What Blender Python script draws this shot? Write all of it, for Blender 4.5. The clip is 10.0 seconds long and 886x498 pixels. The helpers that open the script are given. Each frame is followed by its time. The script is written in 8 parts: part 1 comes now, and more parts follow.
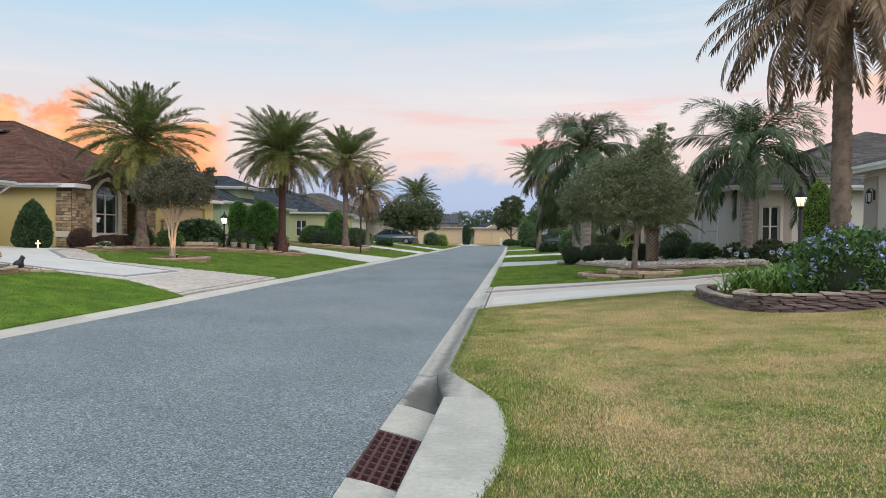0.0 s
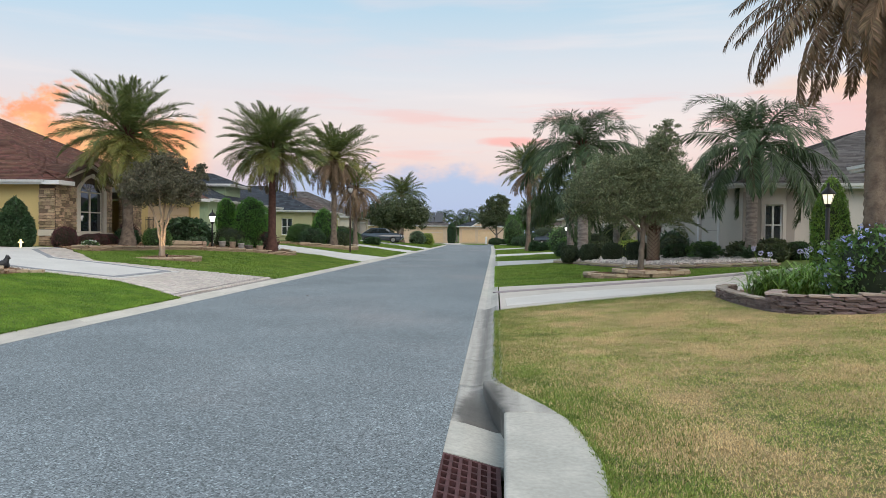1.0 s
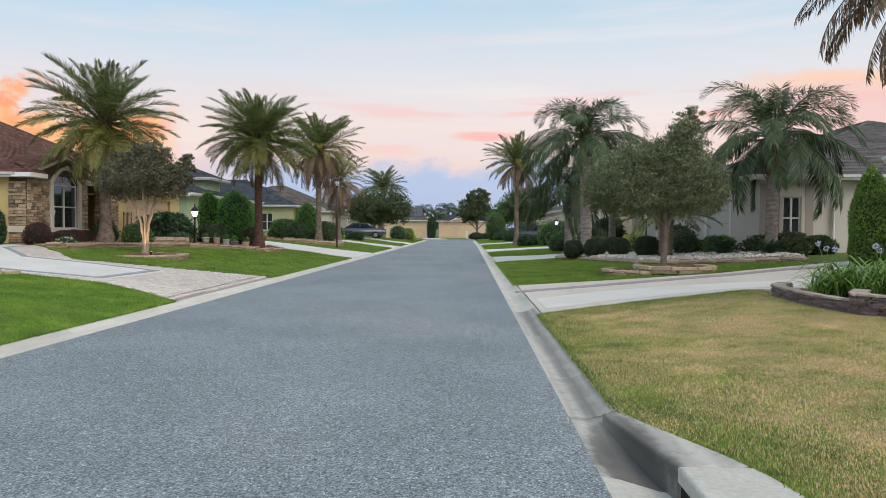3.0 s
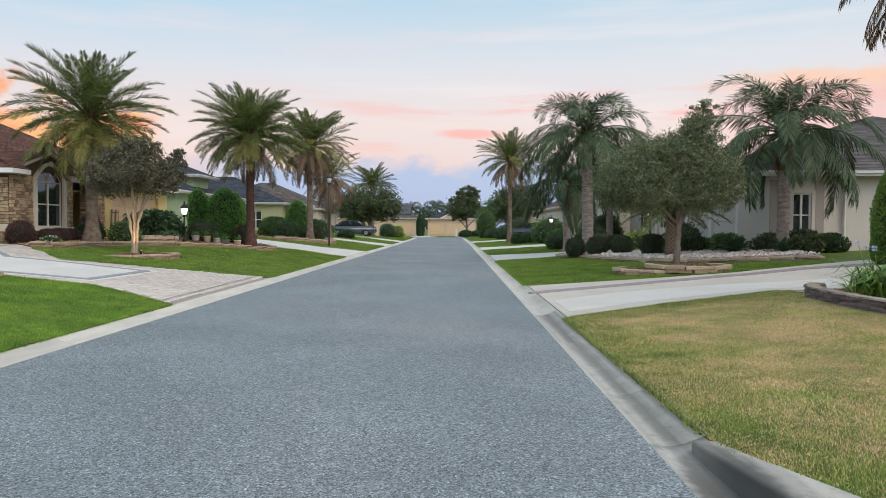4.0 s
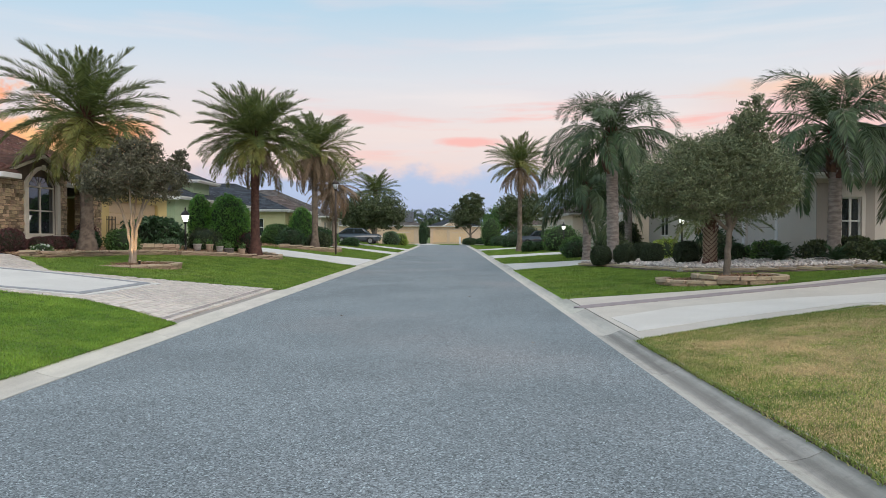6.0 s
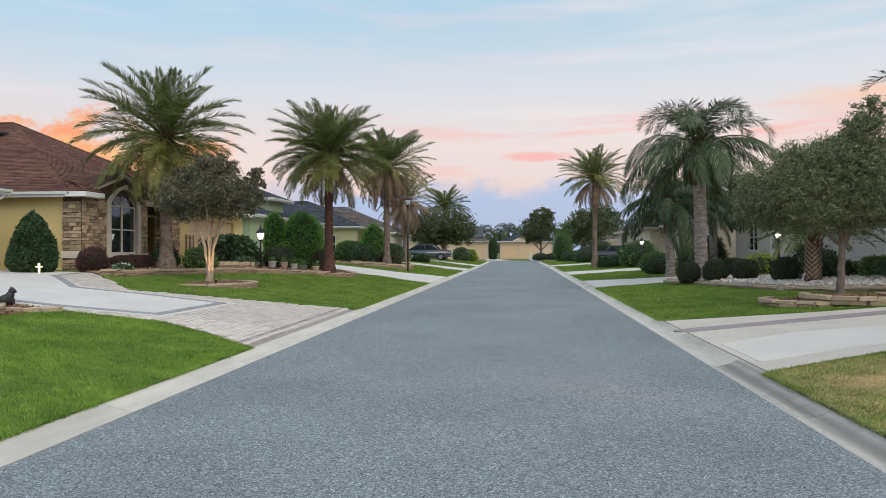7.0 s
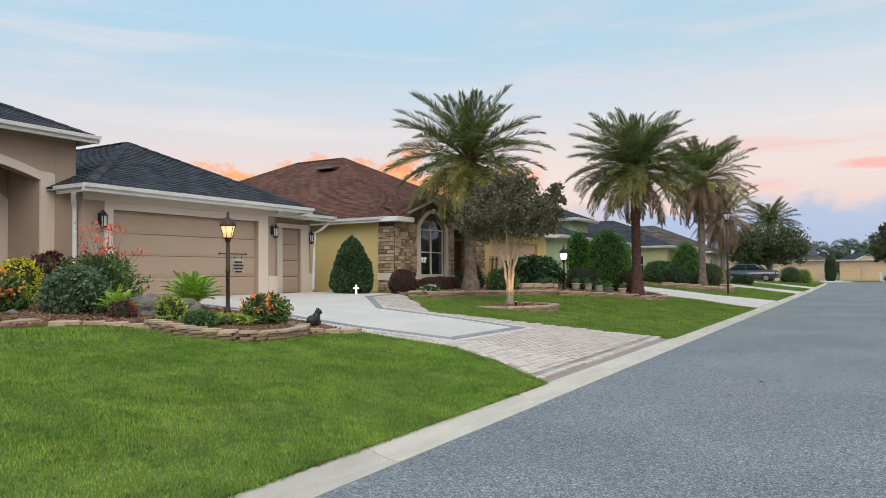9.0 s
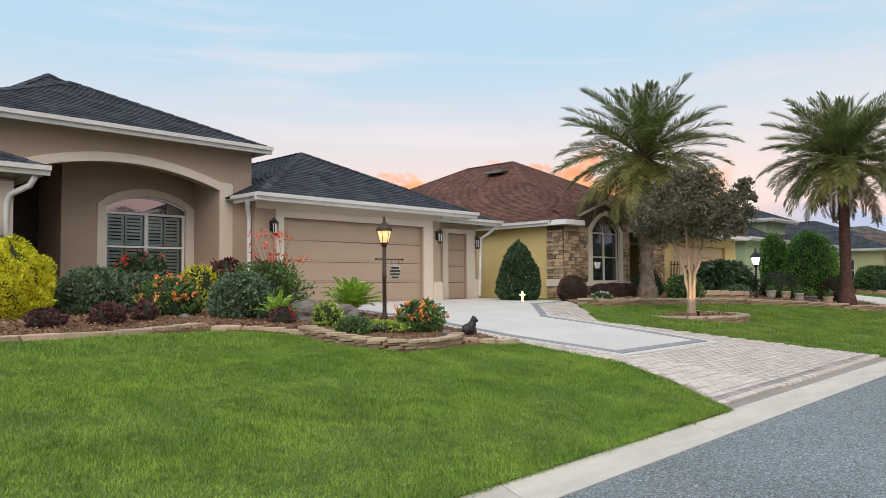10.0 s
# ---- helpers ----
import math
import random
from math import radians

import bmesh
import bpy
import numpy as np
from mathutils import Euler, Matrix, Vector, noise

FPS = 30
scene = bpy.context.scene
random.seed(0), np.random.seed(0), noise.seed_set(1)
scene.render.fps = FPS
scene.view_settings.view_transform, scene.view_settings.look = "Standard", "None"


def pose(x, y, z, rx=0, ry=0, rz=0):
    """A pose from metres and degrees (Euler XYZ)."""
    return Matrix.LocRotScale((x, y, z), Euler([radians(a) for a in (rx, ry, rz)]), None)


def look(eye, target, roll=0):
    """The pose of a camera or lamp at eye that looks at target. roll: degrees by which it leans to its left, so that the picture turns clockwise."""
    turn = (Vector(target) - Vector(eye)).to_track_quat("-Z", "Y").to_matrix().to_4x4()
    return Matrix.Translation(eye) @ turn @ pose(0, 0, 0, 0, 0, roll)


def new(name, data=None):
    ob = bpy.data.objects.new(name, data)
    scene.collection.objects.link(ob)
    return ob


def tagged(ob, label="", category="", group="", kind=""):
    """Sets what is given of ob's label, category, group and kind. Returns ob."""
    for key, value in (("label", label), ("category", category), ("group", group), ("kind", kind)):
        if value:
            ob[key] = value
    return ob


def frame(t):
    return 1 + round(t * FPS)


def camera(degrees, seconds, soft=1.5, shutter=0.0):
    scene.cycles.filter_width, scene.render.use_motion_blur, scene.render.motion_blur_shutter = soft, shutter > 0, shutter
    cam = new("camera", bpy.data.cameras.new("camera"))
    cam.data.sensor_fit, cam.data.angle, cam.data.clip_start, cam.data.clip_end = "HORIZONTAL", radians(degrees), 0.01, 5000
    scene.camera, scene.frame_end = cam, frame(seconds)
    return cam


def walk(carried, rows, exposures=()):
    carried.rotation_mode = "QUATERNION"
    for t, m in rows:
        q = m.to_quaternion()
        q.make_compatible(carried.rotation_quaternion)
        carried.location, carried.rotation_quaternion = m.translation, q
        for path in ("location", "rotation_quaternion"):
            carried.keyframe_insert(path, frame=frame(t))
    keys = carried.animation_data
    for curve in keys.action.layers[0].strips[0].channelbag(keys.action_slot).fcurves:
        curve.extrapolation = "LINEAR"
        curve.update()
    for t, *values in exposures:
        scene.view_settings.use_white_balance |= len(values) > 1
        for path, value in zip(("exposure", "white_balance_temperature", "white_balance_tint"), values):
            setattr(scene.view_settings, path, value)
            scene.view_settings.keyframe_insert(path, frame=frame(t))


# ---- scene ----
cam = camera(63.7, 10.0, soft=.8)
PATH = [
    (0, (4.076, -0.444, 1.551), (3.894, 1.548, 1.514), 0.5),
    (0.5, (3.731, -0.181, 1.544), (3.576, 1.813, 1.506), 0.5),
    (1, (3.375, 0.134, 1.542), (3.246, 2.13, 1.502), 0.5),
    (1.5, (3.088, 0.498, 1.537), (2.98, 2.494, 1.493), 0.4),
    (2, (2.775, 0.846, 1.546), (2.686, 2.843, 1.499), 0.3),
    (2.5, (2.484, 1.197, 1.539), (2.412, 3.195, 1.489), 0.3),
    (4, (1.634, 2.388, 1.548), (1.62, 4.387, 1.487), 0.2),
    (4.5, (1.407, 2.817, 1.53), (1.413, 4.816, 1.47), 0.2),
    (5, (1.222, 3.228, 1.514), (1.246, 5.227, 1.455), 0.1),
    (6.5, (0.685, 4.565, 1.55), (0.607, 6.563, 1.53), -0.0),
    (7, (0.511, 4.978, 1.577), (0.312, 6.968, 1.581), -0.2),
    (7.5, (0.416, 5.432, 1.56), (0.047, 7.398, 1.589), -0.3),
    (8, (0.229, 5.858, 1.534), (-0.342, 7.774, 1.583), -0.4),
    (8.5, (0.178, 6.277, 1.531), (-0.61, 8.114, 1.593), -0.5),
    (9, (0.055, 6.748, 1.53), (-0.944, 8.479, 1.602), -0.6),
    (9.5, (-0.098, 7.208, 1.531), (-1.297, 8.806, 1.614), -0.6),
    (10, (-0.22, 7.683, 1.526), (-1.613, 9.115, 1.62), -0.5),
]
walk(cam, [(t, look(eye, target, roll)) for t, eye, target, roll in PATH], [(0, 0.0, 6500, 10), (5, 0.0, 6500, 10), (7, -.06, 6500, 10), (8.5, -.06, 6560, 10), (10, .06, 6720, 12)])

# ---- world and light ----
def link(nt, a, b):
    nt.links.new(a, b)


def mth(nt, op, *args, clamp=False):
    n = nt.nodes.new("ShaderNodeMath")
    n.operation, n.use_clamp = op, clamp
    for i, a in enumerate(args):
        if isinstance(a, (int, float)):
            n.inputs[i].default_value = a
        else:
            link(nt, a, n.inputs[i])
    return n.outputs[0]


def ramp01(nt, v, lo, hi):
    n = nt.nodes.new("ShaderNodeMapRange")
    n.interpolation_type = "SMOOTHSTEP"
    link(nt, v, n.inputs["Value"])
    n.inputs["From Min"].default_value, n.inputs["From Max"].default_value = lo, hi
    return n.outputs["Result"]


def mixc(nt, f, a, b, blend="MIX"):
    n = nt.nodes.new("ShaderNodeMix")
    n.data_type, n.blend_type = "RGBA", blend
    for sock, v in ((n.inputs[0], f), (n.inputs[6], a), (n.inputs[7], b)):
        if isinstance(v, (int, float)):
            sock.default_value = v
        elif isinstance(v, tuple):
            sock.default_value = (*v, 1)
        else:
            link(nt, v, sock)
    return n.outputs[2]


def noise_at(nt, vec, scale, detail=4.0, rough=0.55):
    n = nt.nodes.new("ShaderNodeTexNoise")
    n.inputs["Scale"].default_value, n.inputs["Detail"].default_value, n.inputs["Roughness"].default_value = scale, detail, rough
    if vec is not None:
        link(nt, vec, n.inputs["Vector"])
    return n.outputs["Fac"]


def build_sky():
    w = bpy.data.worlds.new("dusk_sky")
    scene.world = w
    w.use_nodes = True
    nt = w.node_tree
    nt.nodes.clear()
    out, bg = nt.nodes.new("ShaderNodeOutputWorld"), nt.nodes.new("ShaderNodeBackground")
    tc, sep = nt.nodes.new("ShaderNodeTexCoord"), nt.nodes.new("ShaderNodeSeparateXYZ")
    link(nt, tc.outputs["Generated"], sep.inputs[0])
    x, y, z = sep.outputs
    el = mth(nt, "MULTIPLY", mth(nt, "ARCSINE", z), 57.2958)
    az = mth(nt, "MULTIPLY", mth(nt, "ARCTAN2", x, y), 57.2958)

    def plane(ka, ke, off=0.0):
        c = nt.nodes.new("ShaderNodeCombineXYZ")
        link(nt, mth(nt, "MULTIPLY", az, ka), c.inputs[0])
        link(nt, mth(nt, "MULTIPLY", el, ke), c.inputs[1])
        c.inputs[2].default_value = off
        return c.outputs[0]
    ramp = nt.nodes.new("ShaderNodeValToRGB")
    link(nt, mth(nt, "DIVIDE", el, 45.0), ramp.inputs[0])
    stops = [(0.0, (.64, .56, .66)), (.10, (.81, .60, .60)), (.18, (.83, .69, .68)), (.27, (.71, .71, .76)), (.40, (.45, .63, .77)),
             (.56, (.43, .61, .77)), (1.0, (.58, .64, .72))]
    e = ramp.color_ramp.elements
    e[0].position, e[0].color = stops[0][0], (*stops[0][1], 1)
    e[1].position, e[1].color = stops[1][0], (*stops[1][1], 1)
    for p, c in stops[2:]:
        e.new(p).color = (*c, 1)
    col = ramp.outputs[0]
    # the clear blue lies lower towards the left
    col = mixc(nt, mth(nt, "MULTIPLY", mth(nt, "MULTIPLY", ramp01(nt, az, 5, -40), ramp01(nt, el, 8, 20)), .55), col, (.44, .68, .88))
    # long mauve and cream veils
    veil = mth(nt, "MULTIPLY", ramp01(nt, noise_at(nt, plane(.035, .26), 1.0, 5), .46, .66), ramp01(nt, az, -50, -10))
    col = mixc(nt, mth(nt, "MULTIPLY", veil, .5), col, (.74, .68, .73))
    veil2 = ramp01(nt, noise_at(nt, plane(.03, .33, 7.0), 1.0, 4), .5, .7)
    col = mixc(nt, mth(nt, "MULTIPLY", veil2, .35), col, (.92, .80, .78))
    # pink streaks low over the roofs
    band = mth(nt, "MULTIPLY", ramp01(nt, el, 4.0, 6.5), ramp01(nt, el, 13.5, 9.0))
    streak = mth(nt, "MULTIPLY", ramp01(nt, noise_at(nt, plane(.055, .5, 3.1), 1.0, 5), .54, .68), band)
    col = mixc(nt, mth(nt, "MULTIPLY", streak, ramp01(nt, az, -30, 24)), col, (.92, .45, .42))
    ae, ee = mth(nt, "DIVIDE", mth(nt, "SUBTRACT", az, 2.0), 3.4), mth(nt, "DIVIDE", mth(nt, "SUBTRACT", el, 7.4), .5)
    one = mth(nt, "ADD", mth(nt, "ADD", mth(nt, "MULTIPLY", ae, ae), mth(nt, "MULTIPLY", ee, ee)), mth(nt, "MULTIPLY", noise_at(nt, plane(.4, 1.1, 5), 1.0, 4), 1.2))
    col = mixc(nt, mth(nt, "MULTIPLY", ramp01(nt, one, 1.6, .7), .85), col, (.93, .42, .40))
    # a blue-violet bank on the horizon
    top = mth(nt, "ADD", 2.0, mth(nt, "MULTIPLY", noise_at(nt, plane(.16, .25, 1.7), 1.0, 5), 6.0))
    bank = mth(nt, "MULTIPLY", ramp01(nt, mth(nt, "SUBTRACT", top, el), -.5, .9), ramp01(nt, az, -24, -13))
    col = mixc(nt, mth(nt, "MULTIPLY", bank, .92), col, (.36, .49, .77))
    puff = mth(nt, "MULTIPLY", ramp01(nt, noise_at(nt, plane(.3, .75, 9.3), 1.0, 4), .60, .72), mth(nt, "MULTIPLY", ramp01(nt, el, 2.5, 4.5), ramp01(nt, el, 7.5, 5.5)))
    col = mixc(nt, mth(nt, "MULTIPLY", puff, ramp01(nt, az, -20, -6)), col, (.50, .50, .68))
    # sunlit orange cumulus towards the left
    lump = noise_at(nt, plane(.16, .22, 2.2), 1.0, 6, .6)
    roof = mth(nt, "ADD", 2.2, mth(nt, "MULTIPLY", lump, 12.8))
    cum = mth(nt, "MULTIPLY", ramp01(nt, mth(nt, "SUBTRACT", roof, el), -.5, .8), mth(nt, "MULTIPLY", ramp01(nt, az, -21.3, -23.8), ramp01(nt, az, -60, -50)))
    shade = ramp01(nt, noise_at(nt, plane(.35, .5, 4.4), 1.0, 5), .38, .66)
    col = mixc(nt, cum, col, mixc(nt, shade, (.97, .35, .17), (.98, .56, .26)))
    # a peach-lit bank to the right
    rim = mth(nt, "ADD", 7.0, mth(nt, "MULTIPLY", noise_at(nt, plane(.07, .18, 6.6), 1.0, 5), 7.0))
    right = mth(nt, "MULTIPLY", mth(nt, "MULTIPLY", ramp01(nt, mth(nt, "SUBTRACT", rim, el), -.4, .9), ramp01(nt, el, 2.0, 7.0)), mth(nt, "MULTIPLY", ramp01(nt, az, 17, 27), ramp01(nt, az, 125, 95)))
    edge = ramp01(nt, mth(nt, "SUBTRACT", rim, el), 3.2, .6)
    col = mixc(nt, mth(nt, "MULTIPLY", right, .8), col, mixc(nt, edge, (.86, .52, .52), (.95, .55, .36)))
    # the sky brightens overhead and towards the low sun behind
    gain = mth(nt, "ADD", 1.0, mth(nt, "ADD", mth(nt, "MULTIPLY", ramp01(nt, el, 24, 60), SKY_TOP), mth(nt, "MULTIPLY", ramp01(nt, y, .25, -.9), SKY_BACK)))
    # a trace of the physical twilight sky
    phys = nt.nodes.new("ShaderNodeTexSky")
    phys.sky_type, phys.sun_disc = "NISHITA", False
    phys.sun_elevation, phys.sun_rotation = radians(4), radians(200)
    sc = nt.nodes.new("ShaderNodeVectorMath")
    sc.operation = "SCALE"
    link(nt, col, sc.inputs[0])
    link(nt, gain, sc.inputs["Scale"])
    tot = mixc(nt, .03, sc.outputs[0], phys.outputs[0], "ADD")
    link(nt, tot, bg.inputs[0])
    bg.inputs[1].default_value = 1.0
    link(nt, bg.outputs[0], out.inputs[0])


SKY_TOP, SKY_BACK = 0.22, 0.75
build_sky()
sun_data = bpy.data.lights.new("low_sun_glow", "SUN")
sun_data.energy, sun_data.angle, sun_data.color = 1.85, radians(50), (1.0, .89, .77)
sun_ob = new("low_sun_glow", sun_data)
sun_ob.matrix_world = look((16, -15, 22), (0, 0, 0))

# ---- materials ----
MATS = {}


def mat(name, a, b=None, scale=3.0, fine=40.0, rough=.8, bump=.3, metal=0.0, vary="", amount=.25, emit=None, trans=0.0, gloss=.4, dist=.02, stretch=None, mids=None):
    """Two colours in broad patches, fine grain, relief, and a random tone for each piece or each island."""
    if name in MATS:
        return MATS[name]
    m = bpy.data.materials.new(name)
    MATS[name] = m
    m.use_nodes = True
    nt = m.node_tree
    p = nt.nodes["Principled BSDF"]
    p.inputs["Roughness"].default_value, p.inputs["Metallic"].default_value = rough, metal
    p.inputs["Specular IOR Level"].default_value = gloss
    tc = nt.nodes.new("ShaderNodeTexCoord")
    vec = tc.outputs["Object"]
    if stretch:
        mp = nt.nodes.new("ShaderNodeMapping")
        mp.inputs["Scale"].default_value = stretch
        link(nt, vec, mp.inputs[0])
        vec = mp.outputs[0]
    b = b or tuple(c * .8 for c in a)
    big = noise_at(nt, vec, scale, 5)
    col = mixc(nt, ramp01(nt, big, .34, .66), a, b)
    if mids:
        col = mixc(nt, ramp01(nt, noise_at(nt, vec, scale * .31, 4), .5, .68), col, mids)
    grain = noise_at(nt, vec, fine, 3)
    tone = mth(nt, "ADD", .72, mth(nt, "MULTIPLY", grain, .56))
    if vary:
        if vary == "object":
            r = nt.nodes.new("ShaderNodeObjectInfo").outputs["Random"]
        else:
            r = nt.nodes.new("ShaderNodeNewGeometry").outputs["Random Per Island"]
        tone = mth(nt, "MULTIPLY", tone, mth(nt, "ADD", 1 - amount, mth(nt, "MULTIPLY", r, 2 * amount)))
        hs = nt.nodes.new("ShaderNodeHueSaturation")
        link(nt, mth(nt, "ADD", .485, mth(nt, "MULTIPLY", mth(nt, "FRACT", mth(nt, "MULTIPLY", r, 7.3)), .03)), hs.inputs["Hue"])
        link(nt, col, hs.inputs["Color"])
        col = hs.outputs[0]
    sc = nt.nodes.new("ShaderNodeVectorMath")
    sc.operation = "SCALE"
    link(nt, col, sc.inputs[0])
    link(nt, tone, sc.inputs["Scale"])
    link(nt, sc.outputs[0], p.inputs["Base Color"])
    if bump:
        bn = nt.nodes.new("ShaderNodeBump")
        bn.inputs["Strength"].default_value, bn.inputs["Distance"].default_value = bump, dist
        link(nt, grain, bn.inputs["Height"])
        link(nt, bn.outputs[0], p.inputs["Normal"])
    if emit:
        p.inputs["Emission Color"].default_value, p.inputs["Emission Strength"].default_value = (*emit[0], 1), emit[1]
    if trans:
        out = nt.nodes["Material Output"]
        tr, mx = nt.nodes.new("ShaderNodeBsdfTranslucent"), nt.nodes.new("ShaderNodeMixShader")
        link(nt, sc.outputs[0], tr.inputs[0])
        mx.inputs[0].default_value = trans
        link(nt, p.outputs[0], mx.inputs[1])
        link(nt, tr.outputs[0], mx.inputs[2])
        link(nt, mx.outputs[0], out.inputs[0])
    return m


def pane_mat(name):
    """Thin clear window glass: see-through, with a sheen that grows towards grazing."""
    m = bpy.data.materials.new(name)
    m.use_nodes = True
    nt = m.node_tree
    nt.nodes.clear()
    out, mx = nt.nodes.new("ShaderNodeOutputMaterial"), nt.nodes.new("ShaderNodeMixShader")
    tr, gl, fr = nt.nodes.new("ShaderNodeBsdfTransparent"), nt.nodes.new("ShaderNodeBsdfGlossy"), nt.nodes.new("ShaderNodeFresnel")
    tr.inputs[0].default_value, gl.inputs["Roughness"].default_value, fr.inputs[0].default_value = (.86, .90, .88, 1), .02, 1.6
    link(nt, fr.outputs[0], mx.inputs[0])
    link(nt, tr.outputs[0], mx.inputs[1])
    link(nt, gl.outputs[0], mx.inputs[2])
    link(nt, mx.outputs[0], out.inputs[0])
    return m


PANE_CLEAR = pane_mat("clear_pane")


def asphalt_mat():
    m = mat("asphalt", (.172, .197, .209), (.210, .240, .254), scale=.35, fine=90, rough=.8, bump=.5, dist=.008, gloss=.35, mids=(.245, .25, .255))
    nt = m.node_tree
    p = nt.nodes["Principled BSDF"]
    # pale and dark aggregate
    tc = nt.nodes.new("ShaderNodeTexCoord")
    v = nt.nodes.new("ShaderNodeTexVoronoi")
    v.inputs["Scale"].default_value = 85
    link(nt, tc.outputs["Object"], v.inputs["Vector"])
    src = p.inputs["Base Color"].links[0].from_socket
    bw = nt.nodes.new("ShaderNodeSeparateColor")
    link(nt, v.outputs["Color"], bw.inputs[0])
    f = mth(nt, "ADD", .30, mth(nt, "ADD", mth(nt, "MULTIPLY", bw.outputs[0], .96), mth(nt, "MULTIPLY", mth(nt, "POWER", bw.outputs[1], 9.0), 1.3)))
    sc = nt.nodes.new("ShaderNodeVectorMath")
    sc.operation = "SCALE"
    link(nt, src, sc.inputs[0])
    link(nt, f, sc.inputs["Scale"])
    link(nt, sc.outputs[0], p.inputs["Base Color"])
    return m


def lawn_mat(name, a, b, dry, dry_lo, dry_hi, island, scale=.55):
    """Turf: two greens, straw-coloured dry patches, blade to blade variation."""
    m = mat(name, a, b, scale=1.3, fine=90 if not island else 2.0, rough=.75, bump=.6 if not island else 0, dist=.02, vary="island" if island else "", amount=.24, trans=.25 if island else 0, gloss=.25)
    nt = m.node_tree
    hs = [n for n in nt.nodes if n.bl_idname == "ShaderNodeVectorMath"][0]
    src = hs.inputs[0].links[0].from_socket
    tc = nt.nodes.new("ShaderNodeTexCoord")
    field = noise_at(nt, tc.outputs["Object"], scale, 8, .72)
    if island:
        rnd = nt.nodes.new("ShaderNodeNewGeometry").outputs["Random Per Island"]
        field = mth(nt, "ADD", field, mth(nt, "MULTIPLY", mth(nt, "SUBTRACT", mth(nt, "FRACT", mth(nt, "MULTIPLY", rnd, 13.7)), .5), .34))
    patch = ramp01(nt, field, dry_lo, dry_hi)
    clump = mth(nt, "MULTIPLY", ramp01(nt, noise_at(nt, tc.outputs["Object"], 3.6, 6, .75), .47, .64), .65)
    src = mixc(nt, clump, src, (a[0] * .55, a[1] * .62, a[2] * .6))
    link(nt, mixc(nt, patch, src, dry), hs.inputs[0])
    return m


ASPHALT = asphalt_mat()
CONCRETE = mat("kerb_concrete", (.52, .49, .43), (.44, .415, .365), scale=1.6, stretch=(3, .6, 3), fine=70, rough=.85, bump=.35, dist=.006, mids=(.37, .35, .31), vary="object", amount=.07)
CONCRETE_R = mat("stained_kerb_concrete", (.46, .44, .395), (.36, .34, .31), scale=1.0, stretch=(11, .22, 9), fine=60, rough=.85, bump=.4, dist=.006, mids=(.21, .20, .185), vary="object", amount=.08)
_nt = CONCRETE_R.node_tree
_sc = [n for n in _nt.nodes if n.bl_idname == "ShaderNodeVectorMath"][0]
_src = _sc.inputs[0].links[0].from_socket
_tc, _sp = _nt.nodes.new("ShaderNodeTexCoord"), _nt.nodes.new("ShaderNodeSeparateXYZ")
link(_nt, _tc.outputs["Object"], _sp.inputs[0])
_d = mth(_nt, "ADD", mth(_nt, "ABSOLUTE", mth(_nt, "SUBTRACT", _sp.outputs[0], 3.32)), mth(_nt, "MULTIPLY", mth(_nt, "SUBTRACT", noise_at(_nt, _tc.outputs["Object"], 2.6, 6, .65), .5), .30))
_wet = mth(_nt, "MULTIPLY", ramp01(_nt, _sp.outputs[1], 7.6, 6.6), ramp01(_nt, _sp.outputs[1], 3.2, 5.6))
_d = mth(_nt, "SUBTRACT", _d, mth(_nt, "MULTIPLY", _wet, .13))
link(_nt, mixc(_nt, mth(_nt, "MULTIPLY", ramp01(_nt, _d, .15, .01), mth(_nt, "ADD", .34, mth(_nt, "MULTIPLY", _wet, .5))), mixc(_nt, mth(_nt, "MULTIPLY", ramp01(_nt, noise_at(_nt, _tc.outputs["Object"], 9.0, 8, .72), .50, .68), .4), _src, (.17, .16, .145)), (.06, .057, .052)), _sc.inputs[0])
CONC_PALE = mat("inlet_concrete", (.46, .445, .395), (.37, .36, .32), scale=2.6, fine=26, rough=.85, bump=.45, dist=.01, mids=(.42, .40, .355))
DRIVE = mat("painted_driveway", (.57, .55, .515), (.52, .50, .47), scale=1.2, fine=80, rough=.7, bump=.2, dist=.004)
DRIVE_R = mat("sealed_driveway", (.54, .485, .42), (.48, .43, .375), scale=.9, fine=80, rough=.75, bump=.2, dist=.004)
BAND = mat("grey_band", (.27, .275, .285), (.22, .225, .235), scale=3, fine=80, rough=.75, bump=.2, dist=.004)
BAND_R = mat("mauve_band", (.30, .25, .25), (.26, .215, .215), scale=3, fine=80, rough=.75, bump=.2, dist=.004)
PAVER = mat("paver", (.56, .495, .44), (.50, .44, .39), scale=6, fine=90, rough=.85, bump=.3, dist=.004, vary="island", amount=.11)
PAVER_DARK = mat("paver_border", (.36, .315, .29), (.30, .265, .245), scale=6, fine=90, rough=.85, bump=.3, dist=.004, vary="island", amount=.2)
PAVER_OB = mat("paver_single", (.56, .495, .44), (.50, .44, .39), scale=6, fine=90, rough=.85, bump=.3, dist=.004, vary="object", amount=.11)
SAND = mat("joint_sand", (.30, .27, .245), (.25, .23, .21), scale=8, fine=150, rough=.95)
SOIL = mat("soil_edge", (.07, .05, .035), (.10, .075, .05), scale=4, fine=90, rough=.95, bump=.7)
TURF = lawn_mat("turf_soil", (.10, .145, .03), (.125, .175, .036), (.16, .16, .05), .62, .8, False)
TURF_DRY = lawn_mat("turf_soil_dry", (.10, .115, .034), (.13, .14, .044), (.25, .19, .088), .42, .60, False, 1.1)
BLADE = lawn_mat("blade_green", (.148, .268, .039), (.236, .37, .054), (.32, .33, .09), .64, .84, True)
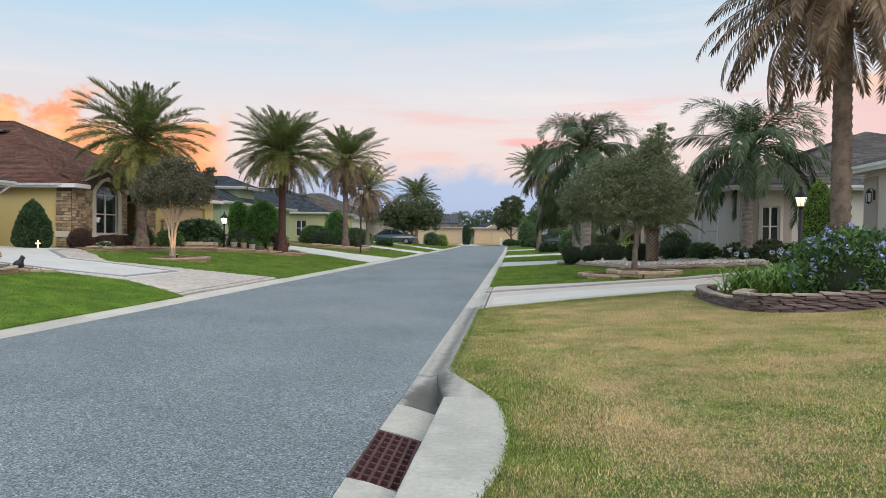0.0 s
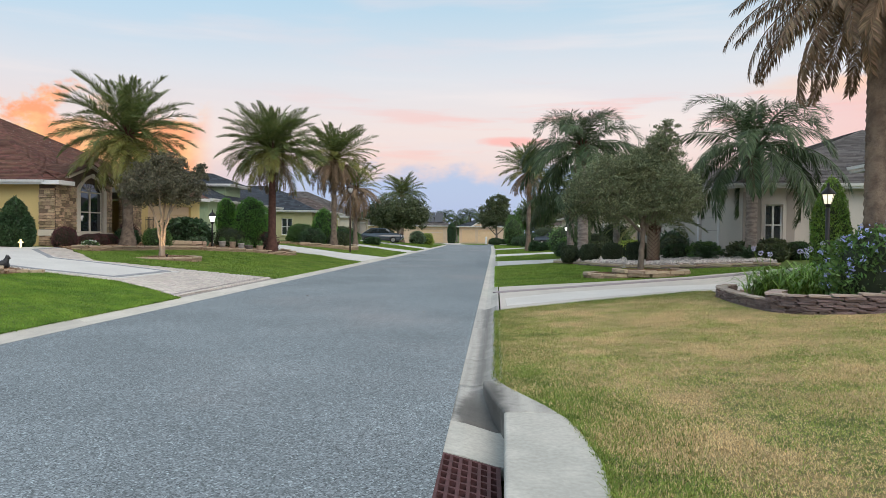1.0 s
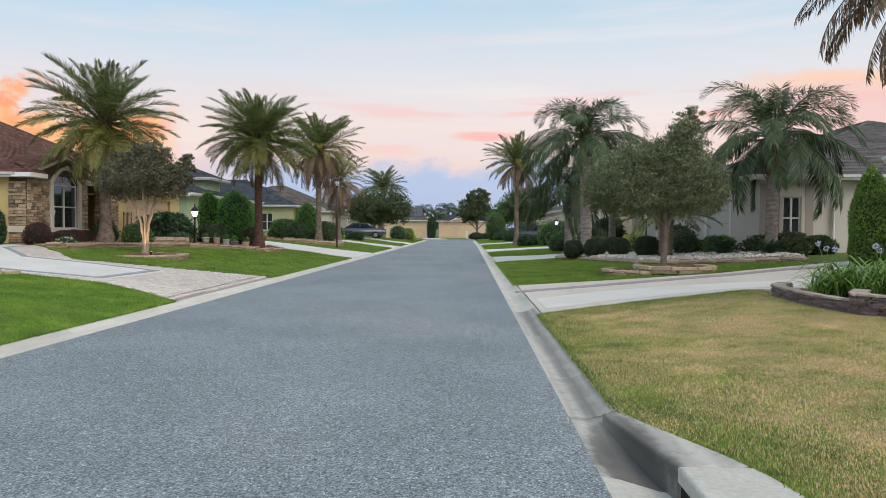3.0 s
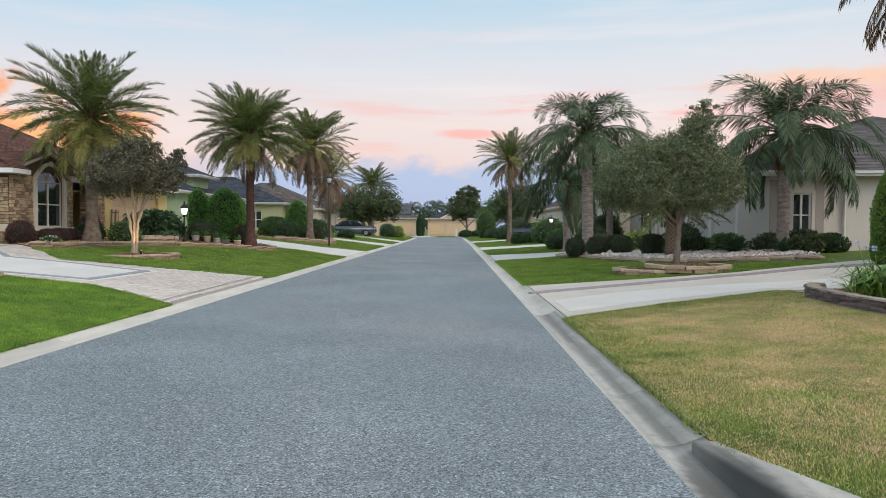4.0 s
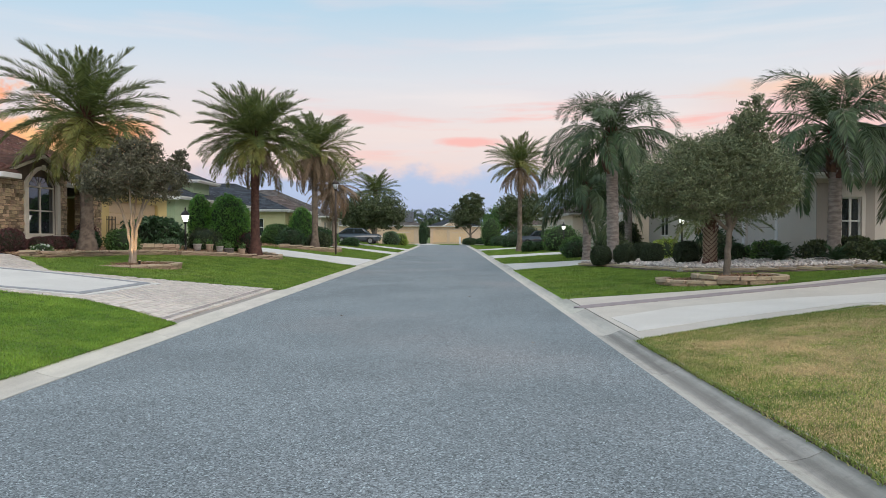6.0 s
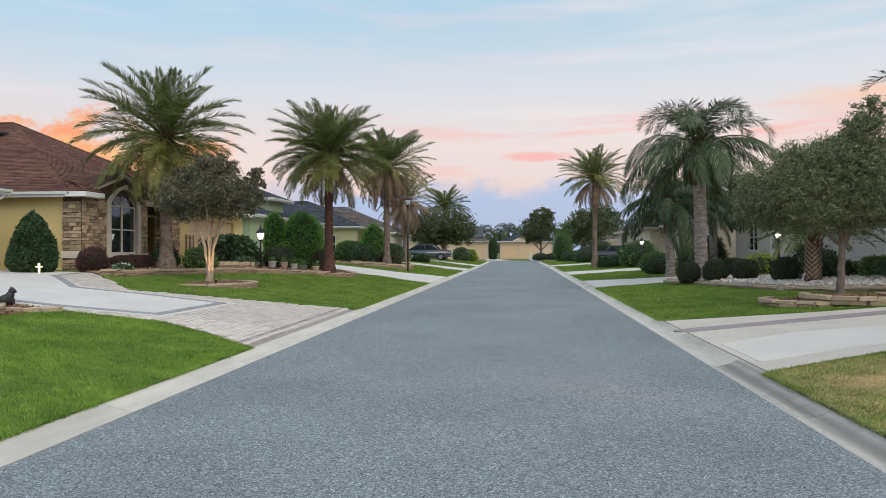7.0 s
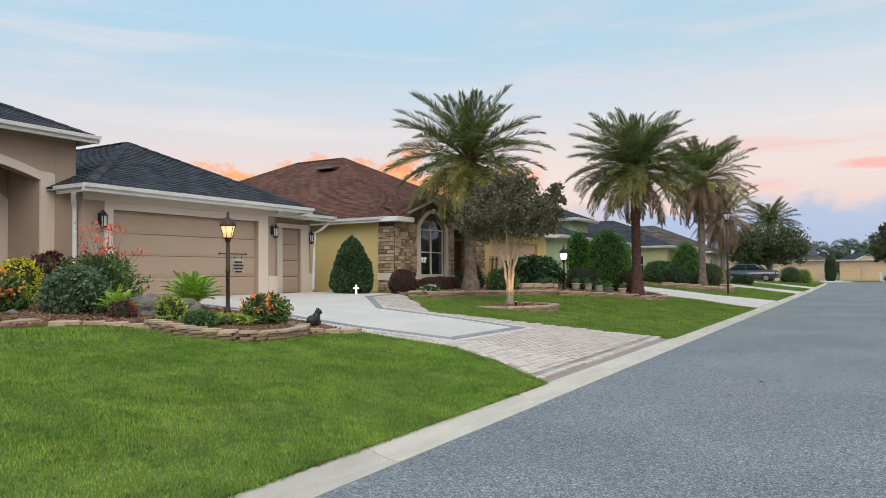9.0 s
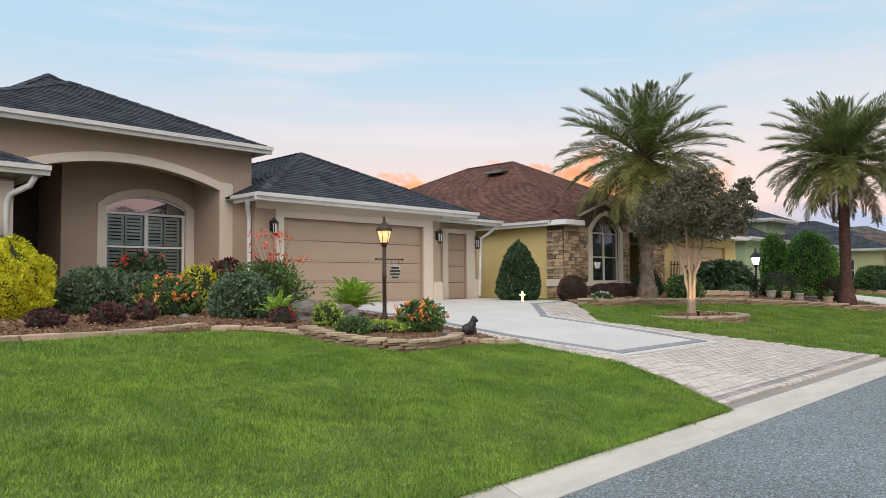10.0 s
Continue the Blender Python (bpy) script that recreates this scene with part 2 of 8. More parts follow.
BLADE_MID = lawn_mat("blade_mid", (.145, .235, .040), (.215, .32, .054), (.36, .35, .11), .60, .82, True)
BLADE_RIM = lawn_mat("blade_rim", (.15, .22, .045), (.22, .29, .06), (.42, .36, .15), .54, .72, True)
BLADE_DRY = lawn_mat("blade_dry", (.255, .335, .068), (.34, .405, .10), (.66, .495, .265), .385, .525, True, 1.1)
MULCH = mat("mulch_bed", (.20, .115, .065), (.145, .08, .045), scale=5, fine=45, rough=.95, bump=1.0, dist=.03)
CHIP = mat("mulch_chip", (.30, .175, .10), (.19, .105, .06), scale=5, fine=60, rough=.9, vary="island", amount=.5)
CHIP_TAN = mat("pine_chip", (.44, .30, .18), (.33, .21, .125), scale=5, fine=60, rough=.9, vary="island", amount=.4)
PEBBLE = mat("white_pebble", (.60, .54, .49), (.50, .43, .39), scale=5, fine=60, rough=.8, vary="island", amount=.3)
LEDGE = mat("ledge_stone", (.36, .265, .175), (.29, .205, .135), scale=4, fine=40, rough=.9, bump=.8, dist=.02, vary="object", amount=.25)
LEDGE_DARK = mat("ledge_stone_dark", (.25, .185, .165), (.19, .135, .125), scale=4, fine=40, rough=.9, bump=.8, dist=.02, vary="object", amount=.28)
CAPSTONE = mat("cap_stone", (.46, .355, .25), (.39, .295, .205), scale=3, fine=40, rough=.9, bump=.6, dist=.015, vary="object", amount=.12)
CAP_DARK = mat("cap_stone_dark", (.42, .33, .27), (.34, .26, .215), scale=3, fine=40, rough=.9, bump=.6, dist=.015, vary="object", amount=.12)
FIELDSTONE = mat("wall_stone", (.47, .345, .215), (.35, .25, .165), scale=3, fine=25, rough=.9, bump=.8, dist=.02, vary="object", amount=.5)
MORTAR = mat("stone_mortar", (.12, .088, .062), (.095, .07, .052), scale=6, fine=80, rough=.95)
STUCCO_TAN = mat("tan_stucco", (.40, .30, .225), (.38, .285, .215), scale=.6, fine=130, rough=.9, bump=.3, dist=.005)
STUCCO_TRIM = mat("pale_stucco_trim", (.66, .57, .475), (.635, .55, .455), scale=.8, fine=130, rough=.9, bump=.25, dist=.004)
STUCCO_YEL = mat("yellow_stucco", (.66, .50, .22), (.63, .475, .205), scale=.5, fine=130, rough=.9, bump=.3, dist=.005)
STUCCO_GRN = mat("green_stucco", (.36, .43, .27), (.34, .41, .255), scale=.5, fine=130, rough=.9, bump=.3, dist=.005)
STUCCO_OLV = mat("olive_stucco", (.46, .43, .24), (.43, .40, .22), scale=.5, fine=130, rough=.9, bump=.3, dist=.005)
STUCCO_GREY = mat("grey_stucco", (.58, .53, .47), (.55, .50, .445), scale=.5, fine=130, rough=.9, bump=.3, dist=.005)
STUCCO_GREYD = mat("dark_grey_stucco", (.36, .32, .28), (.34, .30, .265), scale=.5, fine=130, rough=.9, bump=.3, dist=.005)
STUCCO_PEACH = mat("peach_stucco", (.62, .47, .34), (.56, .42, .30), scale=2, fine=60, rough=.9, bump=.3, dist=.006)
STUCCO_CREAM = mat("cream_stucco", (.62, .55, .45), (.59, .52, .425), scale=.5, fine=130, rough=.9, bump=.3, dist=.005)
DOOR_TAN = mat("tan_door_paint", (.43, .325, .24), (.415, .315, .23), scale=1, fine=60, rough=.55, bump=.06, dist=.003)
DOOR_PALE = mat("pale_door_paint", (.58, .54, .49), (.56, .52, .475), scale=1, fine=60, rough=.55, bump=.06, dist=.003)
DOOR_PEACH = mat("peach_door_paint", (.66, .47, .29), (.64, .455, .28), scale=1, fine=60, rough=.55, bump=.06, dist=.003)
# shade as a colour, for deep entries and the rooms behind windows
INNER_SHADE = mat("inner_shade", (.06, .045, .038), (.05, .038, .03), scale=1, fine=60, rough=.7)
WHITE = mat("white_trim_paint", (.72, .71, .69), (.66, .65, .63), scale=2, fine=60, rough=.5, bump=.05, dist=.003)
CREAM = mat("cream_trim_paint", (.70, .63, .52), (.66, .59, .485), scale=2, fine=60, rough=.5, bump=.05, dist=.003)
SHUTTER = mat("shutter_paint", (.84, .86, .85), (.80, .82, .81), scale=2, fine=60, rough=.5, bump=.05, dist=.003)
SHINGLE_DARK = mat("charcoal_shingle", (.044, .051, .062), (.034, .040, .050), scale=2, fine=60, rough=.9, bump=.5, dist=.01, vary="island", amount=.4, gloss=.2)
SHINGLE_RED = mat("red_brown_shingle", (.145, .070, .050), (.108, .052, .038), scale=1.2, fine=60, rough=.9, bump=.5, dist=.01, vary="island", amount=.32, gloss=.2, mids=(.10, .045, .034))
SHINGLE_GREY = mat("grey_shingle", (.105, .095, .09), (.08, .072, .068), scale=2, fine=60, rough=.9, bump=.5, dist=.01, vary="island", amount=.32, gloss=.2)
SHINGLE_BROWN = mat("brown_shingle", (.12, .095, .085), (.09, .072, .065), scale=2, fine=60, rough=.9, bump=.5, dist=.01, vary="island", amount=.32, gloss=.2)
METAL_BLACK = mat("black_metal", (.022, .020, .019), (.03, .026, .024), scale=6, fine=80, rough=.45, bump=.1, metal=.3)
METAL_BRONZE = mat("bronze_post", (.055, .036, .027), (.042, .028, .022), scale=6, fine=80, rough=.5, bump=.1, metal=.3)
GRATE = mat("rusty_grate", (.105, .045, .045), (.075, .034, .034), scale=9, fine=90, rough=.8, bump=.5, dist=.004, metal=.2)
# near-black colour that paints the shade inside the drain
DRAIN_SHADE = mat("drain_shade", (.012, .011, .010), (.010, .009, .008), rough=1.0)
LAMP_WARM = mat("lamp_glass_warm", (.9, .7, .4), emit=((1.0, .60, .22), .9), bump=0, rough=.3)
BULB_WARM = mat("lamp_bulb_warm", (1, .9, .7), emit=((1.0, .82, .5), 7.0), bump=0)
LAMP_GLOW = mat("lamp_glass_bright", (.9, .9, .85), emit=((1.0, .97, .88), 3.0), bump=0, rough=.3)
LAMP_SOFT = mat("lamp_glass_soft", (.85, .8, .65), emit=((1.0, .90, .66), 1.0), bump=0, rough=.3)
LAMP_WHITE = mat("lamp_glass_white", (.9, .9, .85), emit=((1.0, .97, .86), 1.6), bump=0, rough=.3)
CROSS = mat("lit_cross", (.95, .85, .55), emit=((1.0, .78, .36), 2.4), bump=0)
LAMP_CLEAR = mat("lamp_glass_frosted", (.55, .56, .56), (.5, .51, .51), rough=.2, bump=0)
GLASS_DARK = mat("window_glass", (.02, .026, .03), (.025, .03, .036), scale=1, fine=3, rough=.03, bump=0, gloss=1.0)
GLASS_COATED = mat("coated_window_glass", (.02, .026, .03), (.025, .03, .036), scale=1, fine=3, rough=.02, bump=0, gloss=.5)
GLASS_COATED.node_tree.nodes["Principled BSDF"].inputs["IOR"].default_value = 3.2
TRUNK_SHAG = mat("shaggy_palm_trunk", (.125, .060, .046), (.075, .036, .028), scale=7, fine=26, rough=.95, bump=1.0, dist=.04)
TRUNK_PALM = mat("palm_trunk", (.225, .172, .130), (.125, .092, .070), scale=5, fine=30, rough=.95, bump=.9, dist=.03)
TRUNK_GREY = mat("grey_palm_trunk", (.33, .28, .25), (.19, .155, .135), scale=4, fine=30, rough=.95, bump=.8, dist=.025, stretch=(1, 1, 3))
BARK_PALE = mat("smooth_bark", (.40, .31, .23), (.30, .225, .165), scale=5, fine=25, rough=.8, bump=.3, stretch=(1, 1, .4))
BARK_GREY = mat("grey_bark", (.20, .165, .13), (.14, .115, .09), scale=6, fine=35, rough=.95, bump=.9, dist=.03)
BOOT = mat("palm_boot", (.14, .07, .05), (.10, .05, .036), scale=6, fine=30, rough=.95, bump=.8, vary="island", amount=.3)


def leaf(name, a, b, amount=.35, trans=.2, rough=.5):
    return mat(name, a, b, scale=2.0, fine=6, rough=rough, bump=0, vary="island", amount=amount, trans=trans, gloss=.35)


FROND = leaf("palm_frond", (.108, .142, .046), (.155, .19, .060), .5, .3)
FROND_YEL = leaf("yellowing_frond", (.15, .165, .042), (.21, .195, .048), .45)
FROND_DEAD = leaf("dry_frond", (.29, .20, .12), (.20, .135, .08), .5)
FROND_BLUE = leaf("queen_frond", (.046, .080, .034), (.075, .112, .045), .55)
LEAF_CREPE = leaf("crepe_leaf", (.105, .103, .066), (.145, .136, .085), .5)
LEAF_OLIVE = leaf("olive_leaf", (.125, .155, .078), (.18, .205, .108), .55)
LEAF_CONE = leaf("cone_shrub_leaf", (.10, .19, .03), (.15, .25, .04), .55)
LEAF_OAK = leaf("oak_leaf", (.062, .085, .036), (.085, .105, .045), .45)
LEAF_GREEN = leaf("shrub_leaf", (.075, .15, .04), (.105, .195, .05), .5)
LEAF_BRIGHT = leaf("cypress_leaf", (.10, .25, .036), (.15, .33, .05), .5)
LEAF_DARK = leaf("holly_leaf", (.034, .072, .030), (.052, .10, .040), .5)
LEAF_BALL = leaf("boxwood_leaf", (.034, .052, .024), (.048, .068, .032), .5)
LEAF_BLUE = leaf("juniper_leaf", (.095, .155, .085), (.13, .195, .105), .5)
LEAF_RED = leaf("loropetalum_leaf", (.085, .034, .036), (.12, .045, .045), .5)
LEAF_GOLD = leaf("golden_leaf", (.60, .60, .035), (.74, .70, .05), .35, .4)
LEAF_LIME = leaf("lime_leaf", (.30, .38, .06), (.24, .33, .05))
LEAF_LILY = leaf("lily_leaf", (.14, .25, .045), (.20, .33, .06), .45)
LEAF_FERN = leaf("sago_leaf", (.28, .48, .06), (.36, .55, .08), .4)
PETAL_BLUE = leaf("blue_petal", (.36, .40, .76), (.46, .50, .84), .2)
PETAL_LILAC = leaf("lilac_petal", (.54, .52, .78), (.64, .62, .85), .2)
PETAL_ORANGE = leaf("orange_petal", (.80, .24, .06), (.85, .36, .10), .25)
PETAL_RED = leaf("red_petal", (.62, .035, .035), (.72, .06, .04), .25)
PETAL_SALMON = leaf("salmon_leaf", (.68, .14, .09), (.75, .20, .12), .25)
PETAL_WHITE = leaf("white_petal", (.75, .75, .70), (.8, .8, .75), .1)
# near-black fill that paints the shade deep inside the shrubs
CORE_SHADE = mat("shrub_inner_shade", (.020, .030, .014), (.026, .036, .018), scale=6, fine=20, rough=1.0)
STONE_GREY = mat("landscape_rock", (.20, .175, .155), (.13, .115, .10), scale=4, fine=18, rough=.95, bump=1.0, dist=.04)
CAT_BLACK = mat("black_figure", (.016, .016, .018), (.022, .022, .024), scale=9, fine=60, rough=.5, bump=.2)
CAR_DARK = mat("dark_car_paint", (.012, .014, .020), (.012, .014, .020), rough=.12, bump=0, gloss=.9)
CAR_BLUE = mat("blue_grey_car_paint", (.022, .033, .045), (.022, .033, .045), rough=.12, bump=0, gloss=.9)
TYRE = mat("tyre_rubber", (.015, .015, .015), rough=.9)
RIM = mat("rim_metal", (.4, .4, .42), rough=.3, metal=.9, bump=0)
SIGN_PALE = mat("sign_plate", (.50, .46, .42), (.42, .38, .35), scale=9, fine=50, rough=.7)
SOLAR = mat("solar_panel", (.008, .009, .014), (.010, .011, .016), rough=.15, bump=0, gloss=.8)

# ---- building helpers ----
rng = np.random.default_rng(7)
WM = {}


def np_mesh(name, verts, faces, m=None, smooth=False):
    """A mesh from arrays: faces all have the same number of corners."""
    verts, faces = np.asarray(verts, np.float32), np.asarray(faces, np.int32)
    me = bpy.data.meshes.new(name)
    n, k = faces.shape
    me.vertices.add(len(verts))
    me.vertices.foreach_set("co", verts.ravel())
    me.loops.add(n * k)
    me.loops.foreach_set("vertex_index", faces.ravel())
    me.polygons.add(n)
    me.polygons.foreach_set("loop_start", np.arange(0, n * k, k, dtype=np.int32))
    me.polygons.foreach_set("loop_total", np.full(n, k, np.int32))
    if smooth:
        me.polygons.foreach_set("use_smooth", np.ones(n, bool))
    me.update(calc_edges=True)
    if m:
        me.materials.append(m)
    return me


def bm_mesh(name, bm, m=None, smooth=False):
    me = bpy.data.meshes.new(name)
    bmesh.ops.recalc_face_normals(bm, faces=bm.faces[:])
    bm.to_mesh(me)
    bm.free()
    if m:
        me.materials.append(m)
    if smooth:
        for p in me.polygons:
            p.use_smooth = True
    return me


def put(name, me, parent=None, M=None, label="", kind=""):
    """Link a mesh as one object; M is its pose in the world, whatever its parent."""
    ob = new(name, me)
    M = M or Matrix.Identity(4)
    if parent is not None:
        ob.parent = parent
        ob.matrix_parent_inverse = WM[parent].inverted()
    ob.matrix_basis = M
    WM[ob] = M
    return tagged(ob, label=label, kind=kind)


def part(name, bm, m, parent, label="", smooth=False, kind=""):
    return put(name, bm_mesh(name, bm, m, smooth), parent, None, label, kind)


def thing(name, label, category, loc, group="", kind=""):
    ob = new(name)
    ob.empty_display_size = .2
    ob.matrix_basis = Matrix.Translation(loc)
    WM[ob] = ob.matrix_basis.copy()
    return tagged(ob, label, category, group, kind)


def box(bm, x0, x1, y0, y1, z0, z1, bevel=0.0):
    b = bmesh.new() if bevel else bm
    vs = [b.verts.new((x, y, z)) for x in (x0, x1) for y in (y0, y1) for z in (z0, z1)]
    for f in ((0, 1, 3, 2), (4, 6, 7, 5), (0, 4, 5, 1), (2, 3, 7, 6), (0, 2, 6, 4), (1, 5, 7, 3)):
        b.faces.new([vs[i] for i in f])
    if bevel:
        bmesh.ops.recalc_face_normals(b, faces=b.faces[:])
        bmesh.ops.bevel(b, geom=b.edges[:], offset=bevel, segments=2, affect="EDGES", profile=.6)
        me = bpy.data.meshes.new("tmp")
        b.to_mesh(me)
        b.free()
        bm.from_mesh(me)
        bpy.data.meshes.remove(me)
    return bm


def prism(bm, pts, lo, hi, axis="z"):
    """A closed outline, pushed from lo to hi along an axis."""
    def at(p, h):
        return {"z": (p[0], p[1], h), "x": (h, p[0], p[1]), "y": (p[0], h, p[1])}[axis]
    a, b = [bm.verts.new(at(p, lo)) for p in pts], [bm.verts.new(at(p, hi)) for p in pts]
    n = len(pts)
    bm.faces.new(a)
    bm.faces.new(b[::-1])
    for i in range(n):
        bm.faces.new((a[i], b[i], b[(i + 1) % n], a[(i + 1) % n]))
    return bm


def lathe(bm, profile, cx=0, cy=0, n=16):
    """Turn (radius, z) pairs round the upright axis."""
    rings = [[bm.verts.new((cx + r * math.cos(2 * math.pi * i / n), cy + r * math.sin(2 * math.pi * i / n), z)) for i in range(n)] for r, z in profile]
    for a, b in zip(rings, rings[1:]):
        for i in range(n):
            bm.faces.new((a[i], a[(i + 1) % n], b[(i + 1) % n], b[i]))
    bm.faces.new(rings[0][::-1])
    bm.faces.new(rings[-1])
    return bm


def tube(path, radius, n=10, wobble=None):
    """Verts and quads of a tube round a path; radius is a number for each point, wobble(i, j) a factor."""
    path = np.asarray(path, float)
    k = len(path)
    t = np.gradient(path, axis=0)
    t /= np.linalg.norm(t, axis=1)[:, None] + 1e-9
    ref = np.array([1.0, 0, 0]) if abs(t[0][0]) < .9 else np.array([0, 1.0, 0])
    u = np.cross(t, ref)
    u /= np.linalg.norm(u, axis=1)[:, None] + 1e-9
    v = np.cross(t, u)
    ang = np.arange(n) * 2 * math.pi / n
    r = np.asarray(radius, float)[:, None] * np.ones((1, n))
    if wobble:
        r = r * np.array([[wobble(i, j) for j in range(n)] for i in range(k)])
    p = path[:, None, :] + r[..., None] * (np.cos(ang)[None, :, None] * u[:, None, :] + np.sin(ang)[None, :, None] * v[:, None, :])
    i, j = np.meshgrid(np.arange(k - 1), np.arange(n), indexing="ij")
    j2 = (j + 1) % n
    f = np.stack([i * n + j, i * n + j2, (i + 1) * n + j2, (i + 1) * n + j], -1).reshape(-1, 4)
    return p.reshape(-1, 3), f


def merge(parts):
    vs, fs, o = [], [], 0
    for v, f in parts:
        vs.append(v)
        fs.append(np.asarray(f) + o)
        o += len(v)
    return np.concatenate(vs), np.concatenate(fs)


def rhombs(c, u, w):
    """Leaf-shaped four-cornered faces: centre, half length, half width vectors."""
    v = np.stack([c - u, c + w, c + u, c - w], 1).reshape(-1, 3)
    return v, np.arange(len(v)).reshape(-1, 4)


def unit(a):
    return a / (np.linalg.norm(a, axis=-1, keepdims=True) + 1e-9)


def leaves(pts, length, width, r, lift=0.0, out=None, spread=1.0):
    d = unit(r.normal(size=(len(pts), 3)) * spread + (out if out is not None else 0) + np.array([0, 0, lift]))
    s = unit(np.cross(d, r.normal(size=(len(pts), 3))))
    k = r.uniform(.7, 1.3, (len(pts), 1))
    return rhombs(pts, d * length * k, s * width * k)


# ---- lie of the land ----
LEFT_X, LEFT_Z = [0, 3.05, 3.66, 8, 10, 12, 15, 30, 2000], [-.02, 0, .07, .58, .78, .92, 1.0, 1.0, 1.0]
RIGHT_X, RIGHT_Z = [0, 3.05, 3.66, 9, 13, 16, 30, 2000], [-.02, 0, .07, .38, .75, .85, .85, .85]


def bend(y):
    """How far the street has drifted sideways: it runs half a degree off the y axis."""
    return .0085 * (np.clip(y, -40, 70) - 10)


def kerbed(poly):
    """Outlines drawn along a straight kerb, laid along the drifting one."""
    return [(x + float(bend(y)) + (-.09 if x > 0 else .03 if x < -3.6 else -.02), y) if 3.56 < abs(x) < 3.69 else (x, y) for x, y in poly]


def land(x, y):
    """Height of the finished ground."""
    x, y = np.asarray(x, float), np.asarray(y, float)
    x = x - bend(y)
    a = np.abs(x)
    z = np.where(x < 0, np.interp(a, LEFT_X, LEFT_Z), np.interp(a, RIGHT_X, RIGHT_Z))
    flat = np.clip((y - 84) / 18, 0, 1)
    flat = flat * flat * (3 - 2 * flat)
    return z * (1 - flat) + np.where(a < 3.1, z, .10) * flat


def gz(x, y):
    return float(land(x, y))


XCUT = sorted({-2000, -300, -100, -60, -40, *np.round(np.arange(-30, -3.6, .5), 2).tolist(), -3.66, -3.05, 0, 3.05, 3.66, *np.round(np.arange(4.0, 30.5, .5), 2).tolist(), 40, 60, 100, 300, 2000})
YCUT = [-300, -60, -20, *range(-8, 84, 4), *range(84, 112, 2), 120, 140, 170, 220, 300, 600, 1200, 3000]


def drape(pts, dz, depth=.12):
    """A sheet with an edge that follows the land inside an outline."""
    bm = bmesh.new()
    bm.faces.new([bm.verts.new((x, y, 0)) for x, y in pts])
    lo, hi = min(p[0] for p in pts), max(p[0] for p in pts)
    for c in XCUT:
        if lo < c < hi:
            bmesh.ops.bisect_plane(bm, geom=bm.verts[:] + bm.edges[:] + bm.faces[:], plane_co=(c, 0, 0), plane_no=(1, 0, 0), dist=1e-5)
    lo, hi = min(p[1] for p in pts), max(p[1] for p in pts)
    if hi > 84:
        for c in YCUT:
            if lo < c < hi:
                bmesh.ops.bisect_plane(bm, geom=bm.verts[:] + bm.edges[:] + bm.faces[:], plane_co=(0, c, 0), plane_no=(0, 1, 0), dist=1e-5)
    for v in bm.verts:
        v.co.z = gz(v.co.x, v.co.y) + dz
    r = bmesh.ops.extrude_face_region(bm, geom=bm.faces[:])
    for g in r["geom"]:
        if isinstance(g, bmesh.types.BMVert):
            g.co.z -= depth
    return bm


def inside(px, py, poly):
    """Which points lie in an outline."""
    r = np.zeros(len(px), bool)
    n = len(poly)
    for i in range(n):
        (x0, y0), (x1, y1) = poly[i], poly[(i + 1) % n]
        if y0 == y1:
            continue
        r ^= ((y0 > py) != (y1 > py)) & (px < (x1 - x0) * (py - y0) / (y1 - y0) + x0)
    return r


def scatter(poly, n, r):
    a = np.array(poly)
    lo, hi = a.min(0), a.max(0)
    p = r.uniform(lo, hi, (n, 2))
    return p[inside(p[:, 0], p[:, 1], poly)]

# ---- ground, road, kerbs, driveways ----
def build_ground():
    X, Y = np.array(XCUT, float), np.array(YCUT, float)
    gx, gy = np.meshgrid(X, Y, indexing="ij")
    sx = np.where(np.abs(gx) <= 40, gx + bend(gy), gx)
    z = land(sx, gy) - .03
    z = np.where((np.abs(gx) < 3.7), -.35, z)
    z = np.where((np.abs(gx) < 3.7) & (gy > 112), .05, z)
    v = np.stack([sx, gy, z], -1).reshape(-1, 3)
    i, j = np.meshgrid(np.arange(len(X) - 1), np.arange(len(Y) - 1), indexing="ij")
    n = len(Y)
    f = np.stack([i * n + j, (i + 1) * n + j, (i + 1) * n + j + 1, i * n + j + 1], -1).reshape(-1, 4)
    ob = put("ground", np_mesh("ground", v, f, TURF, True))
    tagged(ob, "mown green lawn ground rising gently from the street", "lawn", kind="structure")


build_ground()
ROAD = [(-3.63, -40), (2.68, -40), (3.61, 70), (3.61, 103), (4.1, 106), (4.1, 112), (-60, 112), (-60, 104.5), (-5.6, 104.5), (-3.8, 103.4), (-2.72, 101), (-2.72, 70)]
bm = prism(bmesh.new(), ROAD, -.2, 0.0)
tagged(put("road", bm_mesh("road", bm, ASPHALT)), "worn grey asphalt street with coarse aggregate", "road", kind="structure")


def gutter_profile(side, y0, y1, drop=0.0):
    """One rolled kerb section: shallow channel, raised back edge, open joints at both ends."""
    s = side
    if s > 0:
        pts = [(3.104, -.004), (3.15, -.012), (3.26, -.022), (3.37, .004), (3.475, .052), (3.525, .072), (3.548, .070), (3.553, -.09), (3.104, -.09)]
    else:
        pts = [(3.229, .002), (3.26, -.004), (3.34, .000), (3.45, .028), (3.56, .062), (3.60, .070), (3.615, .068), (3.62, -.09), (3.229, -.09)]
    b = bmesh.new()
    prism(b, [(s * x, z) for x, z in pts], y0 + .005, y1 - .005, "y")
    return b


kerb_left = thing("kerb_left", "pale concrete rolled kerb along the asphalt street", "kerb", (-3.35, 0, 0), kind="structure")
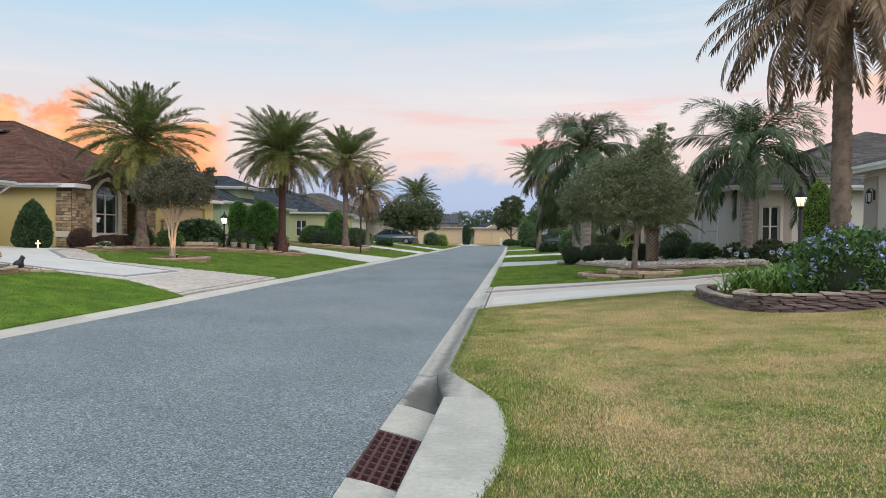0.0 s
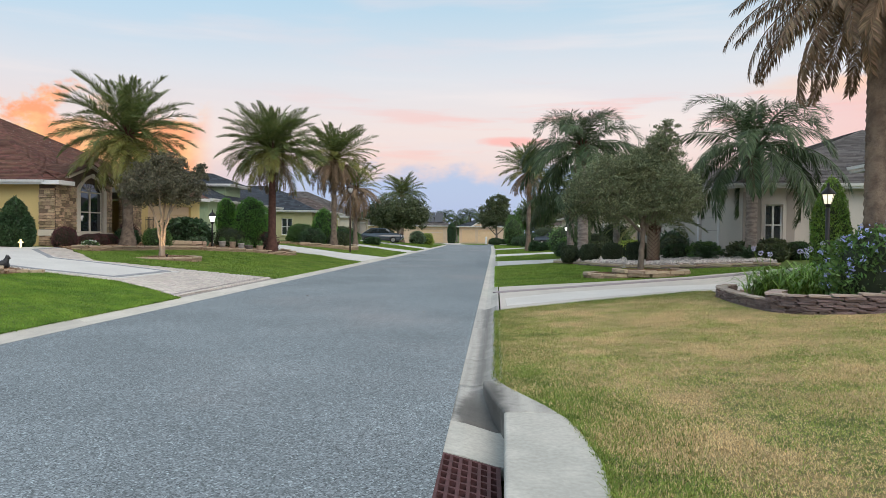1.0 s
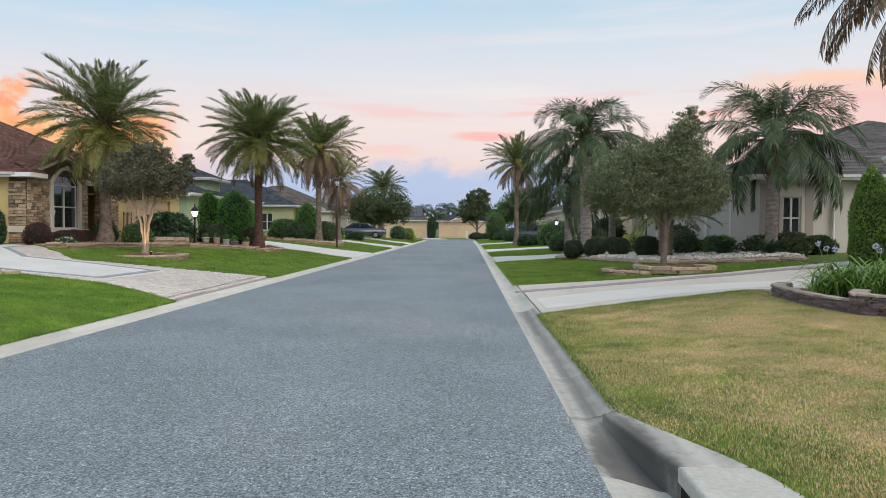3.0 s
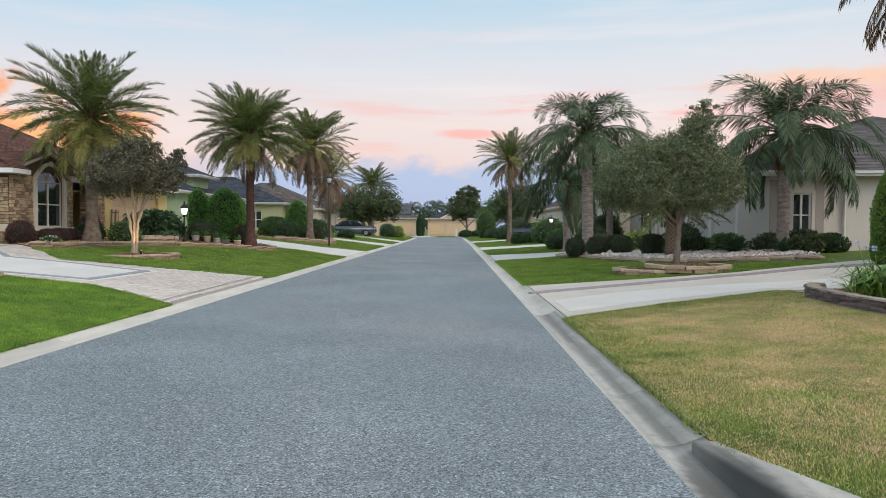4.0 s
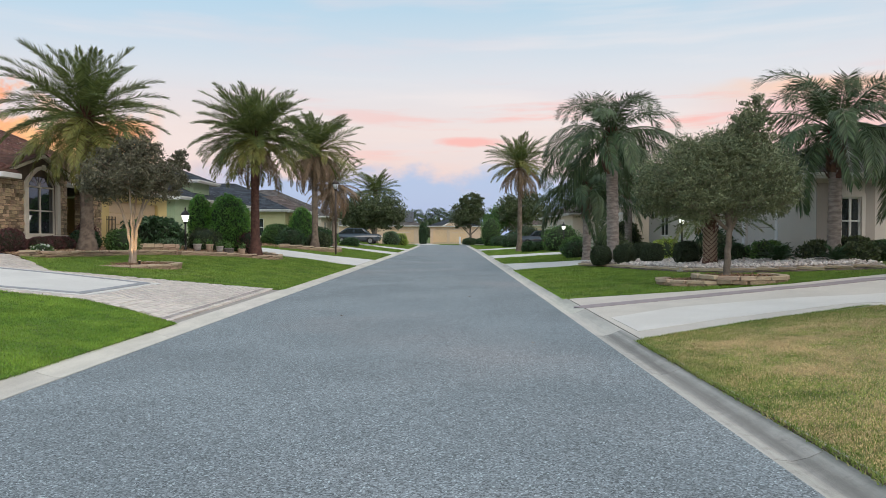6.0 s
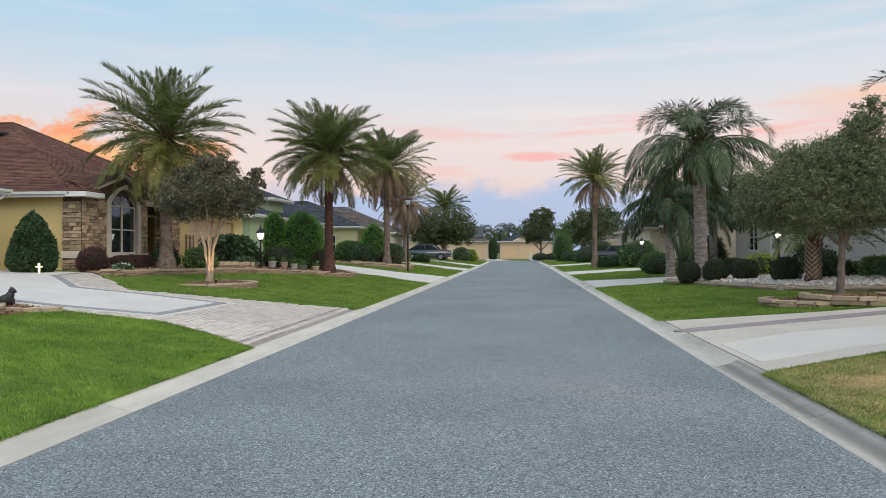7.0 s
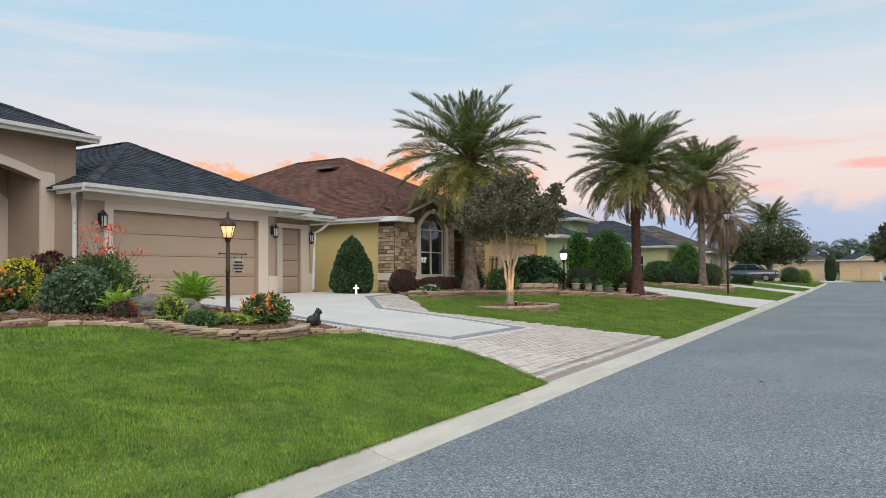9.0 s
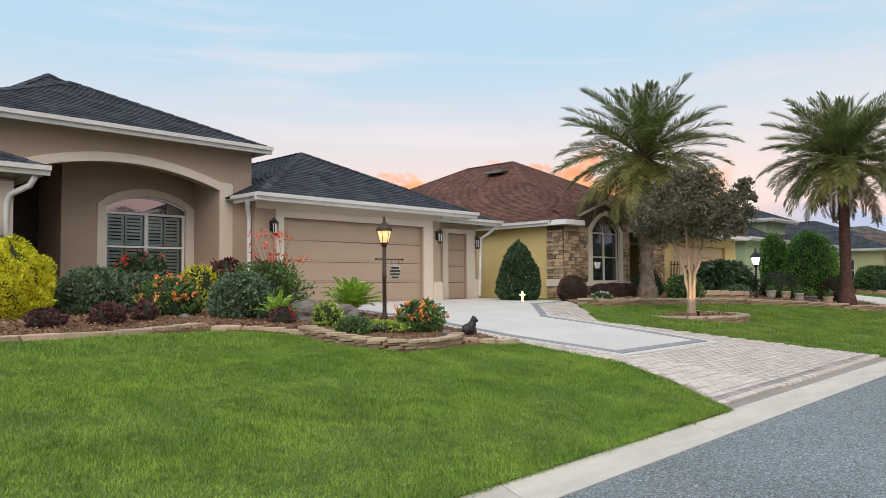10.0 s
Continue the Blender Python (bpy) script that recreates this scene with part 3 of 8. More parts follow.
kerb_right = thing("kerb_right", "stained concrete rolled kerb along the asphalt street", "kerb", (3.35, 0, 0), kind="structure")
base_me = bm_mesh("kerb_section", gutter_profile(-1, 0, 3.05), CONCRETE)


def lay_kerb(me, parent, y):
    put("kerb_section", me, parent, Matrix.Translation((float(bend(y)), y, 0)) @ Matrix.Rotation(-.0085 if y < 70 else 0, 4, "Z"))


for k in range(-4, 34):
    lay_kerb(base_me, kerb_left, 2.52 + 3.05 * k)
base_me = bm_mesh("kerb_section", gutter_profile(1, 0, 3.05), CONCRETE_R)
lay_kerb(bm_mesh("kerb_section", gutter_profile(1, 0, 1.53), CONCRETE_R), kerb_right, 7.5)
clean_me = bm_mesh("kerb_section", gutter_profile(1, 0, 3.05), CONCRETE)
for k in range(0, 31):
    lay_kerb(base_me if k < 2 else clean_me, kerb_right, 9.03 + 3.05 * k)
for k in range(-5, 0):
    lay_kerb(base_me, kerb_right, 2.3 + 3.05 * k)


def inlet_rim(y):
    """The lawn edge of the inlet's slab."""
    return np.interp(y, [2.3, 2.8, 3.3, 3.8, 4.2, 4.7, 5.3, 5.7, 5.95, 6.2, 6.5, 6.9, 7.3], [3.49, 3.74, 3.92, 4.03, 4.09, 4.115, 4.075, 4.02, 3.95, 3.86, 3.73, 3.59, 3.50])


def storm_inlet():
    t = thing("storm_drain_inlet", "concrete kerb inlet with a rusty iron grate", "storm drain", (3.4, 4.6, 0))
    # trough floor in three pours
    b = bmesh.new()
    pr = [(3.053, -.003), (3.2, -.03), (3.44, -.10), (3.62, -.125), (3.62, -.2), (3.053, -.2)]
    prism(b, pr, 5.18, 6.05, "y")
    part("trough", b, CONC_PALE, t)
    b = bmesh.new()
    low = [(3.053, -.004), (3.15, -.020), (3.25, -.045), (3.36, -.085), (3.46, -.11), (3.63, -.125)]
    high = [(3.08, -.004), (3.13, -.012), (3.24, -.024), (3.35, -.002), (3.46, .045), (3.52, .065)]
    rows = []
    for k in range(9):
        f = k / 8
        e = f * f * (3 - 2 * f)
        rows.append([b.verts.new((p[0] * (1 - e) + q[0] * e, 6.06 + 1.435 * f, p[1] * (1 - e) + q[1] * e)) for p, q in zip(low, high)])
    for r0, r1 in zip(rows, rows[1:]):
        for k in range(5):
            b.faces.new((r0[k], r0[k + 1], r1[k + 1], r1[k]))
    ex = bmesh.ops.extrude_face_region(b, geom=b.faces[:])
    for g0 in ex["geom"]:
        if isinstance(g0, bmesh.types.BMVert):
            g0.co.z -= .12
    part("trough", b, CONCRETE_R, t, "stained damp concrete", True)
    b = bmesh.new()
    prism(b, [(3.053, -.003), (3.2, -.03), (3.44, -.10), (3.47, -.18), (3.053, -.18)], 2.31, 4.03, "y")
    part("trough", b, CONC_PALE, t)
    # curved top slab with a rounded nose over the throat
    def slab(ys, inner, outer, z, thick=.16):
        b = bmesh.new()
        pts = [(inner(y), y) for y in ys] + [(outer(y), y) for y in reversed(ys)]
        prism(b, pts, z - thick, z)
        top = [e for e in b.edges if abs(e.verts[0].co.z - z) < 1e-4 and abs(e.verts[1].co.z - z) < 1e-4]
        bmesh.ops.recalc_face_normals(b, faces=b.faces[:])
        bmesh.ops.bevel(b, geom=top, offset=.025, segments=3, affect="EDGES", profile=.5)
        return b
    inner = lambda y: float(np.interp(y, [2.4, 4.2, 5.1, 5.94, 6.4, 7.1], [3.44, 3.474, 3.495, 3.51, 3.415, 3.33]))
    outer = inlet_rim
    part("top_slab", slab([2.4 + .175 * k for k in range(21)], inner, outer, .115, .10), CONC_PALE, t, "broad smooth concrete slab with a curved lawn edge")
    ys = [5.91 + .155 * k for k in range(10)]
    b = slab(ys, inner, outer, .113, .26)
    for v in b.verts:
        f = min(1.0, max(0.0, (v.co.y - 6.6) / .9))
        v.co.z -= .045 * f
    part("transition_kerb", b, CONCRETE_R, t, "stained sloping end block")
    # wall under the slab, its black colour stands for the throat's shade
    b = box(bmesh.new(), 3.53, 3.64, 2.5, 5.9, -.2, .012)
    part("throat_wall", b, DRAIN_SHADE, t)
    # grate: frame, bars both ways, over a pit block coloured black as shade
    x0, x1, y0, y1 = 3.06, 3.455, 4.05, 5.16
    zf = lambda x: -.004 - .10 * (x - 3.06) / .4
    g = bmesh.new()
    for k in range(7):
        x = x0 + (x1 - x0) * k / 6
        w = .024 if 0 < k < 6 else .03
        box(g, x - w / 2, x + w / 2, y0, y1, zf(x) - .05, zf(x))
    n = 9
    for k in range(n + 1):
        y = y0 + (y1 - y0) * k / n
        w = .026 if 0 < k < n else .035
        vs = [(x0, zf(x0) - .002), (x1, zf(x1) - .002), (x1, zf(x1) - .05), (x0, zf(x0) - .05)]
        prism(g, vs, y - w / 2, y + w / 2, "y")
    part("grate", g, GRATE, t, "rusty red-brown cast iron grid")
    b = box(bmesh.new(), 3.055, 3.46, 4.04, 5.17, -.6, -.3)
    part("pit", b, DRAIN_SHADE, t)


storm_inlet()


def slab_piece(name, poly, m, label, dz=.012, depth=.1, category="driveway"):
    ob = put(name, bm_mesh(name, drape(kerbed(poly), dz, depth), m))
    return tagged(ob, label, category, kind="structure")


DRIVE_L1 = [(-3.67, 15.72), (-4.7, 16.62), (-5.7, 17.05), (-7.45, 16.86), (-8.4, 16.98), (-12, 17.15), (-15.3, 17.2), (-15.3, 25.6), (-12.6, 25.6), (-11.35, 24.35), (-8.7, 21.1), (-6.2, 21.9), (-4.5, 22.5), (-3.67, 23.0)]
slab_piece("driveway_near", DRIVE_L1, SAND, "pale driveway with brick paver apron and grey border band", -.018, .1)
INNER_L1 = [(-6.0, 17.65), (-7.9, 17.12), (-12, 17.22), (-15.25, 17.28), (-15.25, 25.5), (-12.7, 25.5), (-12.0, 23.3), (-9.62, 20.8), (-5.9, 21.05)]
slab_piece("driveway_panel", INNER_L1, DRIVE, "smooth pale grey coated driveway panel", .014, .08)


def ribbon(path, w):
    """An outline of even width round a line."""
    p = np.array(path, float)
    d = unit(np.gradient(p, axis=0))
    nrm = np.stack([-d[:, 1], d[:, 0]], 1) * w / 2
    return [tuple(q) for q in p + nrm] + [tuple(q) for q in (p - nrm)[::-1]]


def strip(name, path, w, m, label, dz):
    for a, b in zip(path, path[1:]):
        dx, dy = b[0] - a[0], b[1] - a[1]
        l = math.hypot(dx, dy)
        e = (dx / l * w / 2, dy / l * w / 2)
        slab_piece(name, ribbon([(a[0] - e[0], a[1] - e[1]), (b[0] + e[0] * .98, b[1] + e[1] * .98)], w), m, label, dz, .05)
        dz += .002


strip("driveway_band", [(-12.35, 25.2), (-11.9, 23.2), (-9.6, 20.5), (-6.15, 20.75), (-6.2, 17.85), (-7.95, 17.32), (-14.9, 17.5)], .17, BAND, "dark grey painted border line on the driveway", .020)
slab_piece("driveway_opposite", [(3.67, 14.05), (5.6, 15.2), (8.1, 16.35), (9.2, 16.1), (14.3, 15.6), (14.3, 21.3), (12, 21.35), (9.9, 21.2), (6.5, 20.6), (3.67, 20.4)], DRIVE_R, "pale concrete driveway with a mauve border band")
strip("driveway_band", [(3.8, 18.6), (6.2, 19.35), (8.6, 20.15), (10.6, 20.45), (12.2, 20.0)], .5, BAND_R, "mauve painted band across the concrete driveway", .02)
slab_piece("driveway_panel", [(3.75, 16.6), (5.2, 17.6), (7.6, 18.1), (9.9, 17.9), (11.2, 17.3), (9.0, 16.5), (8.0, 16.75), (5.2, 15.6), (3.75, 14.8)], mat("pale_overlay", (.62, .58, .53), (.57, .53, .48), scale=.8, fine=80, rough=.75, bump=.2, dist=.004), "lighter sealed panel in the concrete driveway", .018, .03)
for poly, lab in [([(-3.67, 37.4), (-6, 38.6), (-13, 40.5), (-13, 45.5), (-6, 44.2), (-3.67, 45.4)], "pale concrete driveway between two lawns"),
                  ([(-3.67, 57.2), (-6, 58), (-13, 59), (-13, 63.5), (-6, 62.2), (-3.67, 63)], "pale concrete driveway between two lawns"),
                  ([(-3.67, 71.5), (-6, 72.2), (-13, 73), (-13, 78), (-6, 77), (-3.67, 77.6)], "pale concrete driveway with a parked car"),
                  ([(3.67, 33.8), (6, 34.7), (12.7, 35.5), (12.7, 40), (6, 39.4), (3.67, 40.2)], "pale concrete driveway between two lawns"),
                  ([(3.67, 48.5), (6, 49.2), (12, 50), (12, 54.5), (6, 54), (3.67, 54.6)], "pale concrete driveway between two lawns"),
                  ([(3.67, 70), (6, 70.6), (12, 71), (12, 76.5), (6, 76), (3.67, 76.4)], "pale concrete driveway with a parked car"),
                  ([(-4, 112.0), (8, 112.0), (8, 126), (-4, 126)], "pale concrete driveway before a double garage")]:
    slab_piece("driveway_far", poly, DRIVE, lab)


def pavers():
    """Running bond of bricks on the apron; the nearest are pieces of their own."""
    apron = thing("paver_apron", "pinkish grey brick paver apron with a dark soldier border", "paving", (-4.8, 19, .2), kind="structure")
    L, W, J, H = .215, .107, .007, .05
    me = bm_mesh("paver", box(bmesh.new(), -W / 2 + J / 2, W / 2 - J / 2, -L / 2 + J / 2, L / 2 - J / 2, -H, 0), PAVER_OB)
    cells = []
    nx = int(12 / W)
    for i in range(nx):
        x = -3.72 - W / 2 - i * W
        for j in range(int(10 / L)):
            y = 15.6 + j * L + (i % 2) * L / 2
            cells.append((x, y, i))
    c = np.array(cells)
    ok = inside(c[:, 0], c[:, 1], [(-3.68, 15.82), (-4.7, 16.72), (-5.7, 17.15), (-7.45, 16.96), (-8.4, 17.06), (-13.0, 17.2), (-13.0, 25.5), (-12.55, 25.5), (-11.3, 24.25), (-8.65, 21.2), (-6.2, 22.0), (-4.5, 22.6), (-3.68, 23.1)]) & ~inside(c[:, 0], c[:, 1], [(a + (.0), b) for a, b in INNER_L1])
    c = c[ok]
    border = c[:, 2] == 1
    near = (~border) & (c[:, 1] < 17.9) & (c[:, 0] > -6.2)
    singles = np.where(near)[0][:290]
    rest = np.ones(len(c), bool)
    rest[singles] = False
    for k in singles:
        x, y, _ = c[k]
        s = (gz(x - .05, y) - gz(x + .05, y)) / .1
        put("paver", me, apron, Matrix.Translation((x, y, gz(x, y) + .012 + .004 * math.sin(k * 12.9))) @ Matrix.Rotation(math.atan(s), 4, "Y"))
    for sel, m, nm, lab in ((rest & ~border, PAVER, "paver_field", "pinkish grey brick pavers"), (rest & border, PAVER_DARK, "paver_border", "dark brown soldier course")):
        q = c[sel]
        z = land(q[:, 0], q[:, 1]) + .012 + .004 * np.sin(np.arange(len(q)) * 12.9)
        z1 = land(q[:, 0] - .05, q[:, 1]) - land(q[:, 0] + .05, q[:, 1])
        vs, fs = [], []
        for sx, sy in ((-1, -1), (1, -1), (1, 1), (-1, 1)):
            for zz in (0, -H):
                vs.append(np.stack([q[:, 0] + sx * (W - J) / 2, q[:, 1] + sy * (L - J) / 2, z + zz - sx * z1 * 10 * W / 2], 1))
        v = np.stack(vs, 1).reshape(-1, 3)
        f = np.array([(0, 2, 4, 6), (0, 1, 3, 2), (2, 3, 5, 4), (4, 5, 7, 6), (6, 7, 1, 0)])
        f = (f[None] + 8 * np.arange(len(q))[:, None, None]).reshape(-1, 4)
        put(nm, np_mesh(nm, v, f, m), apron, None, lab, "stuff")


# ---- houses ----
def wall(axis, at, thick, a0, a1, z0, z1, holes=()):
    """A wall across an axis with rectangular openings (a0, a1, z0, z1) cut through: one closed shell."""
    bm = bmesh.new()
    A = sorted({a0, a1, *[h[0] for h in holes], *[h[1] for h in holes]})
    Z = sorted({z0, z1, *[min(max(z0, h[2]), z1) for h in holes], *[min(max(z0, h[3]), z1) for h in holes]})

    def solid(i, j):
        if not (0 <= i < len(A) - 1 and 0 <= j < len(Z) - 1):
            return False
        p, r = (A[i] + A[i + 1]) / 2, (Z[j] + Z[j + 1]) / 2
        return not any(h[0] < p < h[1] and h[2] < r < h[3] for h in holes)
    made = {}

    def vert(i, j, d):
        if (i, j, d) not in made:
            c = at + d * thick
            made[i, j, d] = bm.verts.new((c, A[i], Z[j]) if axis == "x" else (A[i], c, Z[j]))
        return made[i, j, d]
    for i in range(len(A) - 1):
        for j in range(len(Z) - 1):
            if not solid(i, j):
                continue
            for d in (0, 1):
                bm.faces.new([vert(i, j, d), vert(i + 1, j, d), vert(i + 1, j + 1, d), vert(i, j + 1, d)])
            for di, dj, p, q in ((-1, 0, (i, j), (i, j + 1)), (1, 0, (i + 1, j), (i + 1, j + 1)), (0, -1, (i, j), (i + 1, j)), (0, 1, (i, j + 1), (i + 1, j + 1))):
                if not solid(i + di, j + dj):
                    bm.faces.new([vert(*p, 0), vert(*q, 0), vert(*q, 1), vert(*p, 1)])
    return bm


def shingles(bm, A, B, C, D, course=.145, tab=.32, seed=0):
    """Courses of overlapping tabs on a plane from eave A-B up to D-C."""
    A, B, C, D = (Vector(p) for p in (A, B, C, D))
    rise = max((D - A).length, (C - B).length) if (D - A).length > 0 else 1
    nrm = (B - A).cross(((C + D) / 2) - A).normalized()
    if nrm.z < 0:
        nrm = -nrm
    mid = ((C + D) - (A + B)) / 2
    up = mid - (B - A).normalized() * mid.dot((B - A).normalized())
    n = max(2, int(up.length / course))
    r = random.Random(seed)
    for k in range(n):
        s0, s1 = k / n, min(1, (k + 1.12) / n)
        l0, r0 = A.lerp(D, s0), B.lerp(C, s0)
        l1, r1 = A.lerp(D, s1), B.lerp(C, s1)
        m = max(1, int((r0 - l0).length / tab))
        off = r.random() / m
        cuts = [0] + [min(1, max(0, off + j / m + r.uniform(-.2, .2) / m)) for j in range(m)] + [1]
        for p, q in zip(cuts, cuts[1:]):
            if q - p < 1e-4:
                continue
            h = nrm * (.012 + r.uniform(0, .005))
            a, b = l0.lerp(r0, p) + h, l0.lerp(r0, q) + h
            c, d = l1.lerp(r1, q) + nrm * .002, l1.lerp(r1, p) + nrm * .002
            v = [bm.verts.new(w) for w in (a, b, c, d, a - h * 1.4, b - h * 1.4)]
            bm.faces.new(v[:4])
            bm.faces.new((v[4], v[5], v[1], v[0]))


def hip_roof(parent, x0, x1, y0, y1, z, pitch, m, gutter=WHITE, course=.145, tab=.32, soffit=.5, faces="xXyY", name="roof", label="", near_x=None):
    """A hip roof over an eave rectangle: shingle planes, ridge caps, soffit, gutters."""
    w, d = x1 - x0, y1 - y0
    h = min(w, d) / 2
    top = z + h * pitch
    if w >= d:
        r0, r1 = (x0 + h, (y0 + y1) / 2, top), (x1 - h, (y0 + y1) / 2, top)
    else:
        r0, r1 = ((x0 + x1) / 2, y0 + h, top), ((x0 + x1) / 2, y1 - h, top)
    c00, c10, c11, c01 = (x0, y0, z), (x1, y0, z), (x1, y1, z), (x0, y1, z)
    if w >= d:
        planes = {"y": (c00, c10, r1, r0), "Y": (c11, c01, r0, r1), "x": (c01, c00, r0, r0), "X": (c10, c11, r1, r1)}
    else:
        planes = {"x": (c01, c00, r0, r1), "X": (c10, c11, r1, r0), "y": (c00, c10, r0, r0), "Y": (c11, c01, r1, r1)}
    bm = bmesh.new()
    for k, (key, p) in enumerate(planes.items()):
        if key in faces:
            shingles(bm, *p, course, tab, k + int(abs(x0 * 10)))
        else:
            bm.faces.new([bm.verts.new(q) for q in (p if p[2] != p[3] else p[:3])])
    roof = put(name, bm_mesh(name, bm, m), parent, None, label)
    bm = bmesh.new()
    for a, b in ((r0, r1), (c00, r0), (c01, r0 if w >= d else r1), (c10, r1 if w >= d else r0), (c11, r1)):
        a, b = Vector(a), Vector(b)
        if (b - a).length < .01:
            continue
        dr = (b - a).normalized()
        sd = dr.cross(Vector((0, 0, 1))).normalized() * .13
        nn = max(1, int((b - a).length / .3))
        for i in range(nn):
            p, q = a.lerp(b, i / nn), a.lerp(b, min(1, (i + 1.15) / nn))
            u = Vector((0, 0, .045))
            l = [bm.verts.new(v) for v in (p - sd + u * -.3, p + u, p + sd + u * -.3, q - sd + u * -.6, q + u * .7, q + sd + u * -.6)]
            bm.faces.new((l[0], l[1], l[4], l[3]))
            bm.faces.new((l[1], l[2], l[5], l[4]))
            bm.faces.new((l[0], l[2], l[1]))
    put("ridge_cap", bm_mesh("ridge_cap", bm, m), roof)
    # core under the shingles, and the soffit
    bm = bmesh.new()
    low = [bm.verts.new(Vector(c) - Vector((0, 0, .05))) for c in (c00, c10, c11, c01)]
    e = [bm.verts.new(Vector(p) - Vector((0, 0, .05))) for p in (r0, r1)]
    if w >= d:
        fs = [(low[0], low[1], e[1], e[0]), (low[2], low[3], e[0], e[1]), (low[3], low[0], e[0]), (low[1], low[2], e[1])]
    else:
        fs = [(low[3], low[0], e[0], e[1]), (low[1], low[2], e[1], e[0]), (low[0], low[1], e[0]), (low[2], low[3], e[1])]
    for f in fs:
        bm.faces.new(f)
    bm.faces.new(low[::-1])
    put("roof_deck", bm_mesh("roof_deck", bm, gutter), roof)
    # gutters with a stepped face along the eaves
    for nm, a, b, sx, sy in (("front", (x1, y0), (x1, y1), 1, 0), ("back", (x0, y0), (x0, y1), -1, 0), ("near", (x0, y0), (x1, y0), 0, -1), ("far", (x0, y1), (x1, y1), 0, 1)):
        bm = bmesh.new()
        if sx:
            prism(bm, [(a[0] - sx * .03, z - .17), (a[0] + sx * .02, z - .17), (a[0] + sx * .035, z - .09), (a[0] + sx * .10, z - .08), (a[0] + sx * .115, z + .005), (a[0] - sx * .03, z + .005)], a[1] - .1, b[1] + .1, "y")
        else:
            prism(bm, [(a[1] + sy * -.03, z - .17), (a[1] + sy * .02, z - .17), (a[1] + sy * .035, z - .09), (a[1] + sy * .10, z - .08), (a[1] + sy * .115, z + .005), (a[1] - sy * .03, z + .005)], near_x if near_x and sy < 0 else a[0] - .03, b[0] + .03, "x")
        put("gutter", bm_mesh("gutter", bm, gutter), roof)
    return roof


def garage_door(parent, x, y0, y1, z0, z1, m, sign=1, panels=4, axis="x"):
    """A sectional door: each panel a raised board with grooves between."""
    door = None
    for k in range(panels):
        h = (z1 - z0) / panels
        a, b = z0 + k * h + .006, z0 + (k + 1) * h - .006
        bm = bmesh.new()
        if axis == "x":
            box(bm, x - .03, x + .01, y0, y1, a, b, .008)
            box(bm, x, x + sign * .022, y0 + .05, y1 - .05, a + .05, b - .05, .008)
        else:
            box(bm, y0, y1, x - .03, x + .01, a, b, .008)
            box(bm, y0 + .05, y1 - .05, x, x + sign * .022, a + .05, b - .05, .008)
        ob = put("garage_door" if door is None else "door_panel", bm_mesh("garage_door", bm, m), parent if door is None else door)
        door = door or ob
    return door


def sconce(parent, x, y, z, sx=1):
    """A wall lantern: back plate, arm, cage, roof, glass."""
    bm = bmesh.new()
    box(bm, x, x + sx * .02 if sx > 0 else x, y - .05, y + .05, z - .1, z + .16) if sx > 0 else box(bm, x - .02, x, y - .05, y + .05, z - .1, z + .16)
    c = x + sx * .16
    v, f = tube([(x, y, z + .1), (x + sx * .06, y, z + .2), (x + sx * .13, y, z + .22), (c, y, z + .15)], [.012] * 4, 6)
    l = lathe(bm, [(.012, z + .2), (.03, z + .17), (.085, z + .10), (.09, z + .08), (.07, z + .08)], c, y, 8)
    for k in range(4):
        a = math.pi / 4 + k * math.pi / 2
        box(bm, c + .068 * math.cos(a) - .007, c + .068 * math.cos(a) + .007, y + .068 * math.sin(a) - .007, y + .068 * math.sin(a) + .007, z - .16, z + .085)
    lathe(bm, [(.03, z - .21), (.075, z - .17), (.078, z - .155), (.05, z - .155)], c, y, 8)
    lamp = put("wall_lantern", bm_mesh("wall_lantern", bm, METAL_BLACK), parent, None, "black metal wall lantern")
    put("arm", np_mesh("arm", v, f, METAL_BLACK, True), lamp)
    put("glass", bm_mesh("glass", lathe(bmesh.new(), [(.045, z - .15), (.06, z + .08)], c, y, 8), LAMP_CLEAR), lamp)


def downspout(parent, pts, m=WHITE):
    v, f = tube(pts, [.056] * len(pts), 6)
    put("downspout", np_mesh("downspout", v, f, m), parent, None, "white metal downspout")


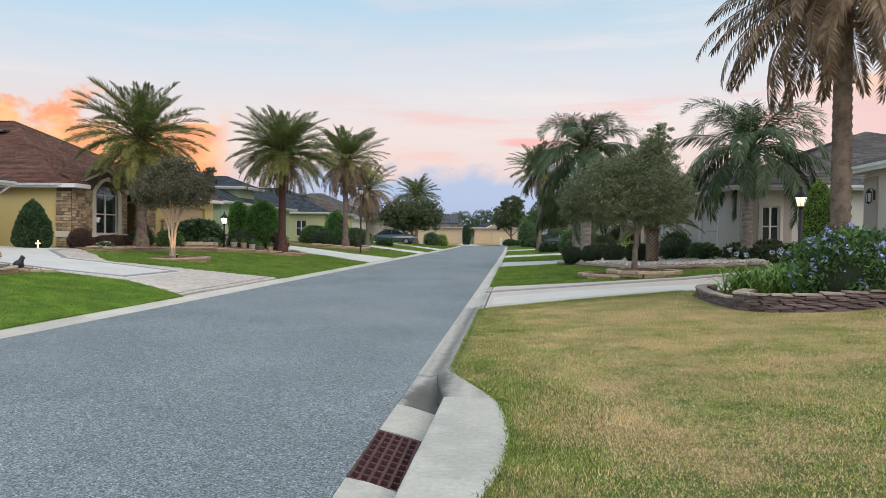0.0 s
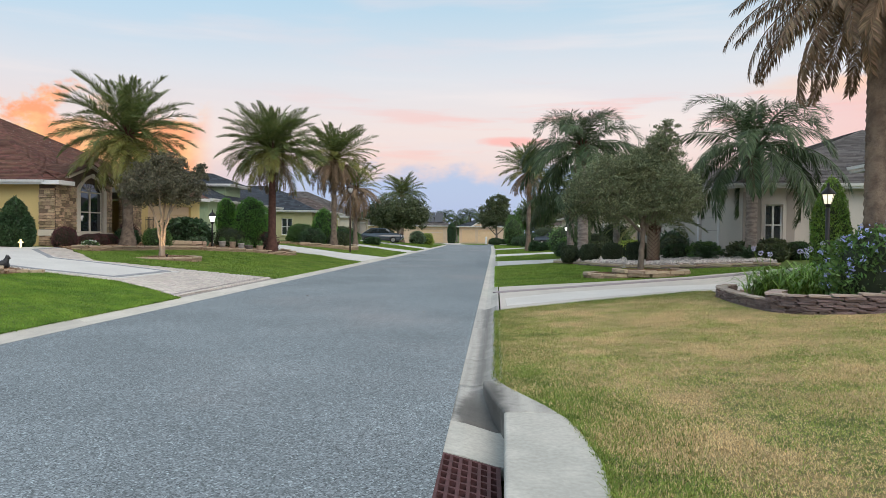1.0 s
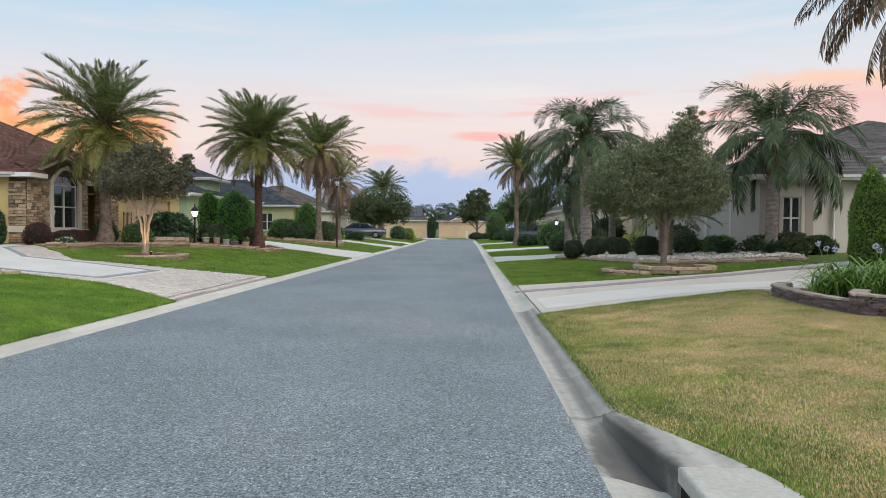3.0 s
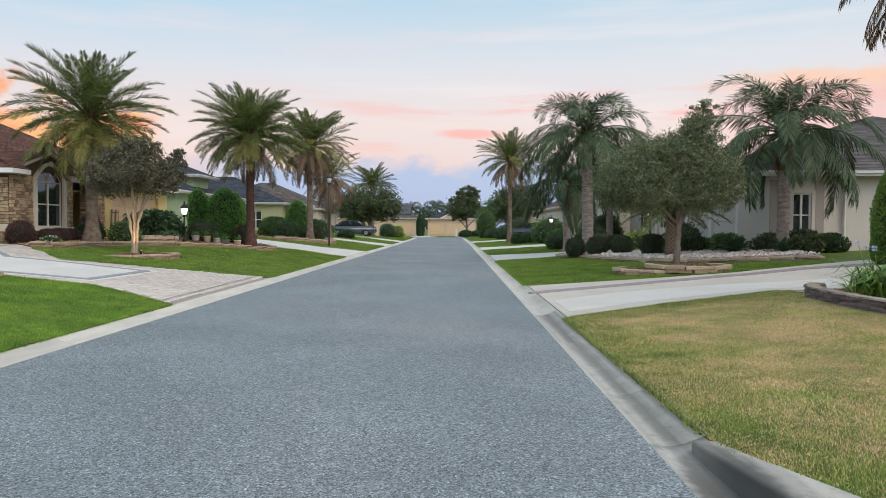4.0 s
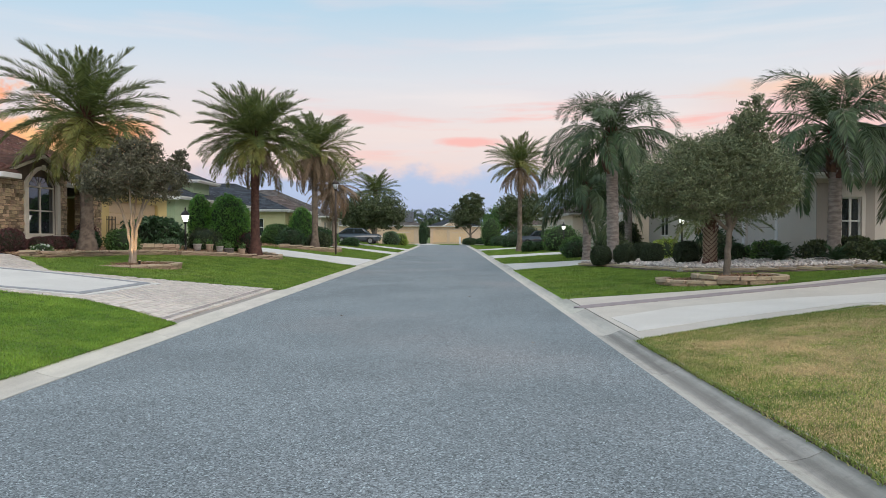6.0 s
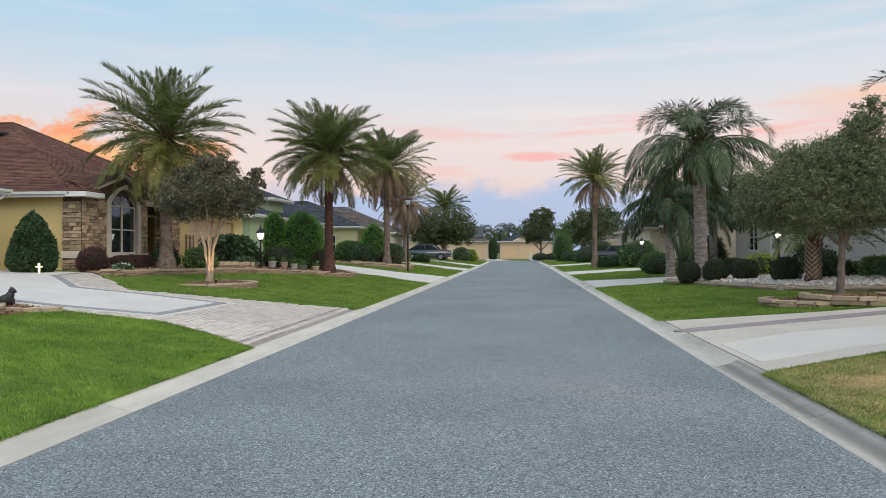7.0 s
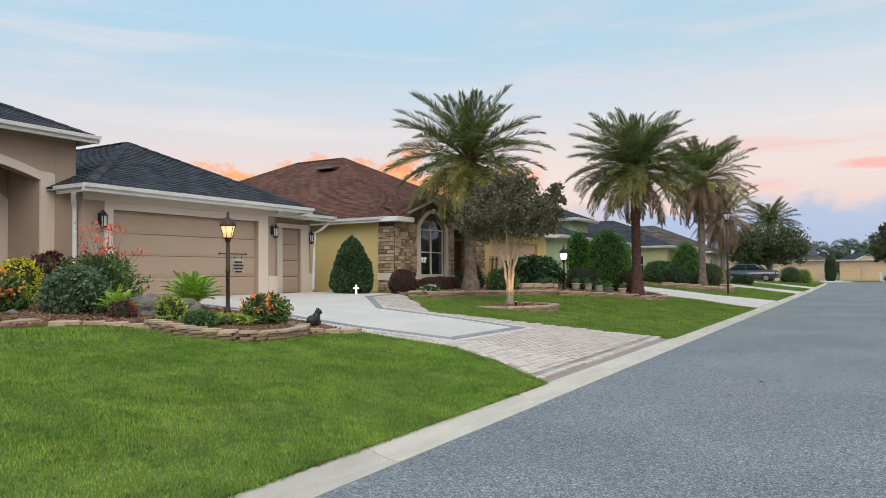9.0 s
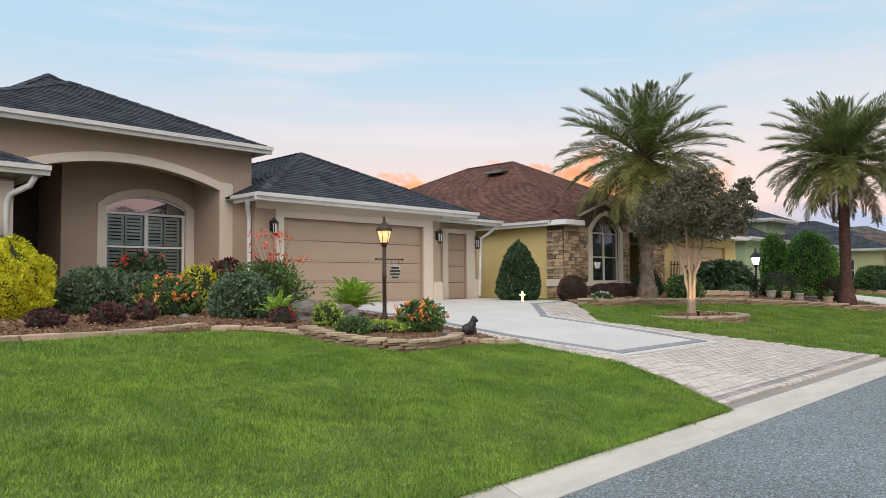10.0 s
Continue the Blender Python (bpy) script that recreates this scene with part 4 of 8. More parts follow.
def sash(parent, axis, at, a0, a1, z0, z1, sgn, cols=2, rows=2, frame=WHITE, grid=0, name="window", glass=None):
    """A window in an opening: frame, mullions, sill, a pane to each light."""
    bm = bmesh.new()
    fr = .055

    def bx(b, p, q, r, s, d0, d1):
        lo, hi = sorted((at + sgn * d0, at + sgn * d1))
        if axis == "x":
            box(b, lo, hi, p, q, r, s)
        else:
            box(b, p, q, lo, hi, r, s)
    bm.free()
    bm = wall(axis, at - sgn * .10, sgn * .07, a0, a1, z0, z1, [(a0 + fr, a1 - fr, z0 + fr, z1 - fr)])
    win = put(name, bm_mesh(name, bm, frame), parent, None, "white-framed window")

    def bar(nm, *lim):
        b = bmesh.new()
        bx(b, *lim)
        put(nm, bm_mesh(nm, b, frame), win)
    for k in range(1, cols):
        c = a0 + (a1 - a0) * k / cols
        bar("mullion", c - .035, c + .035, z0 + fr, z1 - fr, -.098, -.032)
    for k in range(1, rows):
        c = z0 + (z1 - z0) * k / rows
        bar("meeting_rail", a0 + fr, a1 - fr, c - .025, c + .025, -.095, -.035)
    for k in range(1, grid):
        c = a0 + (a1 - a0) * k / grid
        bar("glazing_bar", c - .01, c + .01, z0 + fr, z1 - fr, -.085, -.07)
    for k in range(1, grid + 1 if grid else 0):
        c = z0 + (z1 - z0) * k / (grid + 1)
        bar("glazing_bar", a0 + fr, a1 - fr, c - .01, c + .01, -.085, -.07)
    for i in range(cols):
        for j in range(rows):
            b = bmesh.new()
            bx(b, a0 + (a1 - a0) * i / cols, a0 + (a1 - a0) * (i + 1) / cols, z0 + (z1 - z0) * j / rows, z0 + (z1 - z0) * (j + 1) / rows, -.082, -.074)
            put("pane", bm_mesh("pane", b, glass or GLASS_DARK), win)
    return win


def arc(a0, a1, z_spring, rise, n=16):
    """Points of a segmental arch from a0 to a1."""
    return [(a0 + (a1 - a0) * k / n, z_spring + rise * (1 - (2 * k / n - 1) ** 2) ** .5 if rise > .45 * (a1 - a0) else z_spring + rise * (1 - (2 * k / n - 1) ** 2)) for k in range(n + 1)]


def arch_band(bm, inner, outer, lo, hi, axis):
    for (a, b), (c, d) in zip(zip(inner, inner[1:]), zip(outer, outer[1:])):
        prism(bm, [a, b, d, c], lo, hi, axis)


def house_tan():
    """The tan house with charcoal roof: garage wing, portico, end wing."""
    F = 1.0
    h = thing("tan_house", "tan stucco house with charcoal shingle roof and arched portico", "house", (-18, 17, F))
    # garage wing front, with the big door and a set-back small door
    w = part("garage_wall", wall("x", -15.0, -.22, 16.57, 22.75, F - .4, 3.565, [(17.33, 22.05, F - .02, 3.14)]), STUCCO_TAN, h)
    part("side_wall", wall("y", 16.575, .2, -24, -15.23, F - .4, 3.565), STUCCO_TAN, h)
    bm = bmesh.new()
    box(bm, -15.0, -14.955, 17.10, 17.33, F - .1, 3.32)
    box(bm, -15.0, -14.955, 22.05, 22.42, F - .1, 3.32)
    box(bm, -15.0, -14.955, 17.33, 22.05, 3.14, 3.318)
    box(bm, -15.12, -15.0, 17.325, 17.34, F, 3.14)
    part("door_surround", bm, STUCCO_TRIM, h, "pale raised stucco surround")
    part("frieze", box(bmesh.new(), -15.0, -14.965, 16.57, 22.75, 3.322, 3.56), STUCCO_TRIM, h)
    part("plinth", box(bmesh.new(), -15.0, -14.94, 22.425, 22.79, F - .2, 1.55), STUCCO_TRIM, h)
    garage_door(h, -15.14, 17.335, 22.045, F + .01, 3.14, DOOR_TAN)
    part("garage_return", wall("y", 22.75, -.2, -15.8, -15.23, F - .4, 3.48), STUCCO_TAN, h)
    part("small_garage_wall", wall("x", -15.55, -.2, 22.76, 25.0, F - .4, 3.36, [(23.62, 24.5, F - .02, 3.06)]), STUCCO_TAN, h)
    bm = bmesh.new()
    box(bm, -15.55, -15.5, 23.38, 23.62, F - .1, 3.2)
    box(bm, -15.55, -15.5, 24.5, 24.865, F - .1, 3.2)
    box(bm, -15.55, -15.5, 23.62, 24.5, 3.06, 3.198)
    part("small_door_surround", bm, STUCCO_TRIM, h)
    part("small_plinth", box(bmesh.new(), -15.55, -15.49, 24.8655, 25.04, F - .2, 1.62), STUCCO_TRIM, h)
    garage_door(h, -15.66, 23.625, 24.495, F + .01, 3.06, DOOR_TAN)
    part("end_wall", wall("y", 25.0, -.2, -26, -15.76, F - .4, 3.36), STUCCO_TAN, h)
    hip_roof(h, -27.5, -14.5, 16.36, 23.75, 3.62, .50, SHINGLE_DARK, faces="Xy", near_x=-15.6)
    hip_roof(h, -24.0, -15.05, 22.9, 25.55, 3.50, .42, SHINGLE_DARK, faces="XyY", name="low_roof")
    for y, z, x in ((17.0, 2.88, -14.99), (22.6, 2.88, -14.99), (24.86, 2.80, -15.54)):
        sconce(h, x, y, z)
    downspout(h, [(-14.85, 16.28, 3.44), (-14.9, 16.3, 3.36), (-15.12, 16.46, 3.2), (-15.16, 16.5, 3.08), (-15.16, 16.5, 1.2)])
    downspout(h, [(-15.1, 25.45, 3.32), (-15.3, 25.3, 3.1), (-15.45, 25.1, 2.95), (-15.5, 25.06, 1.1)])
    # portico front with its segmental arch
    x0, x1 = -16.35, -16.1
    pts = arc(11.74, 16.24, 3.80, .42, 24)
    bm = bmesh.new()
    prism(bm, [(16.24, F - .3), (16.6, F - .3), (16.6, 4.865), (16.24, 4.865)], x0, x1, "x")
    prism(bm, [(10.1, F - .3), (11.74, F - .3), (11.74, 4.865), (10.1, 4.865)], x0, x1, "x")
    for (a, za), (b, zb) in zip(pts, pts[1:]):
        prism(bm, [(a, za), (b, zb), (b, 4.865), (a, 4.865)], x0, x1, "x")
    bmesh.ops.remove_doubles(bm, verts=bm.verts[:], dist=1e-4)
    part("portico_wall", bm, STUCCO_TAN, h)
    part("upper_wall", box(bmesh.new(), -16.34, -16.1, 16.605, 17.12, 3.5, 4.865), STUCCO_TAN, h)
    part("upper_side_wall", box(bmesh.new(), -22, -16.345, 16.9, 17.11, 3.5, 4.865), STUCCO_TAN, h)
    bm = bmesh.new()
    arch_band(bm, pts, [(a, z + .20) for a, z in pts], -16.1, -16.05, "x")
    box(bm, -16.1, -16.05, 16.242, 16.58, F - .3, 3.80)
    prism(bm, [(16.242, 3.802), (16.58, 3.802), (16.58, 3.95), (16.50, 3.99), (16.242, 4.002)], -16.1, -16.05, "x")
    part("arch_trim", bm, STUCCO_TRIM, h, "pale stucco arch and column")
    part("portico_side", box(bmesh.new(), -17.39, -16.352, 16.24, 16.44, F - .2, 4.4), STUCCO_TAN, h)
    part("portico_ceiling", box(bmesh.new(), -19, -16.352, 10.2, 16.238, 4.4, 4.5), STUCCO_TAN, h)
    # recessed wall with the arched, shuttered window
    wp = arc(14.07, 16.02, 3.42, .26, 16)
    wl = wall("x", -17.4, -.22, 13.12, 16.24, F - .2, 3.42, [(14.07, 16.02, 1.62, 3.42)])
    for (a, za), (b, zb) in zip(wp, wp[1:]):
        prism(wl, [(a, za), (b, zb), (b, 4.4), (a, 4.4)], -17.62, -17.4, "x")
    box(wl, -17.62, -17.4, 13.12, 14.07, 3.421, 4.4)
    box(wl, -17.62, -17.4, 16.02, 16.24, 3.421, 4.4)
    bmesh.ops.remove_doubles(wl, verts=wl.verts[:], dist=2e-3)
    part("recess_wall", wl, STUCCO_TAN, h)
    part("entry_side", box(bmesh.new(), -19.0, -17.625, 13.12, 13.3, F - .2, 4.4), STUCCO_TAN, h)
    # the back wall's near-black colour paints the shade of the deep entry
    part("entry_back", box(bmesh.new(), -19.2, -19.0, 10.1, 13.3, F - .2, 4.4), INNER_SHADE, h)
    part("entry_floor", box(bmesh.new(), -19.0, -16.2, 10.1, 16.2, F - .2, F + .02), CONCRETE, h)
    bm = bmesh.new()
    op = [(14.07 + (a - 14.07) * 1.0, z + .17) for a, z in wp]
    arch_band(bm, wp, op, -17.4, -17.35, "x")
    box(bm, -17.4, -17.35, 13.88, 14.07, 1.5, 3.42)
    box(bm, -17.4, -17.35, 16.02, 16.232, 1.5, 3.42)
    prism(bm, [(13.88, 3.42), (14.07, 3.42), (14.07, 3.59)], -17.4, -17.35, "x")
    prism(bm, [(16.232, 3.42), (16.02, 3.59), (16.02, 3.42)], -17.4, -17.35, "x")
    part("window_surround", bm, STUCCO_TRIM, h)
    win = sash(h, "x", -17.4, 14.075, 16.015, 1.62, 3.27, 1, 2, 2, glass=PANE_CLEAR)
    bm = bmesh.new()
    arch_band(bm, [(a, 3.272) for a, z in wp], [(a, z - .05) for a, z in wp], -17.49, -17.484, "x")
    part("arch_pane", bm, GLASS_COATED, win)
    bm = bmesh.new()
    arch_band(bm, [(a, z - .05) for a, z in wp], wp, -17.5, -17.43, "x")
    part("arch_frame", bm, WHITE, win)
    for a0, a1 in ((14.16, 14.55), (14.58, 15.0), (15.1, 15.5), (15.53, 15.93)):
        for z0, z1 in ((1.70, 2.41), (2.49, 3.20)):
            bm = bmesh.new()
            box(bm, -17.56, -17.535, a0, a0 + .05, z0, z1)
            box(bm, -17.56, -17.535, a1 - .05, a1, z0, z1)
            box(bm, -17.56, -17.535, a0 + .05, a1 - .05, z0, z0 + .06)
            box(bm, -17.56, -17.535, a0 + .05, a1 - .05, z1 - .06, z1)
            z = z0 + .085
            while z < z1 - .08:
                prism(bm, [(-17.575, z + .03), (-17.567, z + .036), (-17.522, z - .014), (-17.53, z - .02)], a0 + .05, a1 - .05, "y")
                z += .083
            part("shutter", bm, SHUTTER, win, "white louvred shutter")
    # added dark board that stands in for the unlit room behind the shutters
    part("room_behind", box(bmesh.new(), -18.4, -18.3, 13.4, 16.2, F, 3.6), INNER_SHADE, win)
    hip_roof(h, -27.0, -15.6, 10.3, 17.28, 4.92, .48, SHINGLE_DARK, faces="XyY", name="portico_roof")
    part("main_wall", wall("x", -21.0, -.2, 10.5, 20.1, 3.6, 4.7), STUCCO_TAN, h)
    hip_roof(h, -36.0, -20.5, 10.05, 20.55, 4.85, .70, SHINGLE_DARK, faces="XyY", name="main_roof")
    # end wing
    part("wing_wall", wall("x", -15.0, -.2, 3.0, 11.5, F - .4, 3.5), STUCCO_TAN, h)
    part("wing_side", wall("y", 11.5, -.2, -24, -15.21, F - .4, 3.5), STUCCO_TAN, h)
    part("wing_trim", box(bmesh.new(), -15.0, -14.95, 11.22, 11.53, F - .2, 3.45), STUCCO_TRIM, h)
    hip_roof(h, -26, -14.5, 2.5, 11.9, 3.72, .45, SHINGLE_DARK, faces="Xy", name="wing_roof")
    downspout(h, [(-14.5, 11.75, 3.5), (-14.6, 11.7, 3.36), (-14.85, 11.45, 3.2), (-14.9, 11.4, 3.05), (-14.9, 11.4, 1.1)])


STONE_MES = []


def stone_meshes():
    """A few irregular quarry-faced blocks, one unit in size, used again and again."""
    for k in range(6):
        r = random.Random(k)
        b = bmesh.new()
        box(b, -.5, .5, -.5, .5, -.5, .5)
        bmesh.ops.recalc_face_normals(b, faces=b.faces[:])
        bmesh.ops.bevel(b, geom=b.edges[:], offset=.09, segments=1, affect="EDGES")
        for v in b.verts:
            v.co += Vector((r.uniform(-.05, .05), r.uniform(-.05, .05), r.uniform(-.06, .06)))
        STONE_MES.append(b)


stone_meshes()
STONE_CACHE = {}


def stone_me(k, m):
    key = (k % 6, m.name)
    if key not in STONE_CACHE:
        me = bpy.data.meshes.new("stone")
        STONE_MES[k % 6].to_mesh(me)
        me.materials.append(m)
        STONE_CACHE[key] = me
    return STONE_CACHE[key]


def stone_face(parent, axis, at, sgn, a0, a1, z0, z1, seed, row=(.055, .15)):
    """Ledge-stone veneer in uneven courses on a wall face."""
    r = random.Random(seed)
    z = z0
    while z < z1 - .04:
        h = min(r.uniform(*row), z1 - z)
        a = a0
        while a < a1 - .02:
            l = min(r.uniform(.11, .36), a1 - a)
            if a1 - a - l < .09:
                l = a1 - a
            d = r.uniform(.05, .10)
            c = at + sgn * (d / 2 - .01)
            if axis == "x":
                M = Matrix.LocRotScale((c, a + l / 2, z + h / 2), None, (d, l - .014, h - .014))
            else:
                M = Matrix.LocRotScale((a + l / 2, c, z + h / 2), None, (l - .014, d, h - .014))
            put("stone", stone_me(r.randrange(6), FIELDSTONE), parent, M)
            a += l
        z += h


def house_yellow():
    """The yellow house with red-brown roof and stone-faced corner."""
    F, X = .93, -13.8
    h = thing("yellow_house", "yellow stucco house with red-brown roof and stone-faced front", "house", (-20, 34, F))
    part("side_wall", wall("y", 27.4, .22, -32, X - .225, F - .4, 3.42), STUCCO_YEL, h)
    # front wall with the arched window
    wp = arc(28.99, 30.82, 3.30, .55, 18)
    wl = wall("x", X, -.22, 27.4, 31.55, F - .4, 3.30, [(28.99, 30.82, 1.5, 3.30)])
    for (a, za), (b, zb) in zip(wp, wp[1:]):
        prism(wl, [(a, za), (b, zb), (b, 4.0), (a, 4.0)], X - .22, X, "x")
    box(wl, X - .22, X, 27.4, 28.99, 3.301, 3.7)
    box(wl, X - .22, X, 30.82, 31.55, 3.301, 4.0)
    bmesh.ops.remove_doubles(wl, verts=wl.verts[:], dist=2e-3)
    front = part("front_wall", wl, MORTAR, h, "stone-faced front wall")
    side = part("corner_facing", box(bmesh.new(), -14.45, X - .002, 27.36, 27.398, F - .3, 3.4), MORTAR, h)
    stone_face(side, "y", 27.36, -1, -14.45, X, 1.62, 3.25, 3)
    stone_face(side, "y", 27.36, -1, -14.45, X, F - .1, 1.36, 4)
    stone_face(front, "x", X, 1, 27.38, 28.76, 1.62, 3.40, 5)
    stone_face(front, "x", X, 1, 27.38, 28.76, F - .1, 1.36, 6)
    stone_face(front, "x", X, 1, 31.05, 31.55, F - .1, 3.9, 7)
    stone_face(front, "x", X, 1, 28.78, 31.03, F - .1, 1.36, 8)
    bm = bmesh.new()
    box(bm, -14.47, X + .06, 27.28, 27.36, 1.37, 1.61)
    box(bm, X + .002, X + .1, 27.361, 31.55, 1.37, 1.5)
    part("sill_course", bm, CREAM, h, "cream cast sill course")
    bm = bmesh.new()
    op = [(29.905 + (a - 29.905) * 1.22, 3.30 + (z - 3.30) * 1.22) for a, z in wp]
    arch_band(bm, wp, op, X, X + .09, "x")
    box(bm, X, X + .09, op[0][0], 28.99, 1.505, 3.30)
    box(bm, X, X + .09, 30.82, op[-1][0], 1.505, 3.30)
    prism(bm, [(29.82, 3.83), (29.99, 3.83), (30.03, 4.02), (29.78, 4.02)], X + .091, X + .12, "x")
    part("window_surround", bm, CREAM, h)
    win = sash(h, "x", X, 28.995, 30.815, 1.5, 3.25, 1, 2, 2, CREAM, 0)
    bm = bmesh.new()
    arch_band(bm, [(a, 3.252) for a, z in wp], [(a, z - .04) for a, z in wp], X - .09, X - .084, "x")
    part("arch_pane", bm, GLASS_DARK, win)
    bm = bmesh.new()
    arch_band(bm, [(a, max(3.252, z - .06)) for a, z in wp], wp, X - .1, X - .04, "x")
    for k in (3, 6, 9, 12, 15):
        a, z = wp[k]
        q = (29.905, 3.255)
        prism(bm, [(q[0] - .01, q[1]), (q[0] + .01, q[1]), (a + .01, z - .06), (a - .01, z - .06)], X - .08, X - .07, "x")
    part("arch_frame", bm, CREAM, win)
    # near-black backing in place of a room, coloured as its shade
    part("room_behind", box(bmesh.new(), X - 1.2, X - 1.1, 28, 31.5, F, 3.9), INNER_SHADE, win)
    # recessed entry, its back wall coloured near-black as shade; second stone pier, garage
    part("entry_back", box(bmesh.new(), -16.2, -16.0, 31.4, 34.6, F - .3, 3.4), INNER_SHADE, h)
    part("entry_side", box(bmesh.new(), -16.0, X - .225, 31.35, 31.549, F - .3, 3.5), MORTAR, h)
    pier = part("stone_pier", box(bmesh.new(), X - .5, X, 33.2, 34.3, F - .3, 3.4), MORTAR, h)
    stone_face(pier, "x", X, 1, 33.2, 34.3, F - .1, 3.4, 9)
    stone_face(pier, "y", 33.2, -1, X - .5, X, F - .1, 3.4, 10)
    part("garage_wall", wall("x", X - .05, -.22, 34.31, 41.6, F - .4, 3.4, [(35.2, 40.4, F - .02, 3.0)]), STUCCO_YEL, h)
    garage_door(h, X - .2, 35.2, 40.4, F + .01, 3.0, DOOR_PEACH)
    part("garage_side", wall("y", 41.6, -.2, -30, X - .28, F - .4, 3.4), STUCCO_YEL, h)
    bm = bmesh.new()
    for k in range(7):
        y = 34.32 + k * .13
        v = box(bm, X + .25, X + .27, y, y + .018, F, 2.3)
    box(bm, X + .25, X + .27, 34.3, 35.15, 1.25, 1.28)
    box(bm, X + .25, X + .27, 34.3, 35.15, 2.15, 2.18)
    part("entry_gate", bm, METAL_BLACK, h, "black wrought iron gate panel")
    roof = hip_roof(h, -32, -14.05, 27.0, 42.0, 3.55, .50, SHINGLE_RED, gutter=WHITE, faces="Xy")
    # stone gable over the window with a small raked trim
    bm = bmesh.new()
    prism(bm, [(28.0, 3.6), (31.8, 3.6), (29.9, 4.28)], X - .3, X + .02, "x")
    part("gable", bm, MORTAR, h)
    bm = bmesh.new()
    for s, e in (((27.75, 3.58), (29.9, 4.30)), ((32.05, 3.58), (29.9, 4.30))):
        prism(bm, [s, (s[0], s[1] + .11), (e[0], e[1] + .11), e], X - .3, X + .13, "x")
    part("gable_trim", bm, CREAM, h)
    bm = bmesh.new()
    shingles(bm, (X + .15, 27.7, 3.71), (X - 4, 27.7, 3.71), (X - 4, 29.9, 4.44), (X + .15, 29.9, 4.44), seed=4)
    shingles(bm, (X - 4, 32.1, 3.71), (X + .15, 32.1, 3.71), (X + .15, 29.9, 4.44), (X - 4, 29.9, 4.44), seed=5)
    part("gable_roof", bm, SHINGLE_RED, h)
    bm = bmesh.new()
    box(bm, -21.6, -20.6, 32.4, 33.1, 6.45, 6.6, .03)
    part("skylight", bm, GLASS_DARK, h, "small dark skylight on the roof")
    part("eave_return", box(bmesh.new(), -14.02, -13.36, 26.9, 28.0, 3.38, 3.55, .01), WHITE, h)
    bm = bmesh.new()
    shingles(bm, (-13.36, 28.0, 3.56), (-13.36, 26.9, 3.56), (-14.3, 27.4, 4.0), (-14.3, 28.4, 4.0), seed=6)
    shingles(bm, (-14.02, 26.9, 3.56), (-13.36, 26.9, 3.56), (-14.3, 27.6, 3.95), (-14.3, 27.5, 3.95), seed=8)
    part("return_roof", bm, SHINGLE_RED, h, kind="stuff")
    part("garage_eave", box(bmesh.new(), -14.02, -13.36, 32.6, 42.0, 3.38, 3.55, .01), WHITE, h)
    bm = bmesh.new()
    shingles(bm, (-13.36, 42.0, 3.56), (-13.36, 32.6, 3.56), (-14.4, 32.6, 4.06), (-14.4, 42.0, 4.06), seed=7)
    part("garage_eave_roof", bm, SHINGLE_RED, h)
    return h


def simple_house(name, label, x_front, y0, y1, depth, floor, m_wall, m_roof, m_door, side, doors=(), windows=(), pitch=.45, eave=2.65, trim=WHITE, near_windows=()):
    """A hip-roofed house whose front faces the street; side is -1 on the left, 1 on the right."""
    h = thing(name, label, "house", (x_front + side * depth / 2, (y0 + y1) / 2, floor))
    top = floor + eave
    holes = [(a, b, floor - .02, floor + 2.15) for a, b in doors] + [(a, b, floor + .75, floor + 2.15) for a, b in windows]
    part("front_wall", wall("x", x_front, side * .2, y0, y1, floor - .6, top, holes), m_wall, h)
    xb = x_front + side * depth
    inner = x_front + side * .205
    nh = [(min(a, b), max(a, b), floor + .5, floor + 2.0) for a, b in near_windows]
    part("near_wall", wall("y", y0, .2, min(inner, xb), max(inner, xb), floor - .6, top, nh), m_wall, h)
    part("far_wall", wall("y", y1, -.2, min(inner, xb), max(inner, xb), floor - .6, top), m_wall, h)
    for a, b in doors:
        garage_door(h, x_front + side * .13, a, b, floor, floor + 2.15, m_door, -side)
        bm = bmesh.new()
        lo, hi = sorted((x_front, x_front - side * .04))
        box(bm, lo, hi, a - .18, a, floor, floor + 2.3)
        box(bm, lo, hi, b, b + .18, floor, floor + 2.3)
        box(bm, lo, hi, a, b, floor + 2.15, floor + 2.3)
        part("door_surround", bm, trim, h)
    for a, b in windows:
        sash(h, "x", x_front, a, b, floor + .75, floor + 2.15, -side)
    for a, b in near_windows:
        a, b = min(a, b), max(a, b)
        sash(h, "y", y0, a, b, floor + .5, floor + 2.0, -1)
        bm = bmesh.new()
        box(bm, a - .12, a, y0 - .05, y0, floor + .4, floor + 2.12)
        box(bm, b, b + .12, y0 - .05, y0, floor + .4, floor + 2.12)
        box(bm, a, b, y0 - .05, y0, floor + 2.0, floor + 2.12)
        box(bm, a, b, y0 - .07, y0, floor + .4, floor + .5)
        part("window_surround", bm, m_wall, h)
    # one long dark panel stands for the unlit rooms of the house
    part("room_behind", box(bmesh.new(), *sorted((x_front + side * 1.0, x_front + side * 1.1)), y0 + .4, y1 - .4, floor, top - .1), INNER_SHADE, h)
    e = .45
    hip_roof(h, min(x_front - side * e, xb), max(x_front - side * e, xb), y0 - e, y1 + e, top + .08, pitch, m_roof, gutter=trim, course=.2, tab=.45, faces=("X" if side < 0 else "x") + "y")
    return h


